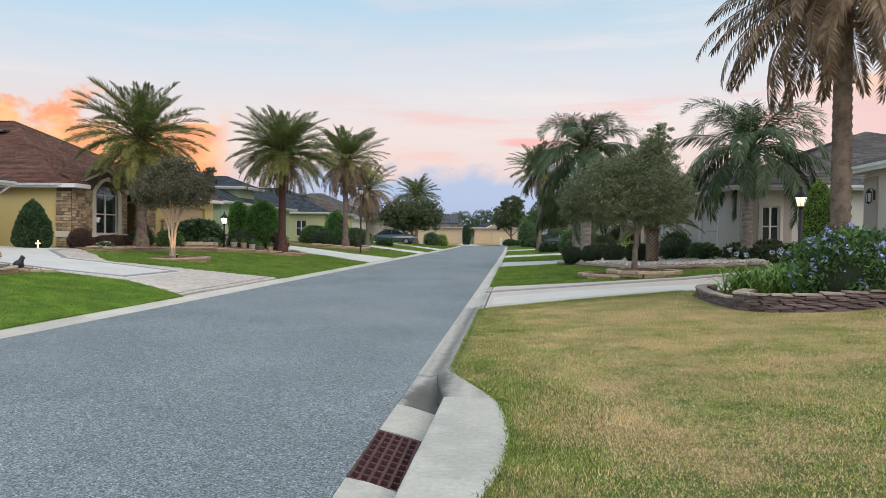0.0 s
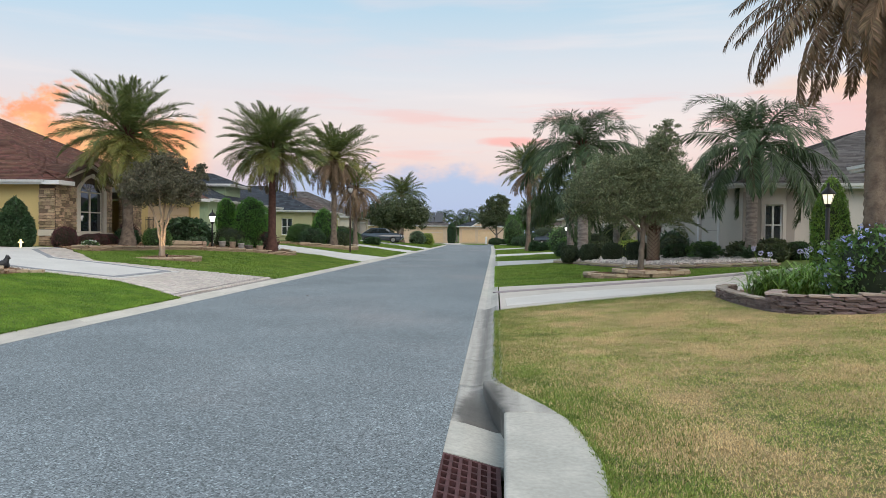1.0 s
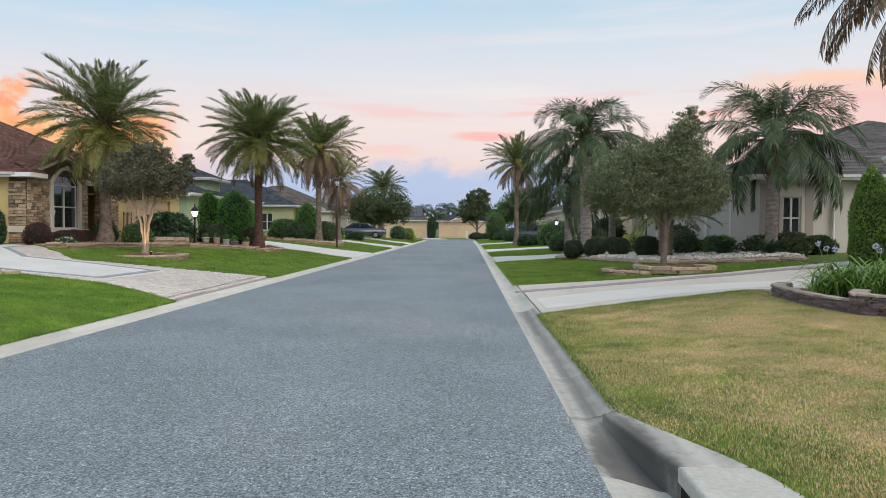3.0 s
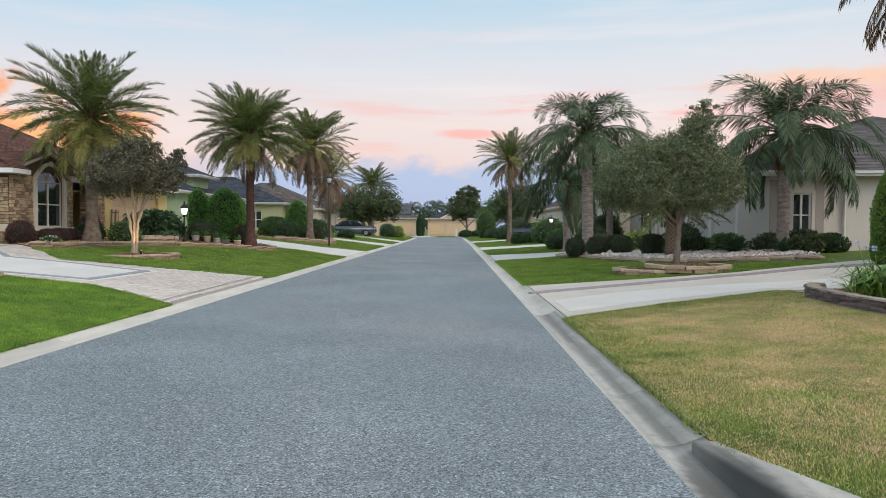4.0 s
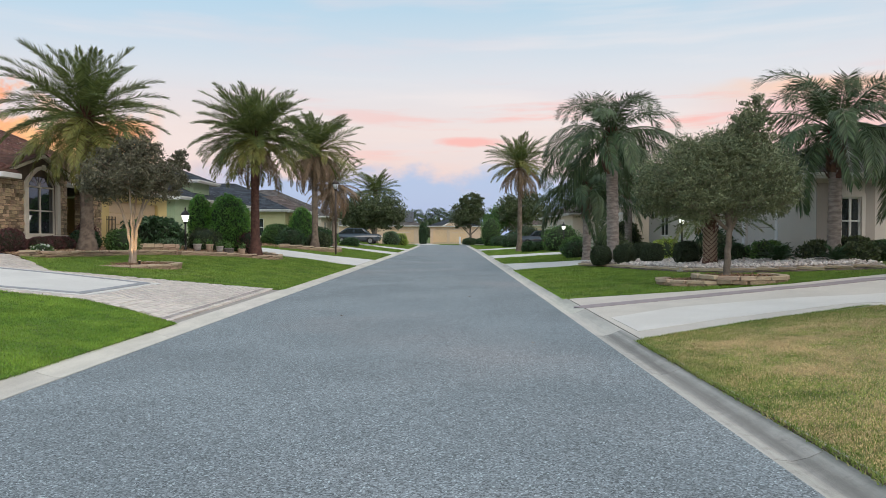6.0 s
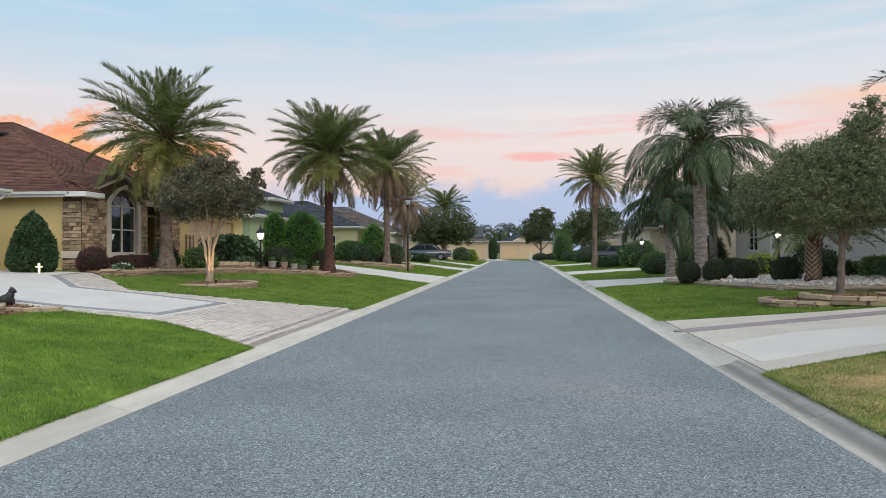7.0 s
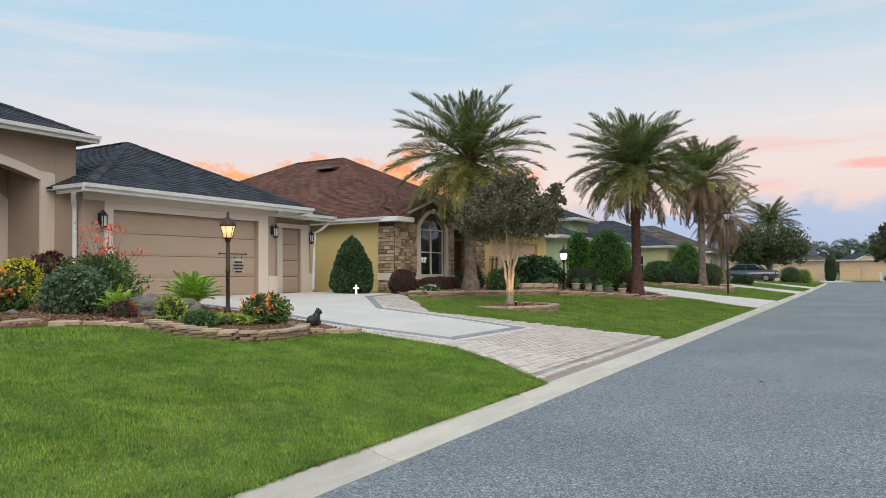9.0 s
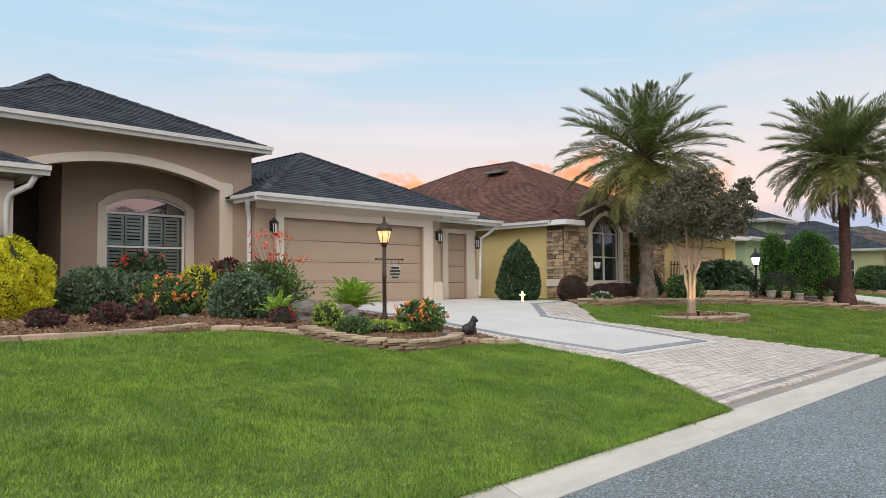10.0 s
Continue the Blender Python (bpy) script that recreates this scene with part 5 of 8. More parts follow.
house_tan()
house_yellow()
g = simple_house("green_house", "pale green stucco house with dark shingle roof", -14.4, 44.2, 58.5, 15, .95, STUCCO_GRN, SHINGLE_DARK, STUCCO_GRN, -1, [(52, 57)], [(46.5, 48)])
bm = bmesh.new()
box(bm, -17.0, -14.9, 48.5, 51.5, 3.6, 4.85)
part("dormer", bm, STUCCO_GRN, g)
hip_roof(g, -19.5, -14.4, 48.0, 52.0, 4.9, .42, SHINGLE_DARK, course=.2, tab=.45, faces="Xy", name="dormer_roof")
g = simple_house("olive_house", "olive stucco house with brown shingle roof", -12.7, 64, 76, 15, .9, STUCCO_OLV, SHINGLE_DARK, DOOR_PALE, -1, [(70.5, 75.4)], [(65.5, 67)], .40, near_windows=[(-15.5, -14.5)])
part("front_wing", box(bmesh.new(), -16.6, -11.6, 65.2, 69.8, .5, 3.5), STUCCO_OLV, g)
hip_roof(g, -18.5, -11.2, 64.8, 70.2, 3.58, .5, SHINGLE_BROWN, course=.2, tab=.45, faces="Xy", name="wing_roof")
simple_house("cream_house", "cream stucco house with grey shingle roof", -12.5, 80, 93, 15, .8, STUCCO_CREAM, SHINGLE_GREY, DOOR_PALE, -1, [(87, 92)], [(82, 83.5)])
g = simple_house("grey_house", "grey stucco house with white garage doors and grey roof", 12.6, 26.8, 45.5, 17, .75, STUCCO_GREY, SHINGLE_GREY, DOOR_PALE, 1, [(29.6, 32.2), (35.2, 39.9)], [(42, 43.4)], .36, near_windows=[(13.36, 14.0)])
for a, b in ((12.58, 13.23), (14.13, 14.42)):
    part("dark_pilaster", box(bmesh.new(), a, b, 26.76, 26.8, .5, 3.2), STUCCO_GREYD, g, "darker grey stucco panel")
downspout(g, [(15.07, 26.35, 3.3), (15.07, 26.5, 3.1), (15.07, 26.7, 2.95), (15.07, 26.72, .8)])
g = simple_house("grey_garage_wing", "grey stucco garage wing with grey hip roof", 14.2, 5.5, 20.9, 12, .85, STUCCO_GREY, SHINGLE_GREY, DOOR_PALE, 1, [(14.6, 19.4)], (), .40)
bm = bmesh.new()
box(bm, 14.15, 14.2, 20.2, 20.9, .4, 3.3)
part("dark_pilaster", bm, STUCCO_GREYD, g, "darker grey stucco panel")
sconce(g, 14.15, 20.3, 2.75, -1)
simple_house("white_house", "pale stucco house behind palms with grey roof", 12.4, 48, 62, 15, .75, STUCCO_CREAM, SHINGLE_GREY, DOOR_PALE, 1, [(49.5, 54.5)], [(57, 58.5)])
simple_house("brown_roof_house", "pale stucco house with brown shingle roof", 11.8, 66, 84, 16, .7, STUCCO_CREAM, SHINGLE_BROWN, DOOR_PALE, 1, [(70.5, 75.5)], [(78, 79.5)])


def end_house(name, label, x0, x1, y, depth, m_wall, m_roof, doors, pitch=.42, floor=.3, gable=False):
    """A house across the end of the street that faces the camera."""
    h = thing(name, label, "house", ((x0 + x1) / 2, y + depth / 2, floor))
    part("front_wall", wall("y", y, .2, x0, x1, floor - .4, floor + 2.7, [(a, b, floor - .02, floor + 2.15) for a, b in doors]), m_wall, h)
    part("side_wall", wall("x", x0, .2, y + .205, y + depth, floor - .4, floor + 2.7), m_wall, h)
    part("far_side_wall", wall("x", x1, -.2, y + .205, y + depth, floor - .4, floor + 2.7), m_wall, h)
    for a, b in doors:
        garage_door(h, y + .13, a, b, floor, floor + 2.15, DOOR_PEACH, -1, axis="y")
    hip_roof(h, x0 - .4, x1 + .4, y - .4, y + depth, floor + 2.78, pitch, m_roof, course=.25, tab=.6, faces="yxX")
    if gable:
        c = (x0 + x1) / 2
        bm = bmesh.new()
        prism(bm, [(c - 2.1, floor + 2.75), (c + 2.1, floor + 2.75), (c, floor + 3.9)], y - .3, y + 2, "y")
        part("gable", bm, m_wall, h)
        bm = bmesh.new()
        for s in (-1, 1):
            prism(bm, [(c + s * 2.4, floor + 2.6), (c + s * 2.4, floor + 2.8), (c, floor + 4.1), (c, floor + 3.9)], y - .45, y - .3, "y")
        part("gable_trim", bm, WHITE, h)
    return h


end_house("peach_garage_house", "peach stucco house with two garage doors and dark roof", -1.9, 7.0, 126, 12, STUCCO_PEACH, SHINGLE_DARK, [(-1.4, .9), (1.4, 4.3)], .36, gable=True)
g = end_house("solar_roof_house", "pale house with dark solar panels on its roof", -19, -3.6, 122, 14, STUCCO_PEACH, SHINGLE_GREY, [(-8.5, -4.5)], .52)
sl = lambda y, d: (y, 3.08 + .52 * (y - 121.6) + d)
for k in range(4):
    a = -10.6 + k * 1.5
    y0 = 122.6 if k > 1 else 124.0
    part("solar_panel", prism(bmesh.new(), [sl(y0, .06), sl(y0 + 3.4, .06), sl(y0 + 3.4, .12), sl(y0, .12)], a, a + 1.42, "x"), SOLAR, g)
end_house("far_right_house", "pale house at the street end with brown roof", 13, 26, 112, 12, STUCCO_CREAM, SHINGLE_BROWN, [(14, 18.8)])
pavers()

# ---- palms and trees ----
def frond_mesh(name, length, arc_deg, n, leaf_len, leaf_w, droop, m, seed, vee=.5, start=.18, ragged=0.0, curl=1.6, fold=.35, fwd=(.25, .65, 1.5)):
    """A feather leaf along +x: an arching rib and leaflets on both sides."""
    r = np.random.default_rng(seed)
    s = np.linspace(0, 1, 14)
    ang = np.radians(-arc_deg) * s ** curl
    dx, dz = np.cos(ang), np.sin(ang)
    step = length / 13
    px = np.concatenate([[0], np.cumsum((dx[1:] + dx[:-1]) / 2 * step)])
    pz = np.concatenate([[0], np.cumsum((dz[1:] + dz[:-1]) / 2 * step)])
    rib_v, rib_f = tube(np.stack([px, np.zeros(14), pz], 1), np.interp(s, [0, .2, 1], [.035, .018, .004]) * length / 2.6, 4)
    t = np.linspace(start, .995, n)
    bx, bz, ba = np.interp(t, s, px), np.interp(t, s, pz), np.interp(t, s, ang)
    prof = np.interp(t, [0, start, start + .15, .55, .85, 1], [.3, .45, .9, 1.0, .75, .45])
    out = [(rib_v, rib_f)]
    for sd in (-1, 1):
        sweep = np.interp(t, [start, .6, 1], list(fwd)) + r.normal(0, .12, n)
        lift = vee * r.uniform(-.3, 1.2, n) - droop
        f = np.stack([np.cos(ba), np.zeros(n), np.sin(ba)], 1)
        u = np.stack([-np.sin(ba), np.zeros(n), np.cos(ba)], 1)
        d = unit(f * sweep[:, None] + np.array([0, sd, 0.0]) + u * lift[:, None] + np.array([0, 0, -droop]))
        L = leaf_len * prof * r.uniform(.8, 1.15, n) * (1 - ragged * r.random(n))
        base = np.stack([bx, np.zeros(n), bz], 1)
        w = unit(np.cross(d, u + r.normal(0, .25, (n, 3))))
        # bent leaflet in two faces
        mid = base + d * (L * .5)[:, None]
        d2 = unit(d + np.array([0, 0, -(fold + droop)]))
        tip = mid + d2 * (L * .5)[:, None]
        hw = (w * leaf_w)
        v = np.stack([base, mid + hw, tip, mid - hw], 1).reshape(-1, 3)
        out.append((v, np.arange(len(v)).reshape(-1, 4)))
    v, f = merge(out)
    return np_mesh(name, v, f, m)


FR = {}


def fronds():
    stiff = dict(fold=.06, fwd=(.35, .95, 2.0))
    for k in range(3):
        FR["up", k] = frond_mesh("frond", 2.75, 26 + 9 * k, 92, .50, .013, .0, FROND, 10 + k, .7, **stiff)
        FR["mid", k] = frond_mesh("frond", 2.75, 40 + 10 * k, 92, .50, .013, .04, FROND, 20 + k, .6, **stiff)
        FR["low", k] = frond_mesh("frond", 2.6, 44 + 10 * k, 88, .48, .013, .10, FROND_YEL, 30 + k, .5, fold=.15, fwd=(.3, .85, 1.8))
        FR["dead", k] = frond_mesh("frond", 2.4, 52 + 12 * k, 80, .44, .013, .35, FROND_DEAD, 40 + k, .25, ragged=.45)
        FR["queen", k] = frond_mesh("frond", 3.1, 128 + 20 * k, 116, .64, .0145, .22, FROND_BLUE, 50 + k, 1.1, .12, curl=2.0, fold=.5, fwd=(.2, .5, 1.2))
        FR["queen_low", k] = frond_mesh("frond", 2.9, 84 + 14 * k, 110, .66, .015, .45, FROND_BLUE, 55 + k, .6, .2, curl=1.05, fold=.6)
        FR["cycad", k] = frond_mesh("frond", .75, 40 + 10 * k, 40, .17, .011, .0, LEAF_DARK, 64 + k, .5, .1)
        FR["sago", k] = frond_mesh("frond", .75, 26 + 10 * k, 40, .17, .011, .0, LEAF_FERN, 60 + k, .5, .1)


fronds()


def palm(label, x, y, height, scale, n, lean=(0, 0), trunk_r=.19, kind="date", seed=1, dead=.15, yellow=.25, z=None, group="date palms along the street", boots=True, ball=1.0, bark=None, lattice=False):
    r = random.Random(seed)
    z = gz(x, y) if z is None else z
    t = thing("palm_tree" if kind == "date" else "queen_palm_tree", label, "palm tree", (x, y, z), group)
    k = max(20, int(height / .075))
    hs = np.linspace(-.15, height, k)
    f = np.clip(hs / height, 0, 1)
    path = np.stack([x + lean[0] * f ** 1.5, y + lean[1] * f ** 1.5, z + hs], 1)
    rad = trunk_r * np.interp(f, [0, .05, .10, .17, .8, .93, 1], [2.0, 1.75, 1.35, 1.1, .95, 1.2, .9] if kind == "date" else [1.35, 1.2, 1.1, 1.05, 1.0, .85, .5])
    if kind == "date":
        wob = lambda i, j: 1 + .15 * (1 if (i + j) % 2 else -1) * (1 if i % 2 else .4)
    else:
        wob = lambda i, j: 1 + .07 * (1 if i % 3 == 0 else -.4)
    v, fc = tube(path, rad, 14, wob)
    put("trunk", np_mesh("trunk", v, fc, (bark or TRUNK_PALM) if kind == "date" else TRUNK_GREY, False), t)
    top = path[-1]
    if lattice:
        rows, cols = int(height / .075), 9
        i, j = np.meshgrid(np.arange(rows), np.arange(cols), indexing="ij")
        a, hz = ((j + .5 * (i % 2)) * 2 * math.pi / cols).ravel(), (.06 + i * .075).ravel()
        rr = trunk_r * 1.22
        o = np.stack([np.cos(a), np.sin(a), np.zeros(len(a))], 1)
        v, fc = rhombs(np.array([x, y, z]) + o * rr + np.stack([0 * a, 0 * a, hz], 1), np.array([0, 0, .064]) + o * .03, np.cross(o, [0, 0, 1.0]) * rr * .30)
        put("leaf_scar", np_mesh("leaf_scar", v, fc, BARK_PALE), t, None, "pale diamond-shaped leaf scars", "stuff")
    if boots:
        c, L = [], []
        rr = np.random.default_rng(seed)
        m, deep = (90, .75) if kind == "date" else (120, 1.5)
        a = rr.uniform(0, 6.28, m)
        q = rr.uniform(0, 1, m)
        wide = 1.1 + .5 * q if kind == "date" else 1.35 - .7 * q
        ctr = np.stack([top[0] + np.cos(a) * trunk_r * wide, top[1] + np.sin(a) * trunk_r * wide, top[2] - deep + (deep + .2) * q], 1)
        d = unit(np.stack([np.cos(a) * .6, np.sin(a) * .6, np.ones(m) * .9], 1))
        w = unit(np.cross(d, np.stack([np.cos(a), np.sin(a), np.zeros(m)], 1)))
        vv, ff = rhombs(ctr, d * (.22 if kind == "date" else .30), w * (.055 if kind == "date" else .085))
        put("leaf_base", np_mesh("leaf_base", vv, ff, BOOT), t, None, "stubby cut leaf bases", "stuff")
    ga = 2.399963
    for i in range(n):
        q = (i + .5) / n
        az = i * ga + r.uniform(-.25, .25)
        if kind == "date":
            elev = 85 - 116 * q ** .86 * ball + r.uniform(-7, 7)
            key = "up" if q < .45 else "mid"
            if q > 1 - dead:
                key = "dead"
                elev -= 8
            elif q > 1 - dead - yellow:
                key = "low"
        else:
            elev = 84 - 94 * q + r.uniform(-8, 8)
            key = "queen" if q < .42 else "queen_low"
        s = scale * r.uniform(.9, 1.08) * (1 if q > .12 else .8) * (1.2 if key == "queen_low" else 1)
        M = Matrix.Translation((top[0] + .1 * math.cos(az), top[1] + .1 * math.sin(az), top[2] - .25 * q)) @ Matrix.Rotation(az, 4, "Z") @ Matrix.Rotation(radians(-elev), 4, "Y") @ Matrix.Rotation(radians(r.uniform(-25, 25)), 4, "X") @ Matrix.Diagonal((s, s, s, 1))
        put("frond", FR[key, r.randrange(3)], t, M)
    return t


def limbs(x, y, z, specs, seed, m, t, n=8):
    """Trunk and branches: each spec is a list of points with radii."""
    parts = []
    for path, r0, r1 in specs:
        p = np.array(path, float)
        s = np.linspace(0, 1, len(p))
        ss = np.linspace(0, 1, 4 * len(p))
        q = np.stack([np.interp(ss, s, p[:, k]) for k in range(3)], 1) + np.array([x, y, z])
        rr = np.random.default_rng(seed + len(parts))
        q[1:-1] += rr.normal(0, .012, q[1:-1].shape)
        parts.append(tube(q, np.linspace(r0, r1, len(q)), n))
    v, f = merge(parts)
    put("trunk", np_mesh("trunk", v, f, m, True), t)


def clump_tree(name, label, x, y, z, specs, bark, blobs, n, leaf_l, leaf_w, m, seed, group=""):
    """A broad-leaved tree: limbs and a crown of leaf sprays gathered round twig ends."""
    t = thing(name, label, "tree", (x, y, z), group)
    r = np.random.default_rng(seed)
    limbs(x, y, z, specs, seed, bark, t)
    pts, twigs = [], []
    for (cx, cy, cz, rx, ry, rz, share) in blobs:
        k = int(n * share / 44)
        d = unit(r.normal(size=(k, 3)))
        rad = r.uniform(.2, 1.1, (k, 1)) ** .6
        c = np.array([cx, cy, cz]) + d * rad * np.array([rx, ry, rz])
        for q in c:
            pts.append(q + r.normal(0, .125, (44, 3)) * np.array([1, 1, .8]) * (.5 + 1.0 * r.random()) * max(rx, rz) / 1.4)
        for q, dd in zip(c[::3], d[::3]):
            a = np.array([cx, cy, cz - rz * .7])
            mid = (a + q) / 2 + np.array([0, 0, .12])
            twigs.append(tube(np.array([a, mid, q]) + np.array([x, y, z]), [.014, .009, .004], 4))
    p = np.concatenate(pts) + np.array([x, y, z])
    v, f = leaves(p, leaf_l, leaf_w, r, .1)
    put("crown", np_mesh("crown", v, f, m), t, None, "", "stuff")
    v, f = merge(twigs)
    put("twig_mesh", np_mesh("twig_mesh", v, f, bark), t, None, "", "stuff")
    return t


def shrub(name, label, x, y, prof, n, leaf_l, leaf_w, m, seed, z=None, core=.86, flowers=None, lumpy=.08, category="shrub", group="", droop=0.0, sx=1.0, sy=1.0, fluff=.05):
    """A clipped or loose shrub: a thick skin of single leaves round an uneven core, near-black for the shade inside.
    prof: (radius, height) pairs from the ground up."""
    r = np.random.default_rng(seed)
    z = gz(x, y) if z is None else z
    t = thing(name, label, category, (x, y, z), group)
    P = np.array(prof, float)
    seg = np.concatenate([[0], np.cumsum(np.hypot(np.diff(P[:, 0]), np.diff(P[:, 1])))])
    # the skin, spread by area
    w = np.interp(np.linspace(0, seg[-1], 200), seg, P[:, 0]) + .02
    cdf = np.cumsum(w) / w.sum()
    s = np.interp(r.random(n), cdf, np.linspace(0, seg[-1], 200))
    rad, h = np.interp(s, seg, P[:, 0]), np.interp(s, seg, P[:, 1])
    a = r.uniform(0, 2 * math.pi, n)
    ph = r.uniform(0, 6.28, 6)
    lump = 1 + lumpy * (np.sin(3 * a + ph[0] + 4 * h) * .5 + np.sin(5 * a + ph[1] - 6 * h) * .5 + np.sin(9 * a + ph[2] + 11 * h) * .35)
    depth = 1 - fluff * 3 * r.random(n) ** 2 + r.normal(0, fluff * .5, n)
    k = lump * depth
    pts = np.stack([np.cos(a) * rad * k * sx, np.sin(a) * rad * k * sy, h + (k - 1) * .3 * P[:, 1].max()], 1)
    o = unit(np.stack([np.cos(a) * .8, np.sin(a) * .8, np.full(n, .5)], 1))
    v, f = leaves(pts, leaf_l, leaf_w, r, .25 - droop, o * .9, .8)
    put("foliage", np_mesh("foliage", v + np.array([x, y, z]), f, m), t, None, "", "stuff")
    # solid dark filling, coloured as the shade between the leaves
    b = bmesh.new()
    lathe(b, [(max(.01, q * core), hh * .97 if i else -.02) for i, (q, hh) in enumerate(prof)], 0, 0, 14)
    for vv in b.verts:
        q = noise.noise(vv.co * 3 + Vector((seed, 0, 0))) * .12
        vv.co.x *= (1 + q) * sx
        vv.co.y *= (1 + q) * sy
    put("heart", bm_mesh("heart", b, CORE_SHADE, True), t, Matrix.Translation((x, y, z)))
    if flowers:
        fm, cnt, size, lo = flowers
        idx = np.where(h > P[:, 1].max() * lo)[0]
        heads = pts[r.choice(idx, cnt)] * np.array([1.06, 1.06, 1.04])
        q = np.repeat(heads, 9, 0) + r.normal(0, size * .8, (cnt * 9, 3))
        v, f = leaves(q, size, size * .6, r, .6)
        put("blossom", np_mesh("blossom", v + np.array([x, y, z]), f, fm), t, None, "", "stuff")
    return t


def dome(rad, h, flat=.25):
    return [(rad * .8, 0), (rad, h * flat), (rad * .98, h * .5), (rad * .82, h * .75), (rad * .5, h * .93), (.02, h)]


def cone(rad, h):
    return [(rad * .8, 0), (rad, h * .15), (rad * .95, h * .35), (rad * .72, h * .62), (rad * .40, h * .85), (rad * .14, h * .97), (.02, h)]


# street palms
palm("tall date palm with green and yellowing fronds in a mulch bed", -11.95, 29.5, 4.9, 1.04, 92, (0, 0), .19, seed=3, dead=.0, yellow=.34, ball=1.12)
palm("date palm with shaggy crown beside a driveway", -7.5, 35.3, 5.3, .98, 112, (0, 0), .165, seed=5, dead=.06, yellow=.24, ball=1.06, bark=TRUNK_SHAG)
palm("date palm with drooping yellow and dry fronds in a stone-edged mound", -7.6, 50, 6.4, 1.14, 104, (0, 0), .17, seed=8, dead=.34, yellow=.3, ball=1.12)
palm("date palm with dry brown lower fronds", -8.05, 60.5, 4.9, 1.1, 70, (0, 0), .14, seed=9, dead=.6, yellow=.2, ball=1.2)
palm("far date palm above a round oak", -7.9, 92, 6.4, 1.15, 60, (0, 0), .2, seed=11, dead=.0, yellow=.1, ball=.8)
palm("tall date palm trunk with shaggy dry fronds in a planter", 9.85, 12.6, 5.75, 1.07, 110, (0, 0), .145, seed=13, dead=.5, yellow=.25, ball=.98)
palm("date palm with browning skirt on a small island bed", 6.7, 61, 6.9, 1.05, 84, (0, 0), .16, seed=15, dead=.28, yellow=.3, ball=1.08)
QG = "queen palms in the rock bed"
palm("queen palm with long drooping feathery fronds", 7.7, 33.4, 5.4, 1.0, 36, (-.1, 0), .23, "queen", 17, group=QG)
palm("queen palm with long drooping feathery fronds near a window", 12.38, 25.37, 4.1, .95, 36, (.05, 0), .18, "queen", 19, group=QG)
palm("queen palm further along the rock bed", 11.2, 44.7, 4.6, 1.0, 32, (0, 0), .2, "queen", 21, group=QG)
palm("queen palm behind the shrubs", 7.8, 39.4, 3.6, .95, 32, (0, 0), .19, "queen", 23, group=QG)
palm("stout young palm with a diamond-patterned trunk", 9.66, 27.95, 1.9, .7, 34, (0, 0), .19, seed=25, dead=0, yellow=.1, ball=.8, group="", bark=TRUNK_SHAG, lattice=True)
for k, (x, y, hh) in enumerate([(-6, 150, 5.2), (-3.6, 153, 4.6), (-1, 152, 5.6), (1.6, 155, 5.0), (3.5, 149, 5.4), (6, 154, 5.0), (11, 150, 5.5)]):
    palm("distant palm behind the end houses", x, y, hh, 1.0, 24, (0, 0), .2, "queen", 40 + k, z=.1, group="distant palms", boots=False)

# broad-leaved trees
clump_tree("crepe_myrtle_tree", "small crepe myrtle with pale multi-stem trunk in a stone ring", -8.37, 25.1, .62,
           [([(.05, 0, 0), (.06, .02, .8), (.13, .04, 1.3), (.42, .1, 2.4)], .062, .025), ([(-.06, 0, 0), (-.07, -.02, .7), (-.17, -.05, 1.3), (-.5, -.15, 2.4)], .062, .025),
            ([(0, .07, 0), (0, .07, .9), (-.02, .14, 1.5), (0, .4, 2.6)], .055, .025), ([(0, -.07, 0), (.02, -.08, 1.0), (.05, -.2, 1.6), (.1, -.5, 2.5)], .05, .02), ([(-.1, -.02, 1.05), (-.45, .1, 1.75), (-.95, .2, 2.35)], .04, .014), ([(.1, .02, 1.05), (.4, -.1, 1.75), (.9, -.2, 2.35)], .04, .014)], BARK_PALE,
           [(-.1, 0, 2.7, 1.1, 1.1, .75, .42), (-.95, .1, 2.4, .62, .8, .6, .18), (.85, 0, 2.5, .7, .8, .6, .2), (1.3, .3, 3.1, .32, .35, .35, .06), (.2, 0, 3.4, .7, .6, .4, .1), (-.7, 0, 3.15, .4, .4, .35, .04)], 34000, .042, .016, LEAF_CREPE, 4)
clump_tree("olive_tree", "grey-green olive-like tree with a leaning trunk in a stone ring", 8.0, 22.3, .5,
           [([(0, 0, -.1), (.03, 0, .6), (.1, .05, 1.3), (-.1, .1, 2.0), (-.5, .1, 2.9)], .10, .04), ([(.08, .04, 1.1), (.45, 0, 1.9), (.9, 0, 2.9)], .06, .02), ([(.1, .05, 1.3), (.25, .3, 2.4), (.5, .4, 3.6)], .06, .02), ([(0, 0, 1.2), (-.7, -.2, 1.8), (-1.4, -.2, 2.3)], .05, .015)], BARK_GREY,
           [(-.95, 0, 2.35, 1.25, 1.2, .9, .34), (.55, .1, 2.45, 1.15, 1.2, 1.0, .34), (.45, .2, 3.2, .9, .8, .7, .12), (.6, .2, 3.75, .75, .65, .5, .05), (.75, .2, 4.25, .42, .4, .42, .018), (-.6, 0, 3.1, .9, .9, .5, .12), (-1.9, 0, 2.15, .5, .6, .55, .05), (1.45, .1, 2.2, .5, .6, .65, .05)], 95000, .045, .011, LEAF_OLIVE, 6)
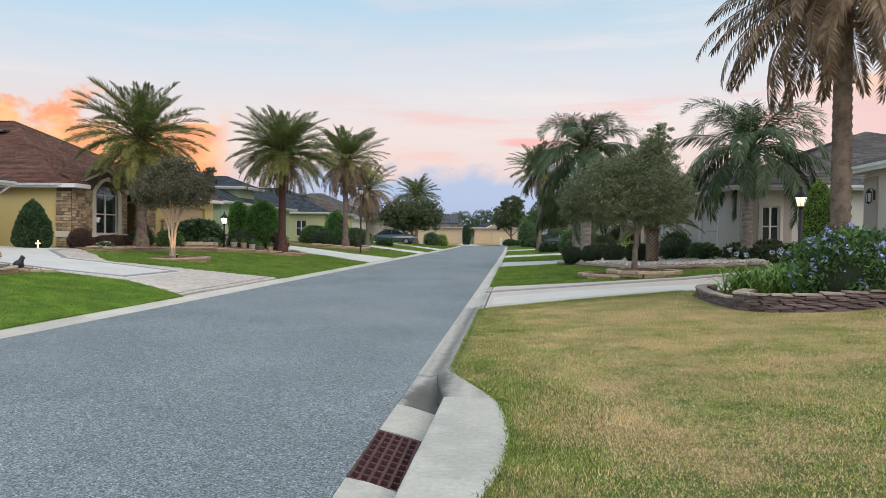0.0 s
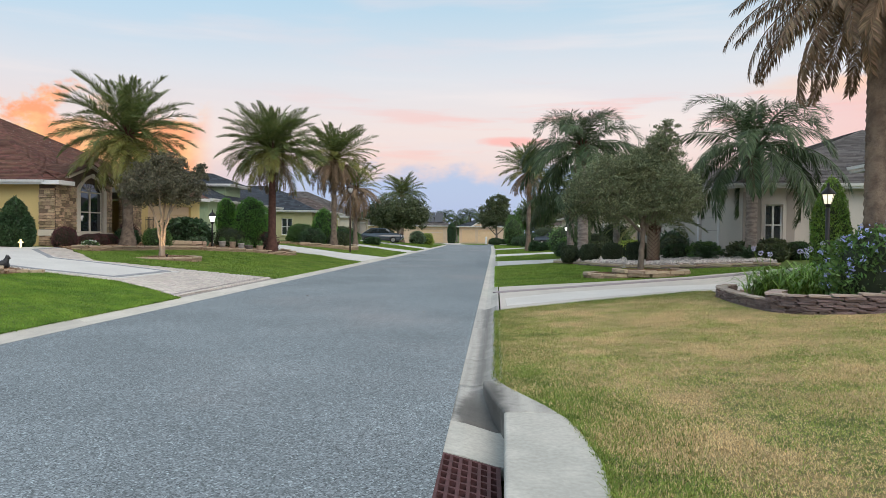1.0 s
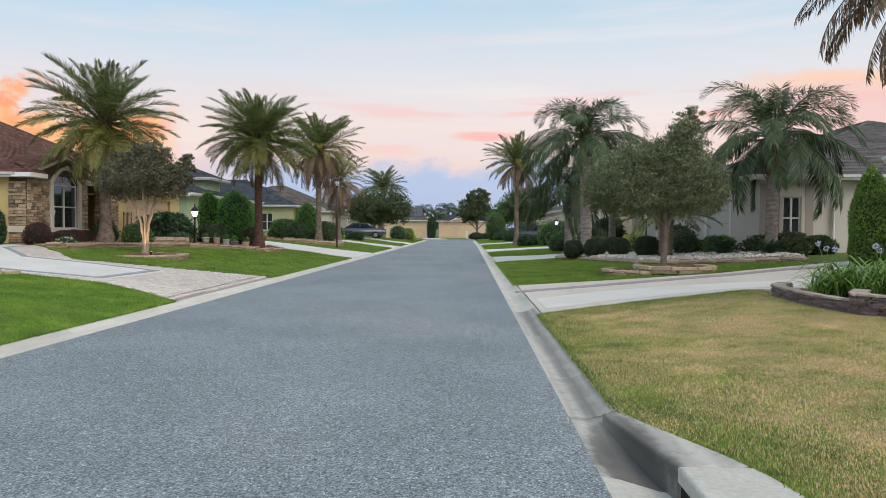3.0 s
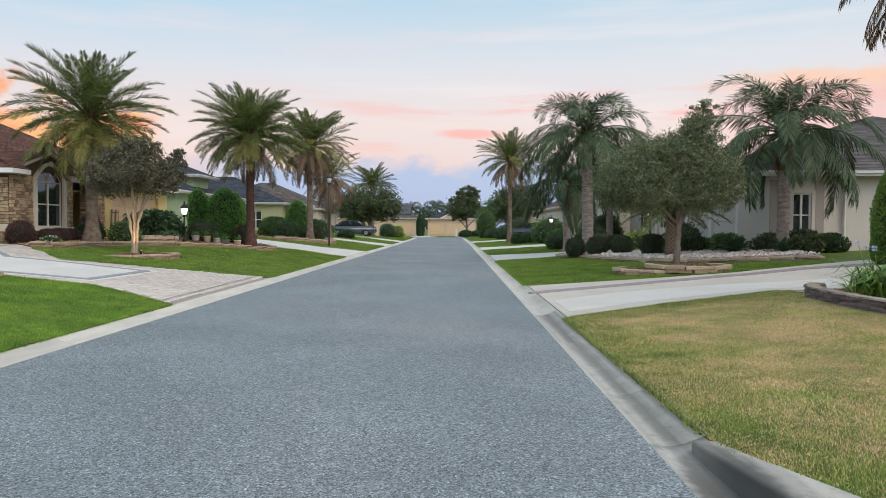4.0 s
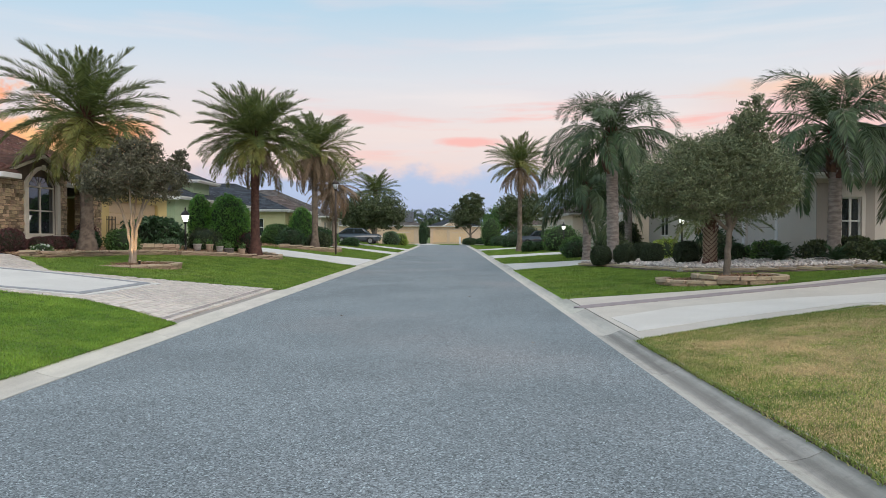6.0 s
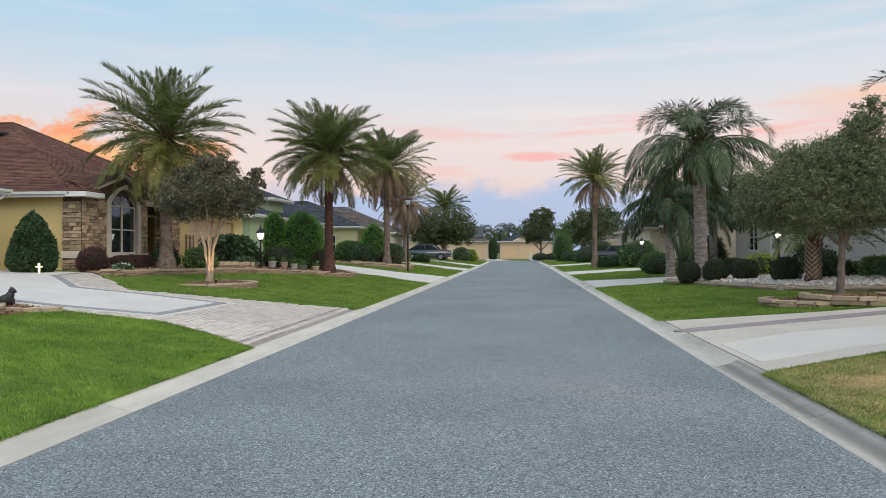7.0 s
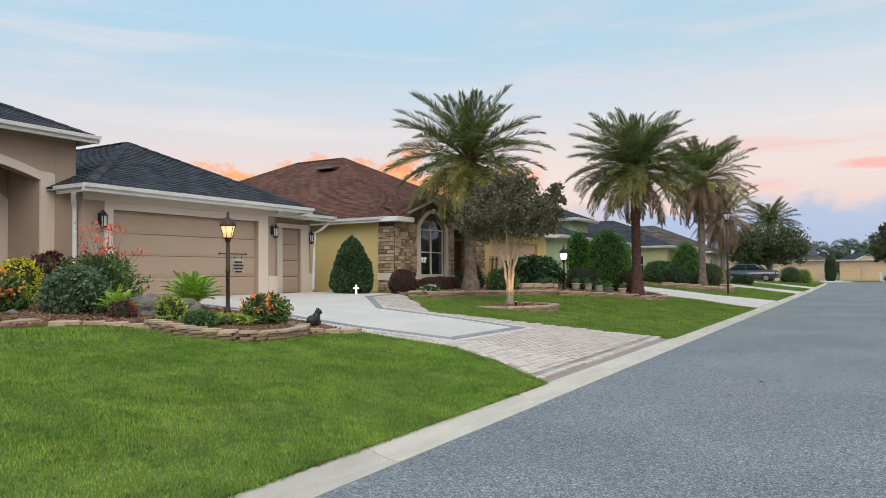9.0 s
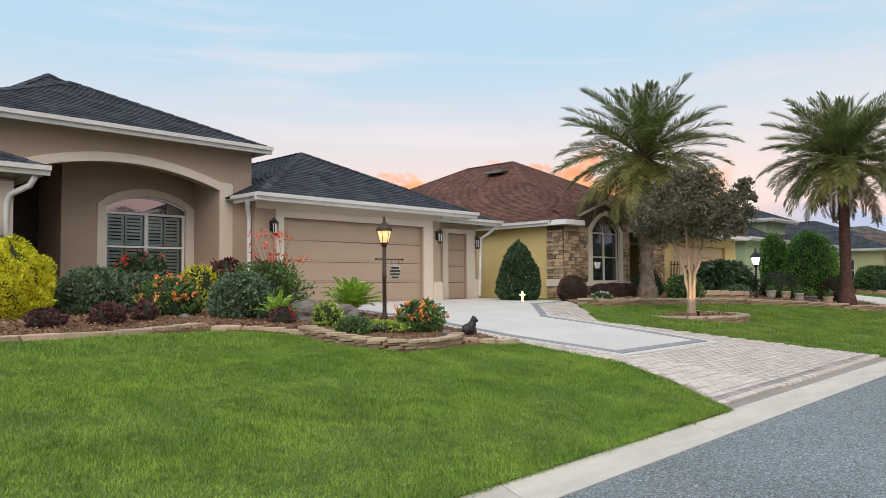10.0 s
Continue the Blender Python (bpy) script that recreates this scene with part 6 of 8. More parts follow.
OAKS = [("round dark oak beside a driveway", -7.4, 84, 2.2, [(0, 0, 3.6, 3.8, 3.6, 1.7, .7), (-1.6, 0, 3.0, 2.6, 2.4, 1.2, .15), (1.8, 0, 3.0, 2.6, 2.4, 1.2, .15)], 16000, .13, LEAF_OAK),
        ("rounded tree at the street end", 4.5, 113.5, 2.6, [(0, 0, 4.6, 2.8, 2.6, 2.0, .6), (.3, 0, 6.6, 1.9, 1.8, 1.2, .25), (-1.6, 0, 3.8, 1.6, 1.6, 1.2, .15)], 14000, .14, LEAF_OAK),
        ("far leafy tree behind the palms", 11, 100, 2.5, [(0, 0, 5, 3.4, 3, 2.4, 1)], 7000, .15, LEAF_OAK),
        ("far leafy tree behind the houses", 24, 118, 2.5, [(0, 0, 5, 5, 4, 3, 1)], 7000, .2, LEAF_OAK),
        ("far leafy tree behind the houses", 15, 132, 2.5, [(0, 0, 5, 5, 4, 3, 1)], 7000, .2, LEAF_OAK),
        ("dark leafy tree beside the end garages", 11.5, 116, 2.2, [(0, 0, 4.2, 2.8, 2.6, 2.0, 1)], 7000, .14, LEAF_OAK),
        ("small leafy tree at the far corner", 8.2, 103, 2.0, [(0, 0, 3.9, 2.1, 2.0, 1.7, 1)], 6000, .12, LEAF_GREEN),
        ("dark leafy tree beside the far houses", -12.5, 112, 2.2, [(0, 0, 4.0, 2.6, 2.6, 1.9, 1)], 7000, .14, LEAF_OAK),
        ("leafy tree between two houses", 14, 64.5, 2.2, [(0, 0, 4, 2.6, 2.4, 2.2, 1)], 7000, .12, LEAF_OAK)]
for k, (lab, x, y, th, blobs, n, ll, m) in enumerate(OAKS):
    clump_tree("oak_tree", lab, x, y, gz(x, y), [([(0, 0, -.1), (.05, 0, 1.0), (0, .1, th + .6)], .22, .12), ([(0, 0, 1.4), (1, 0, 2.4), (1.8, 0, 3.2)], .10, .04), ([(0, 0, 1.4), (-1, .2, 2.4), (-1.8, .2, 3.2)], .10, .04)], BARK_GREY, blobs, n, ll, ll * .5, m, 60 + k)


def distant_trees():
    """A low uneven line of far woods."""
    r = np.random.default_rng(3)
    t = []
    for k in range(46):
        x, y = r.uniform(-170, 170), r.uniform(190, 260)
        if abs(x) > 60:
            y -= 60
        rr, h = r.uniform(4, 8), r.uniform(4, 8)
        d = unit(r.normal(size=(170, 3)))
        p = np.array([x, y, h * .6]) + d * np.array([rr, rr, h * .55]) * r.uniform(.6, 1.05, (170, 1))
        t.append(leaves(p, 1.1, .7, r))
    v, f = merge(t)
    tagged(put("far_woods", np_mesh("far_woods", v, f, LEAF_OAK)), "dark line of distant woods behind the houses", "woods", kind="stuff")


distant_trees()

# ---- lawns ----
LAWN_L1 = [(-3.57, -2), (-3.57, 15.7), (-4.7, 16.6), (-5.7, 17.02), (-7.45, 16.84), (-7.55, 16.7), (-7.62, 15.4), (-7.6, 14.5), (-8.6, 14.0), (-9.4, 14.05), (-10.4, 13.1), (-10.4, 11.6), (-10.5, 10.2), (-10.6, -2)]
LAWN_R1 = [(3.58, 7.5), (3.58, 14.0), (5.6, 15.15), (8.3, 16.3), (8.2, 15.5), (7.98, 15.1), (7.88, 13.9), (7.88, 12.8), (7.95, 12.0), (8.25, 11.5), (9.2, 11.22), (10.2, 11.32), (12, 11.18), (14, 11.1), (14, -2), (3.66, -2), (3.66, 2.2), *[(float(inlet_rim(y)) - .01, y) for y in (2.6, 3.0, 3.4, 3.9, 4.3, 4.8, 5.3, 5.7, 5.95, 6.2, 6.5, 6.9, 7.25)]]
LAWN_L2 = [(-3.57, 23.0), (-3.57, 37.3), (-6, 38.4), (-7.6, 37.5), (-6.4, 36.3), (-6.5, 34.5), (-8.1, 33.4), (-9.3, 31), (-10.0, 28.5), (-10.3, 26.2), (-10.6, 24.6), (-11.3, 24.4), (-8.66, 21.15), (-6.2, 22.0), (-4.5, 22.6)]
LAWN_R2 = [(3.58, 20.45), (3.58, 33.7), (6.4, 34.6), (7.4, 31.3), (8.3, 27.1), (10.1, 24.3), (12.1, 22.5), (12, 21.4), (9.9, 21.25), (6.5, 20.65)]
LAWN_FAR = [[(-3.57, 45.5), (-3.57, 57.1), (-6, 57.9), (-12, 58.8), (-12, 45.4), (-6, 44.3)], [(-3.57, 63.1), (-3.57, 71.4), (-12, 72.8), (-12, 63.4), (-6, 62.4)], [(3.58, 40.3), (3.58, 48.4), (6, 49), (11, 49.8), (11, 40), (6, 39.6)], [(3.58, 54.7), (3.58, 69.9), (6, 70.4), (11, 70.8), (11, 54.5), (6, 54.1)],
            [(-3.57, 77.7), (-3.57, 100), (-12, 100), (-12, 78)], [(3.58, 76.5), (3.58, 100), (11, 100), (11, 76.5)], [(-2, 112.2), (8, 112.2), (8, 117), (1, 117)]]


def sod(name, poly, m, label, dz=.008):
    ob = put(name, bm_mesh(name, drape(kerbed(poly), dz, .06), m))
    return tagged(ob, label, "lawn", kind="structure")


sod("lawn_dry", LAWN_R1, TURF_DRY, "lawn with straw-coloured dry patches beside the kerb")
for poly in (LAWN_L2, LAWN_R2, *LAWN_FAR):
    sod("lawn_mid", poly, TURF, "green mown lawn between driveways")
sod("lawn_near", [(-10.6, -2), (-10.7, 4), (-14.9, 4), (-14.9, -2)], TURF, "green mown lawn beside the tan house")
sod("lawn_near", LAWN_L1, TURF, "thick green mown lawn beside the kerb")


def blades(name, poly, density, h, w, m, label, seed, keep=None, lie=.1):
    """Single grass blades as slim triangles over an outline."""
    r = np.random.default_rng(seed)
    poly = kerbed(poly)
    a = np.array(poly)
    lo, hi = a.min(0), a.max(0)
    p = scatter(poly, int(np.prod(hi - lo) * density), r)
    if keep is not None:
        p = p[keep(p[:, 0], p[:, 1])]
    n = len(p)
    z = land(p[:, 0], p[:, 1]) + .009
    ang = r.uniform(0, 2 * math.pi, n)
    hh = h * r.uniform(.5, 1.25, n) * (1 + .25 * np.sin(p[:, 0] * 3.1 + np.sin(p[:, 1] * 2.3)))
    tilt = r.uniform(lie, .95 + lie * .3, n)
    b = np.stack([p[:, 0], p[:, 1], z], 1)
    d = np.stack([np.cos(ang), np.sin(ang), np.zeros(n)], 1)
    s = np.stack([-np.sin(ang), np.cos(ang), np.zeros(n)], 1) * w / 2
    tip = b + d * (hh * tilt)[:, None] + np.array([0, 0, 1.0]) * (hh * (1 - (.35 + lie * .8) * tilt))[:, None]
    v = np.stack([b - s, b + s, tip], 1).reshape(-1, 3)
    tagged(put(name, np_mesh(name, v, np.arange(3 * n).reshape(-1, 3), m)), label, "grass", kind="stuff")


blades("grass_near", LAWN_L1, 4600, .038, .009, BLADE, "short thick green grass", 1, lambda x, y: (y > 5) & (x > -9))
blades("grass_near", LAWN_L1, 1500, .055, .013, BLADE, "short thick green grass", 2, lambda x, y: (y > 5) & (x <= -9))
blades("grass_dry", LAWN_R1, 7600, .026, .0075, BLADE_DRY, "short patchy grass with dry straw tufts", 3, lambda x, y: (y > 2.5) & (x < 9.5), .3)
blades("grass_dry", LAWN_R1, 1500, .035, .012, BLADE_DRY, "short patchy grass with dry straw tufts", 4, lambda x, y: (y > 2.5) & (x >= 9.5))
def rim(x, y):
    """Greener grass close to the kerb, the inlet slab and the driveway."""
    k = np.where(y < 7.3, inlet_rim(y), 3.5 + bend(y))
    d = np.minimum(x - k, (14.05 + (x - 3.66) * .513 - y) * .89)
    return d < .16 + .65 * np.abs(np.sin(x * 91.7 + y * 57.3)) ** 2.2 + .14 * np.sin(x * 2.1 + y * 1.7)


blades("grass_rim", LAWN_R1, 5200, .032, .008, BLADE_RIM, "greener grass along the edge of the dry lawn", 21, lambda x, y: (y > 2.5) & rim(x, y))
blades("grass_mid", LAWN_L2, 1500, .05, .014, BLADE_MID, "short green grass", 5)
blades("grass_mid", LAWN_R2, 1500, .05, .014, BLADE_MID, "short green grass", 6)
for k, poly in enumerate(LAWN_FAR):
    blades("grass_far", poly, 320, .06, .03, BLADE_MID, "short green grass", 7 + k)
# ragged green turf edge that hangs over the kerbs and driveways
EDGES = [[(-3.58, 3), (-3.58, 15.7), (-5.7, 17.04), (-7.45, 16.86)], [(3.59, 14.02), (3.59, 7.5)], [(float(inlet_rim(7.3 - .35 * k)), 7.3 - .35 * k) for k in range(13)],
         [(3.66, 14.05), (5.6, 15.18), (8.1, 16.33)], [(-3.58, 23), (-3.58, 37.3)], [(-8.66, 21.12), (-3.7, 23.0)], [(3.59, 20.45), (3.59, 33.7)], [(3.7, 20.45), (9.9, 21.25), (12, 21.4)]]


def fringe():
    r = np.random.default_rng(5)
    out = {0: [], 1: []}
    for q, path in enumerate(EDGES):
        p = np.array(kerbed(path))
        for a, b in zip(p, p[1:]):
            n = int(np.linalg.norm(b - a) * 520)
            t = r.random((n, 1))
            c = a + (b - a) * t + r.normal(0, .022, (n, 2))
            z = land(c[:, 0], c[:, 1]) + .012
            base = np.column_stack([c, z])
            d = unit(np.column_stack([r.normal(0, 1, (n, 2)), r.uniform(.2, 1.2, n)]))
            s = unit(np.cross(d, [0, 0, 1.0])) * .006
            tip = base + d * r.uniform(.02, .055, (n, 1))
            out[int(q in (1, 2, 3))].append(np.stack([base - s, base + s, tip], 1).reshape(-1, 3))
    for k, m in ((0, BLADE), (1, BLADE_RIM)):
        v = np.concatenate(out[k])
        tagged(put("grass_edge", np_mesh("grass_edge", v, np.arange(len(v)).reshape(-1, 3), m)), "ragged green grass edge along the kerbs", "grass", kind="stuff")


fringe()

# bare earth showing along the lawn edges
for path in ([(-3.585, 3), (-3.585, 9), (-3.585, 15.6)], [(-3.585, 23.1), (-3.585, 30), (-3.585, 37.2)], [(3.595, 14.0), (3.595, 10.5), (3.6, 7.5)], [(3.60, 20.6), (3.60, 27), (3.60, 33.6)], [(-3.75, 15.78), (-4.7, 16.56), (-5.7, 16.98), (-7.4, 16.8)]):
    slab_piece("soil_edge", ribbon(kerbed(path), .06), SOIL, "thin dark bare soil line at the lawn edge", .016, .05, "soil")
for k, (x, y) in enumerate([(1.45, 21.7), (2.1, 14.2), (-1.1, 17.5)]):
    lz = bmesh.new()
    for a, b in (((-.05, 0, .012), (0, .022, .02)), ):
        vs = [lz.verts.new(q) for q in ((-.05, 0, .004), (-.01, .022, .016), (.045, .004, .006), (-.005, -.024, .014))]
        lz.faces.new(vs)
    tagged(put("fallen_leaf", bm_mesh("fallen_leaf", lz, FROND_DEAD), None, Matrix.Translation((x, y, .002)) @ Matrix.Rotation(k * 1.3, 4, "Z")), "small dry brown leaf lying on the asphalt", "leaf")


# ---- planting beds ----
BED_L1 = [(-7.58, 16.72), (-7.68, 15.4), (-7.66, 14.55), (-8.6, 14.08), (-9.4, 14.12), (-10.48, 13.1), (-10.48, 11.6), (-10.58, 10.2), (-10.68, 4), (-14.9, 4), (-14.9, 11.6), (-16.05, 11.7), (-16.05, 16.5), (-14.9, 16.6), (-14.9, 17.05), (-12, 17.12), (-8.4, 16.95)]
BED_L2 = [(-10.7, 24.6), (-10.4, 26.2), (-10.1, 28.5), (-9.4, 31), (-8.2, 33.5), (-6.6, 34.6), (-6.5, 36.2), (-7.6, 37.4), (-12.5, 39.5), (-13.7, 35), (-13.7, 27.4), (-12.6, 25.7), (-11.4, 24.5)]
BED_L3 = [(-6.2, 48.2), (-5.9, 50.5), (-6.6, 53), (-8.6, 53.5), (-12.5, 52), (-12.5, 47), (-8.6, 47)]
BED_R2 = [(6.5, 34.4), (7.5, 31.3), (8.4, 27.1), (10.2, 24.4), (12.2, 22.6), (12.5, 26.6), (12.5, 34.6)]
BED_R1 = [(8.3, 15.5), (8.1, 15.1), (8.05, 13.8), (8.05, 12.8), (8.2, 12.0), (8.5, 11.65), (9.2, 11.45), (10.2, 11.55), (12, 11.4), (14.1, 11.3), (14.1, 15.4), (9.2, 15.9), (8.6, 15.75)]


def litter(name, poly, n, m, size, label, seed, lift=.04, chunky=False):
    """Loose chips or pebbles strewn over a bed."""
    r = np.random.default_rng(seed)
    p = scatter(poly, n, r)
    k = len(p)
    c = np.column_stack([p, land(p[:, 0], p[:, 1]) + lift + r.uniform(0, size * .6, k)])
    if not chunky:
        d = unit(np.column_stack([r.normal(0, 1, (k, 2)), r.normal(0, .35, k)]))
        s = unit(np.cross(d, np.column_stack([r.normal(0, .4, (k, 2)), np.ones(k)])))
        v, f = rhombs(c, d * size * r.uniform(.5, 1.4, (k, 1)), s * size * .42)
    else:
        o = np.array([[1, 0, 0], [0, 1, 0], [-1, 0, 0], [0, -1, 0], [0, 0, .8], [0, 0, -.8]], float)
        q = size * r.uniform(.5, 1.3, (k, 1, 1)) * o[None] * r.uniform(.6, 1.2, (k, 1, 3)) + r.normal(0, size * .12, (k, 6, 3))
        v = (c[:, None, :] + q).reshape(-1, 3)
        t = np.array([(0, 1, 4), (1, 2, 4), (2, 3, 4), (3, 0, 4), (1, 0, 5), (2, 1, 5), (3, 2, 5), (0, 3, 5)])
        f = (t[None] + 6 * np.arange(k)[:, None, None]).reshape(-1, 3)
    tagged(put(name, np_mesh(name, v, f, m)), label, "ground cover", kind="stuff")


for nm, poly, cnt, m, sz, lab, seed in (("mulch_chips", BED_L1, 26000, CHIP, .035, "red-brown bark mulch chips", 1), ("mulch_chips", BED_L2, 15000, CHIP_TAN, .045, "tan bark mulch chips", 2), ("mulch_chips", BED_L3, 3000, CHIP_TAN, .06, "tan bark mulch chips", 3), ("mulch_chips", BED_R1, 9000, CHIP, .035, "brown bark mulch chips", 4)):
    slab_piece("mulch_bed", poly, MULCH, "mulched planting bed", .03, .1, "planting bed")
    litter(nm, poly, cnt, m, sz, lab, seed)
slab_piece("rock_bed", BED_R2, PEBBLE, "bed of pale pinkish river rock", .14, .22, "planting bed")
litter("river_rock", BED_R2, 9000, PEBBLE, .06, "pale pinkish river rock pebbles", 5, .16, True)


def ledge_wall(label, path, height, courses, m, cap, depth=.2, seed=0, level=None, closed=False, length=(.22, .45), batter=0.0):
    """A low dry-stacked edging of split stones with longer cap stones."""
    r = random.Random(seed)
    pts = [Vector((*p, 0)) for p in path]
    if closed:
        pts.append(pts[0])
    segs = [(a, b, (b - a).length) for a, b in zip(pts, pts[1:])]
    total = sum(s[2] for s in segs)

    def at(d):
        for a, b, l in segs:
            if d <= l:
                return a.lerp(b, d / l), (b - a).normalized()
            d -= l
        return segs[-1][1], (segs[-1][1] - segs[-1][0]).normalized()
    m0 = at(total / 2)[0]
    t = thing("stone_edging", label, "garden wall", (m0.x, m0.y, gz(m0.x, m0.y)))
    h = height / courses
    for c in range(courses):
        top = c == courses - 1
        d = -r.uniform(0, .2) if c else 0.0
        d = max(0, d)
        while d < total - .03:
            l = r.uniform(*length) * (1.25 if top else 1.0)
            l = min(l, total - d)
            p, dr = at(d + l / 2)
            g = gz(p.x, p.y)
            zb = (level - height if level is not None else g - .02) + c * h
            w = depth * (1.04 if top else 1.0) * r.uniform(.9, 1.05)
            M = Matrix.LocRotScale((p.x + r.uniform(-.012, .012), p.y + r.uniform(-.012, .012), zb + h / 2), Euler((r.uniform(-.03, .03), r.uniform(-.03, .03), math.atan2(dr.y, dr.x) + r.uniform(-.02, .02))), (l + .006, w, h * r.uniform(.94, 1.03)))
            put("cap_stone" if top else "stone", stone_me(r.randrange(6), cap if top else m), t, M)
            d += l
    return t


def ring(cx, cy, rad, a0=0, a1=360, n=26):
    return [(cx + rad * math.cos(radians(a0 + (a1 - a0) * k / n)), cy + rad * math.sin(radians(a0 + (a1 - a0) * k / n))) for k in range(n + (0 if a1 - a0 == 360 else 1))]


def smooth(path, n=3):
    """Round off the corners of a line."""
    for _ in range(n):
        q = [path[0]]
        for a, b in zip(path, path[1:]):
            q += [(a[0] * .75 + b[0] * .25, a[1] * .75 + b[1] * .25), (a[0] * .25 + b[0] * .75, a[1] * .25 + b[1] * .75)]
        path = q + [path[-1]]
    return path


ledge_wall("weathered tan stone edging round a mulch bed", smooth([(-10.7, 6), (-10.6, 10.28), (-10.45, 11.63), (-10.95, 13.2)]), .10, 1, LEDGE, CAPSTONE, .22, 1, length=(.35, .6))
ledge_wall("thin tan stone edging round a mulch bed", smooth([(-10.55, 13.15), (-9.9, 13.9), (-9.3, 14.18)]), .10, 1, LEDGE, CAPSTONE, .2, 2, length=(.22, .36))
ledge_wall("stacked tan ledge stone edging round a mulch bed corner", smooth([(-9.5, 14.12), (-8.6, 14.06), (-7.72, 14.5), (-7.66, 15.5), (-8.0, 16.0)]), .18, 4, LEDGE, CAPSTONE, .22, 3, length=(.16, .26))
ledge_wall("low tan stone edging beside a driveway", smooth([(-7.95, 16.05), (-7.58, 16.4), (-7.5, 16.85)]), .10, 1, LEDGE, CAPSTONE, .22, 4, length=(.18, .3))
ledge_wall("round stacked ledge stone ring round a tree", ring(-8.5, 25.1, 1.38), .28, 5, LEDGE, CAPSTONE, .2, 5, length=(.2, .36), level=.68, closed=True)
ledge_wall("stacked stone edging of a mulch bed", smooth([(-11.4, 24.6), (-10.75, 24.6), (-10.35, 26.2), (-10.05, 28.5), (-9.4, 31)]), .22, 4, LEDGE, CAPSTONE, .22, 6, length=(.3, .6))
ledge_wall("stacked stone edging of a mulch bed below a palm", smooth([(-9.3, 31.2), (-8.2, 33.4), (-6.6, 34.5), (-6.45, 36.2), (-7.6, 37.4)]), .20, 4, LEDGE, CAPSTONE, .22, 7, length=(.3, .6))
ledge_wall("upper tier of stone edging before the house", smooth([(-11.3, 31.0), (-10.9, 33.0), (-10.3, 33.8)]), .32, 2, LEDGE, CAPSTONE, .22, 8, length=(.3, .6))
ledge_wall("stacked stone edging of a palm mound", smooth([(-9.2, 46.9), (-6.4, 48.0), (-5.9, 50.5), (-6.8, 53)]), .30, 4, LEDGE, CAPSTONE, .25, 9, length=(.4, .8))
ledge_wall("stacked red-brown ledge stone planter wall", smooth([(8.6, 15.75), (8.15, 15.35), (8.0, 13.9), (8.0, 12.8), (8.15, 12.45)]), .22, 7, LEDGE_DARK, CAP_DARK, .22, 10, length=(.18, .34))
ledge_wall("taller stacked red-brown ledge stone planter wall", smooth([(8.4, 12.8), (8.0, 12.2), (8.3, 11.55), (9.2, 11.34), (10.2, 11.44), (12, 11.3), (14.1, 11.2)]), .33, 9, LEDGE_DARK, CAP_DARK, .24, 11, length=(.2, .36))
ledge_wall("stacked tan stone ring round an olive tree", ring(8.3, 22.25, 1.05, -220, 40), .20, 2, LEDGE, CAPSTONE, .2, 12, level=.55)
ledge_wall("stacked tan stone ring end round an olive tree", ring(7.3, 22.5, .9, 120, 290), .16, 2, LEDGE, CAPSTONE, .2, 13, level=.42)
ledge_wall("low stone edging of the river rock bed", smooth([(6.5, 34.2), (7.45, 31.3), (8.35, 27.1), (10.15, 24.3), (12.2, 22.5)]), .16, 2, LEDGE_DARK, CAPSTONE, .2, 14, length=(.35, .7))


def mound(label, cx, cy, rad, level, m):
    b = bmesh.new()
    lathe(b, [(rad, level - .25), (rad, level - .05), (rad * .6, level + .01), (.05, level + .04)], cx, cy, 22)
    tagged(put("mulch_mound", bm_mesh("mulch_mound", b, m, True)), label, "planting bed", kind="structure")
    r = np.random.default_rng(int(cx * 10) % 97 + 3)
    a, q = r.uniform(0, 6.28, 900), rad * .95 * np.sqrt(r.random(900))
    c = np.column_stack([cx + q * np.cos(a), cy + q * np.sin(a), level + .01 + .03 * (1 - q / rad)])
    d = unit(np.column_stack([r.normal(0, 1, (900, 2)), r.normal(0, .3, 900)]))
    s = unit(np.cross(d, [0, 0, 1.0]))
    v, f = rhombs(c, d * .045, s * .02)
    tagged(put("mulch_chips", np_mesh("mulch_chips", v, f, CHIP)), "brown mulch chips in a stone ring", "ground cover", kind="stuff")


mound("mulch inside a round stone ring", -8.5, 25.1, 1.29, .66, MULCH)
mound("mulch inside a stone ring", 8.25, 22.3, .98, .50, MULCH)
mound("mulch inside a stone ring", 7.3, 22.5, .82, .38, MULCH)

# ---- shrubs and flowers ----
S = "clipped shrubs"
shrub("golden_cypress", "bright yellow-green feathery golden cypress shrub in mulch", -13.9, 11.2, [(.50, 0), (.68, .22), (.66, .6), (.52, .95), (.30, 1.20), (.02, 1.38)], 26000, .036, .010, LEAF_GOLD, 1, lumpy=.18, fluff=.06, core=.8)
shrub("juniper_shrub", "dwarf conifer behind a golden shrub", -14.6, 10.9, cone(.55, 2.0), 3500, .07, .014, LEAF_GREEN, 2, lumpy=.2, fluff=.1)
shrub("pittosporum_shrub", "rounded blue-green shrub below the window", -14.3, 12.75, dome(.68, .88), 5200, .05, .02, LEAF_BLUE, 3, lumpy=.14, fluff=.09)
shrub("pittosporum_shrub", "rounded blue-green shrub below the window", -14.5, 13.75, dome(.55, .8), 2600, .05, .02, LEAF_BLUE, 4, lumpy=.14, fluff=.09)
shrub("pittosporum_shrub", "rounded blue-green shrub near the lamp post", -11.9, 14.45, dome(.56, .82), 4200, .05, .02, LEAF_BLUE, 5, lumpy=.14, fluff=.09)
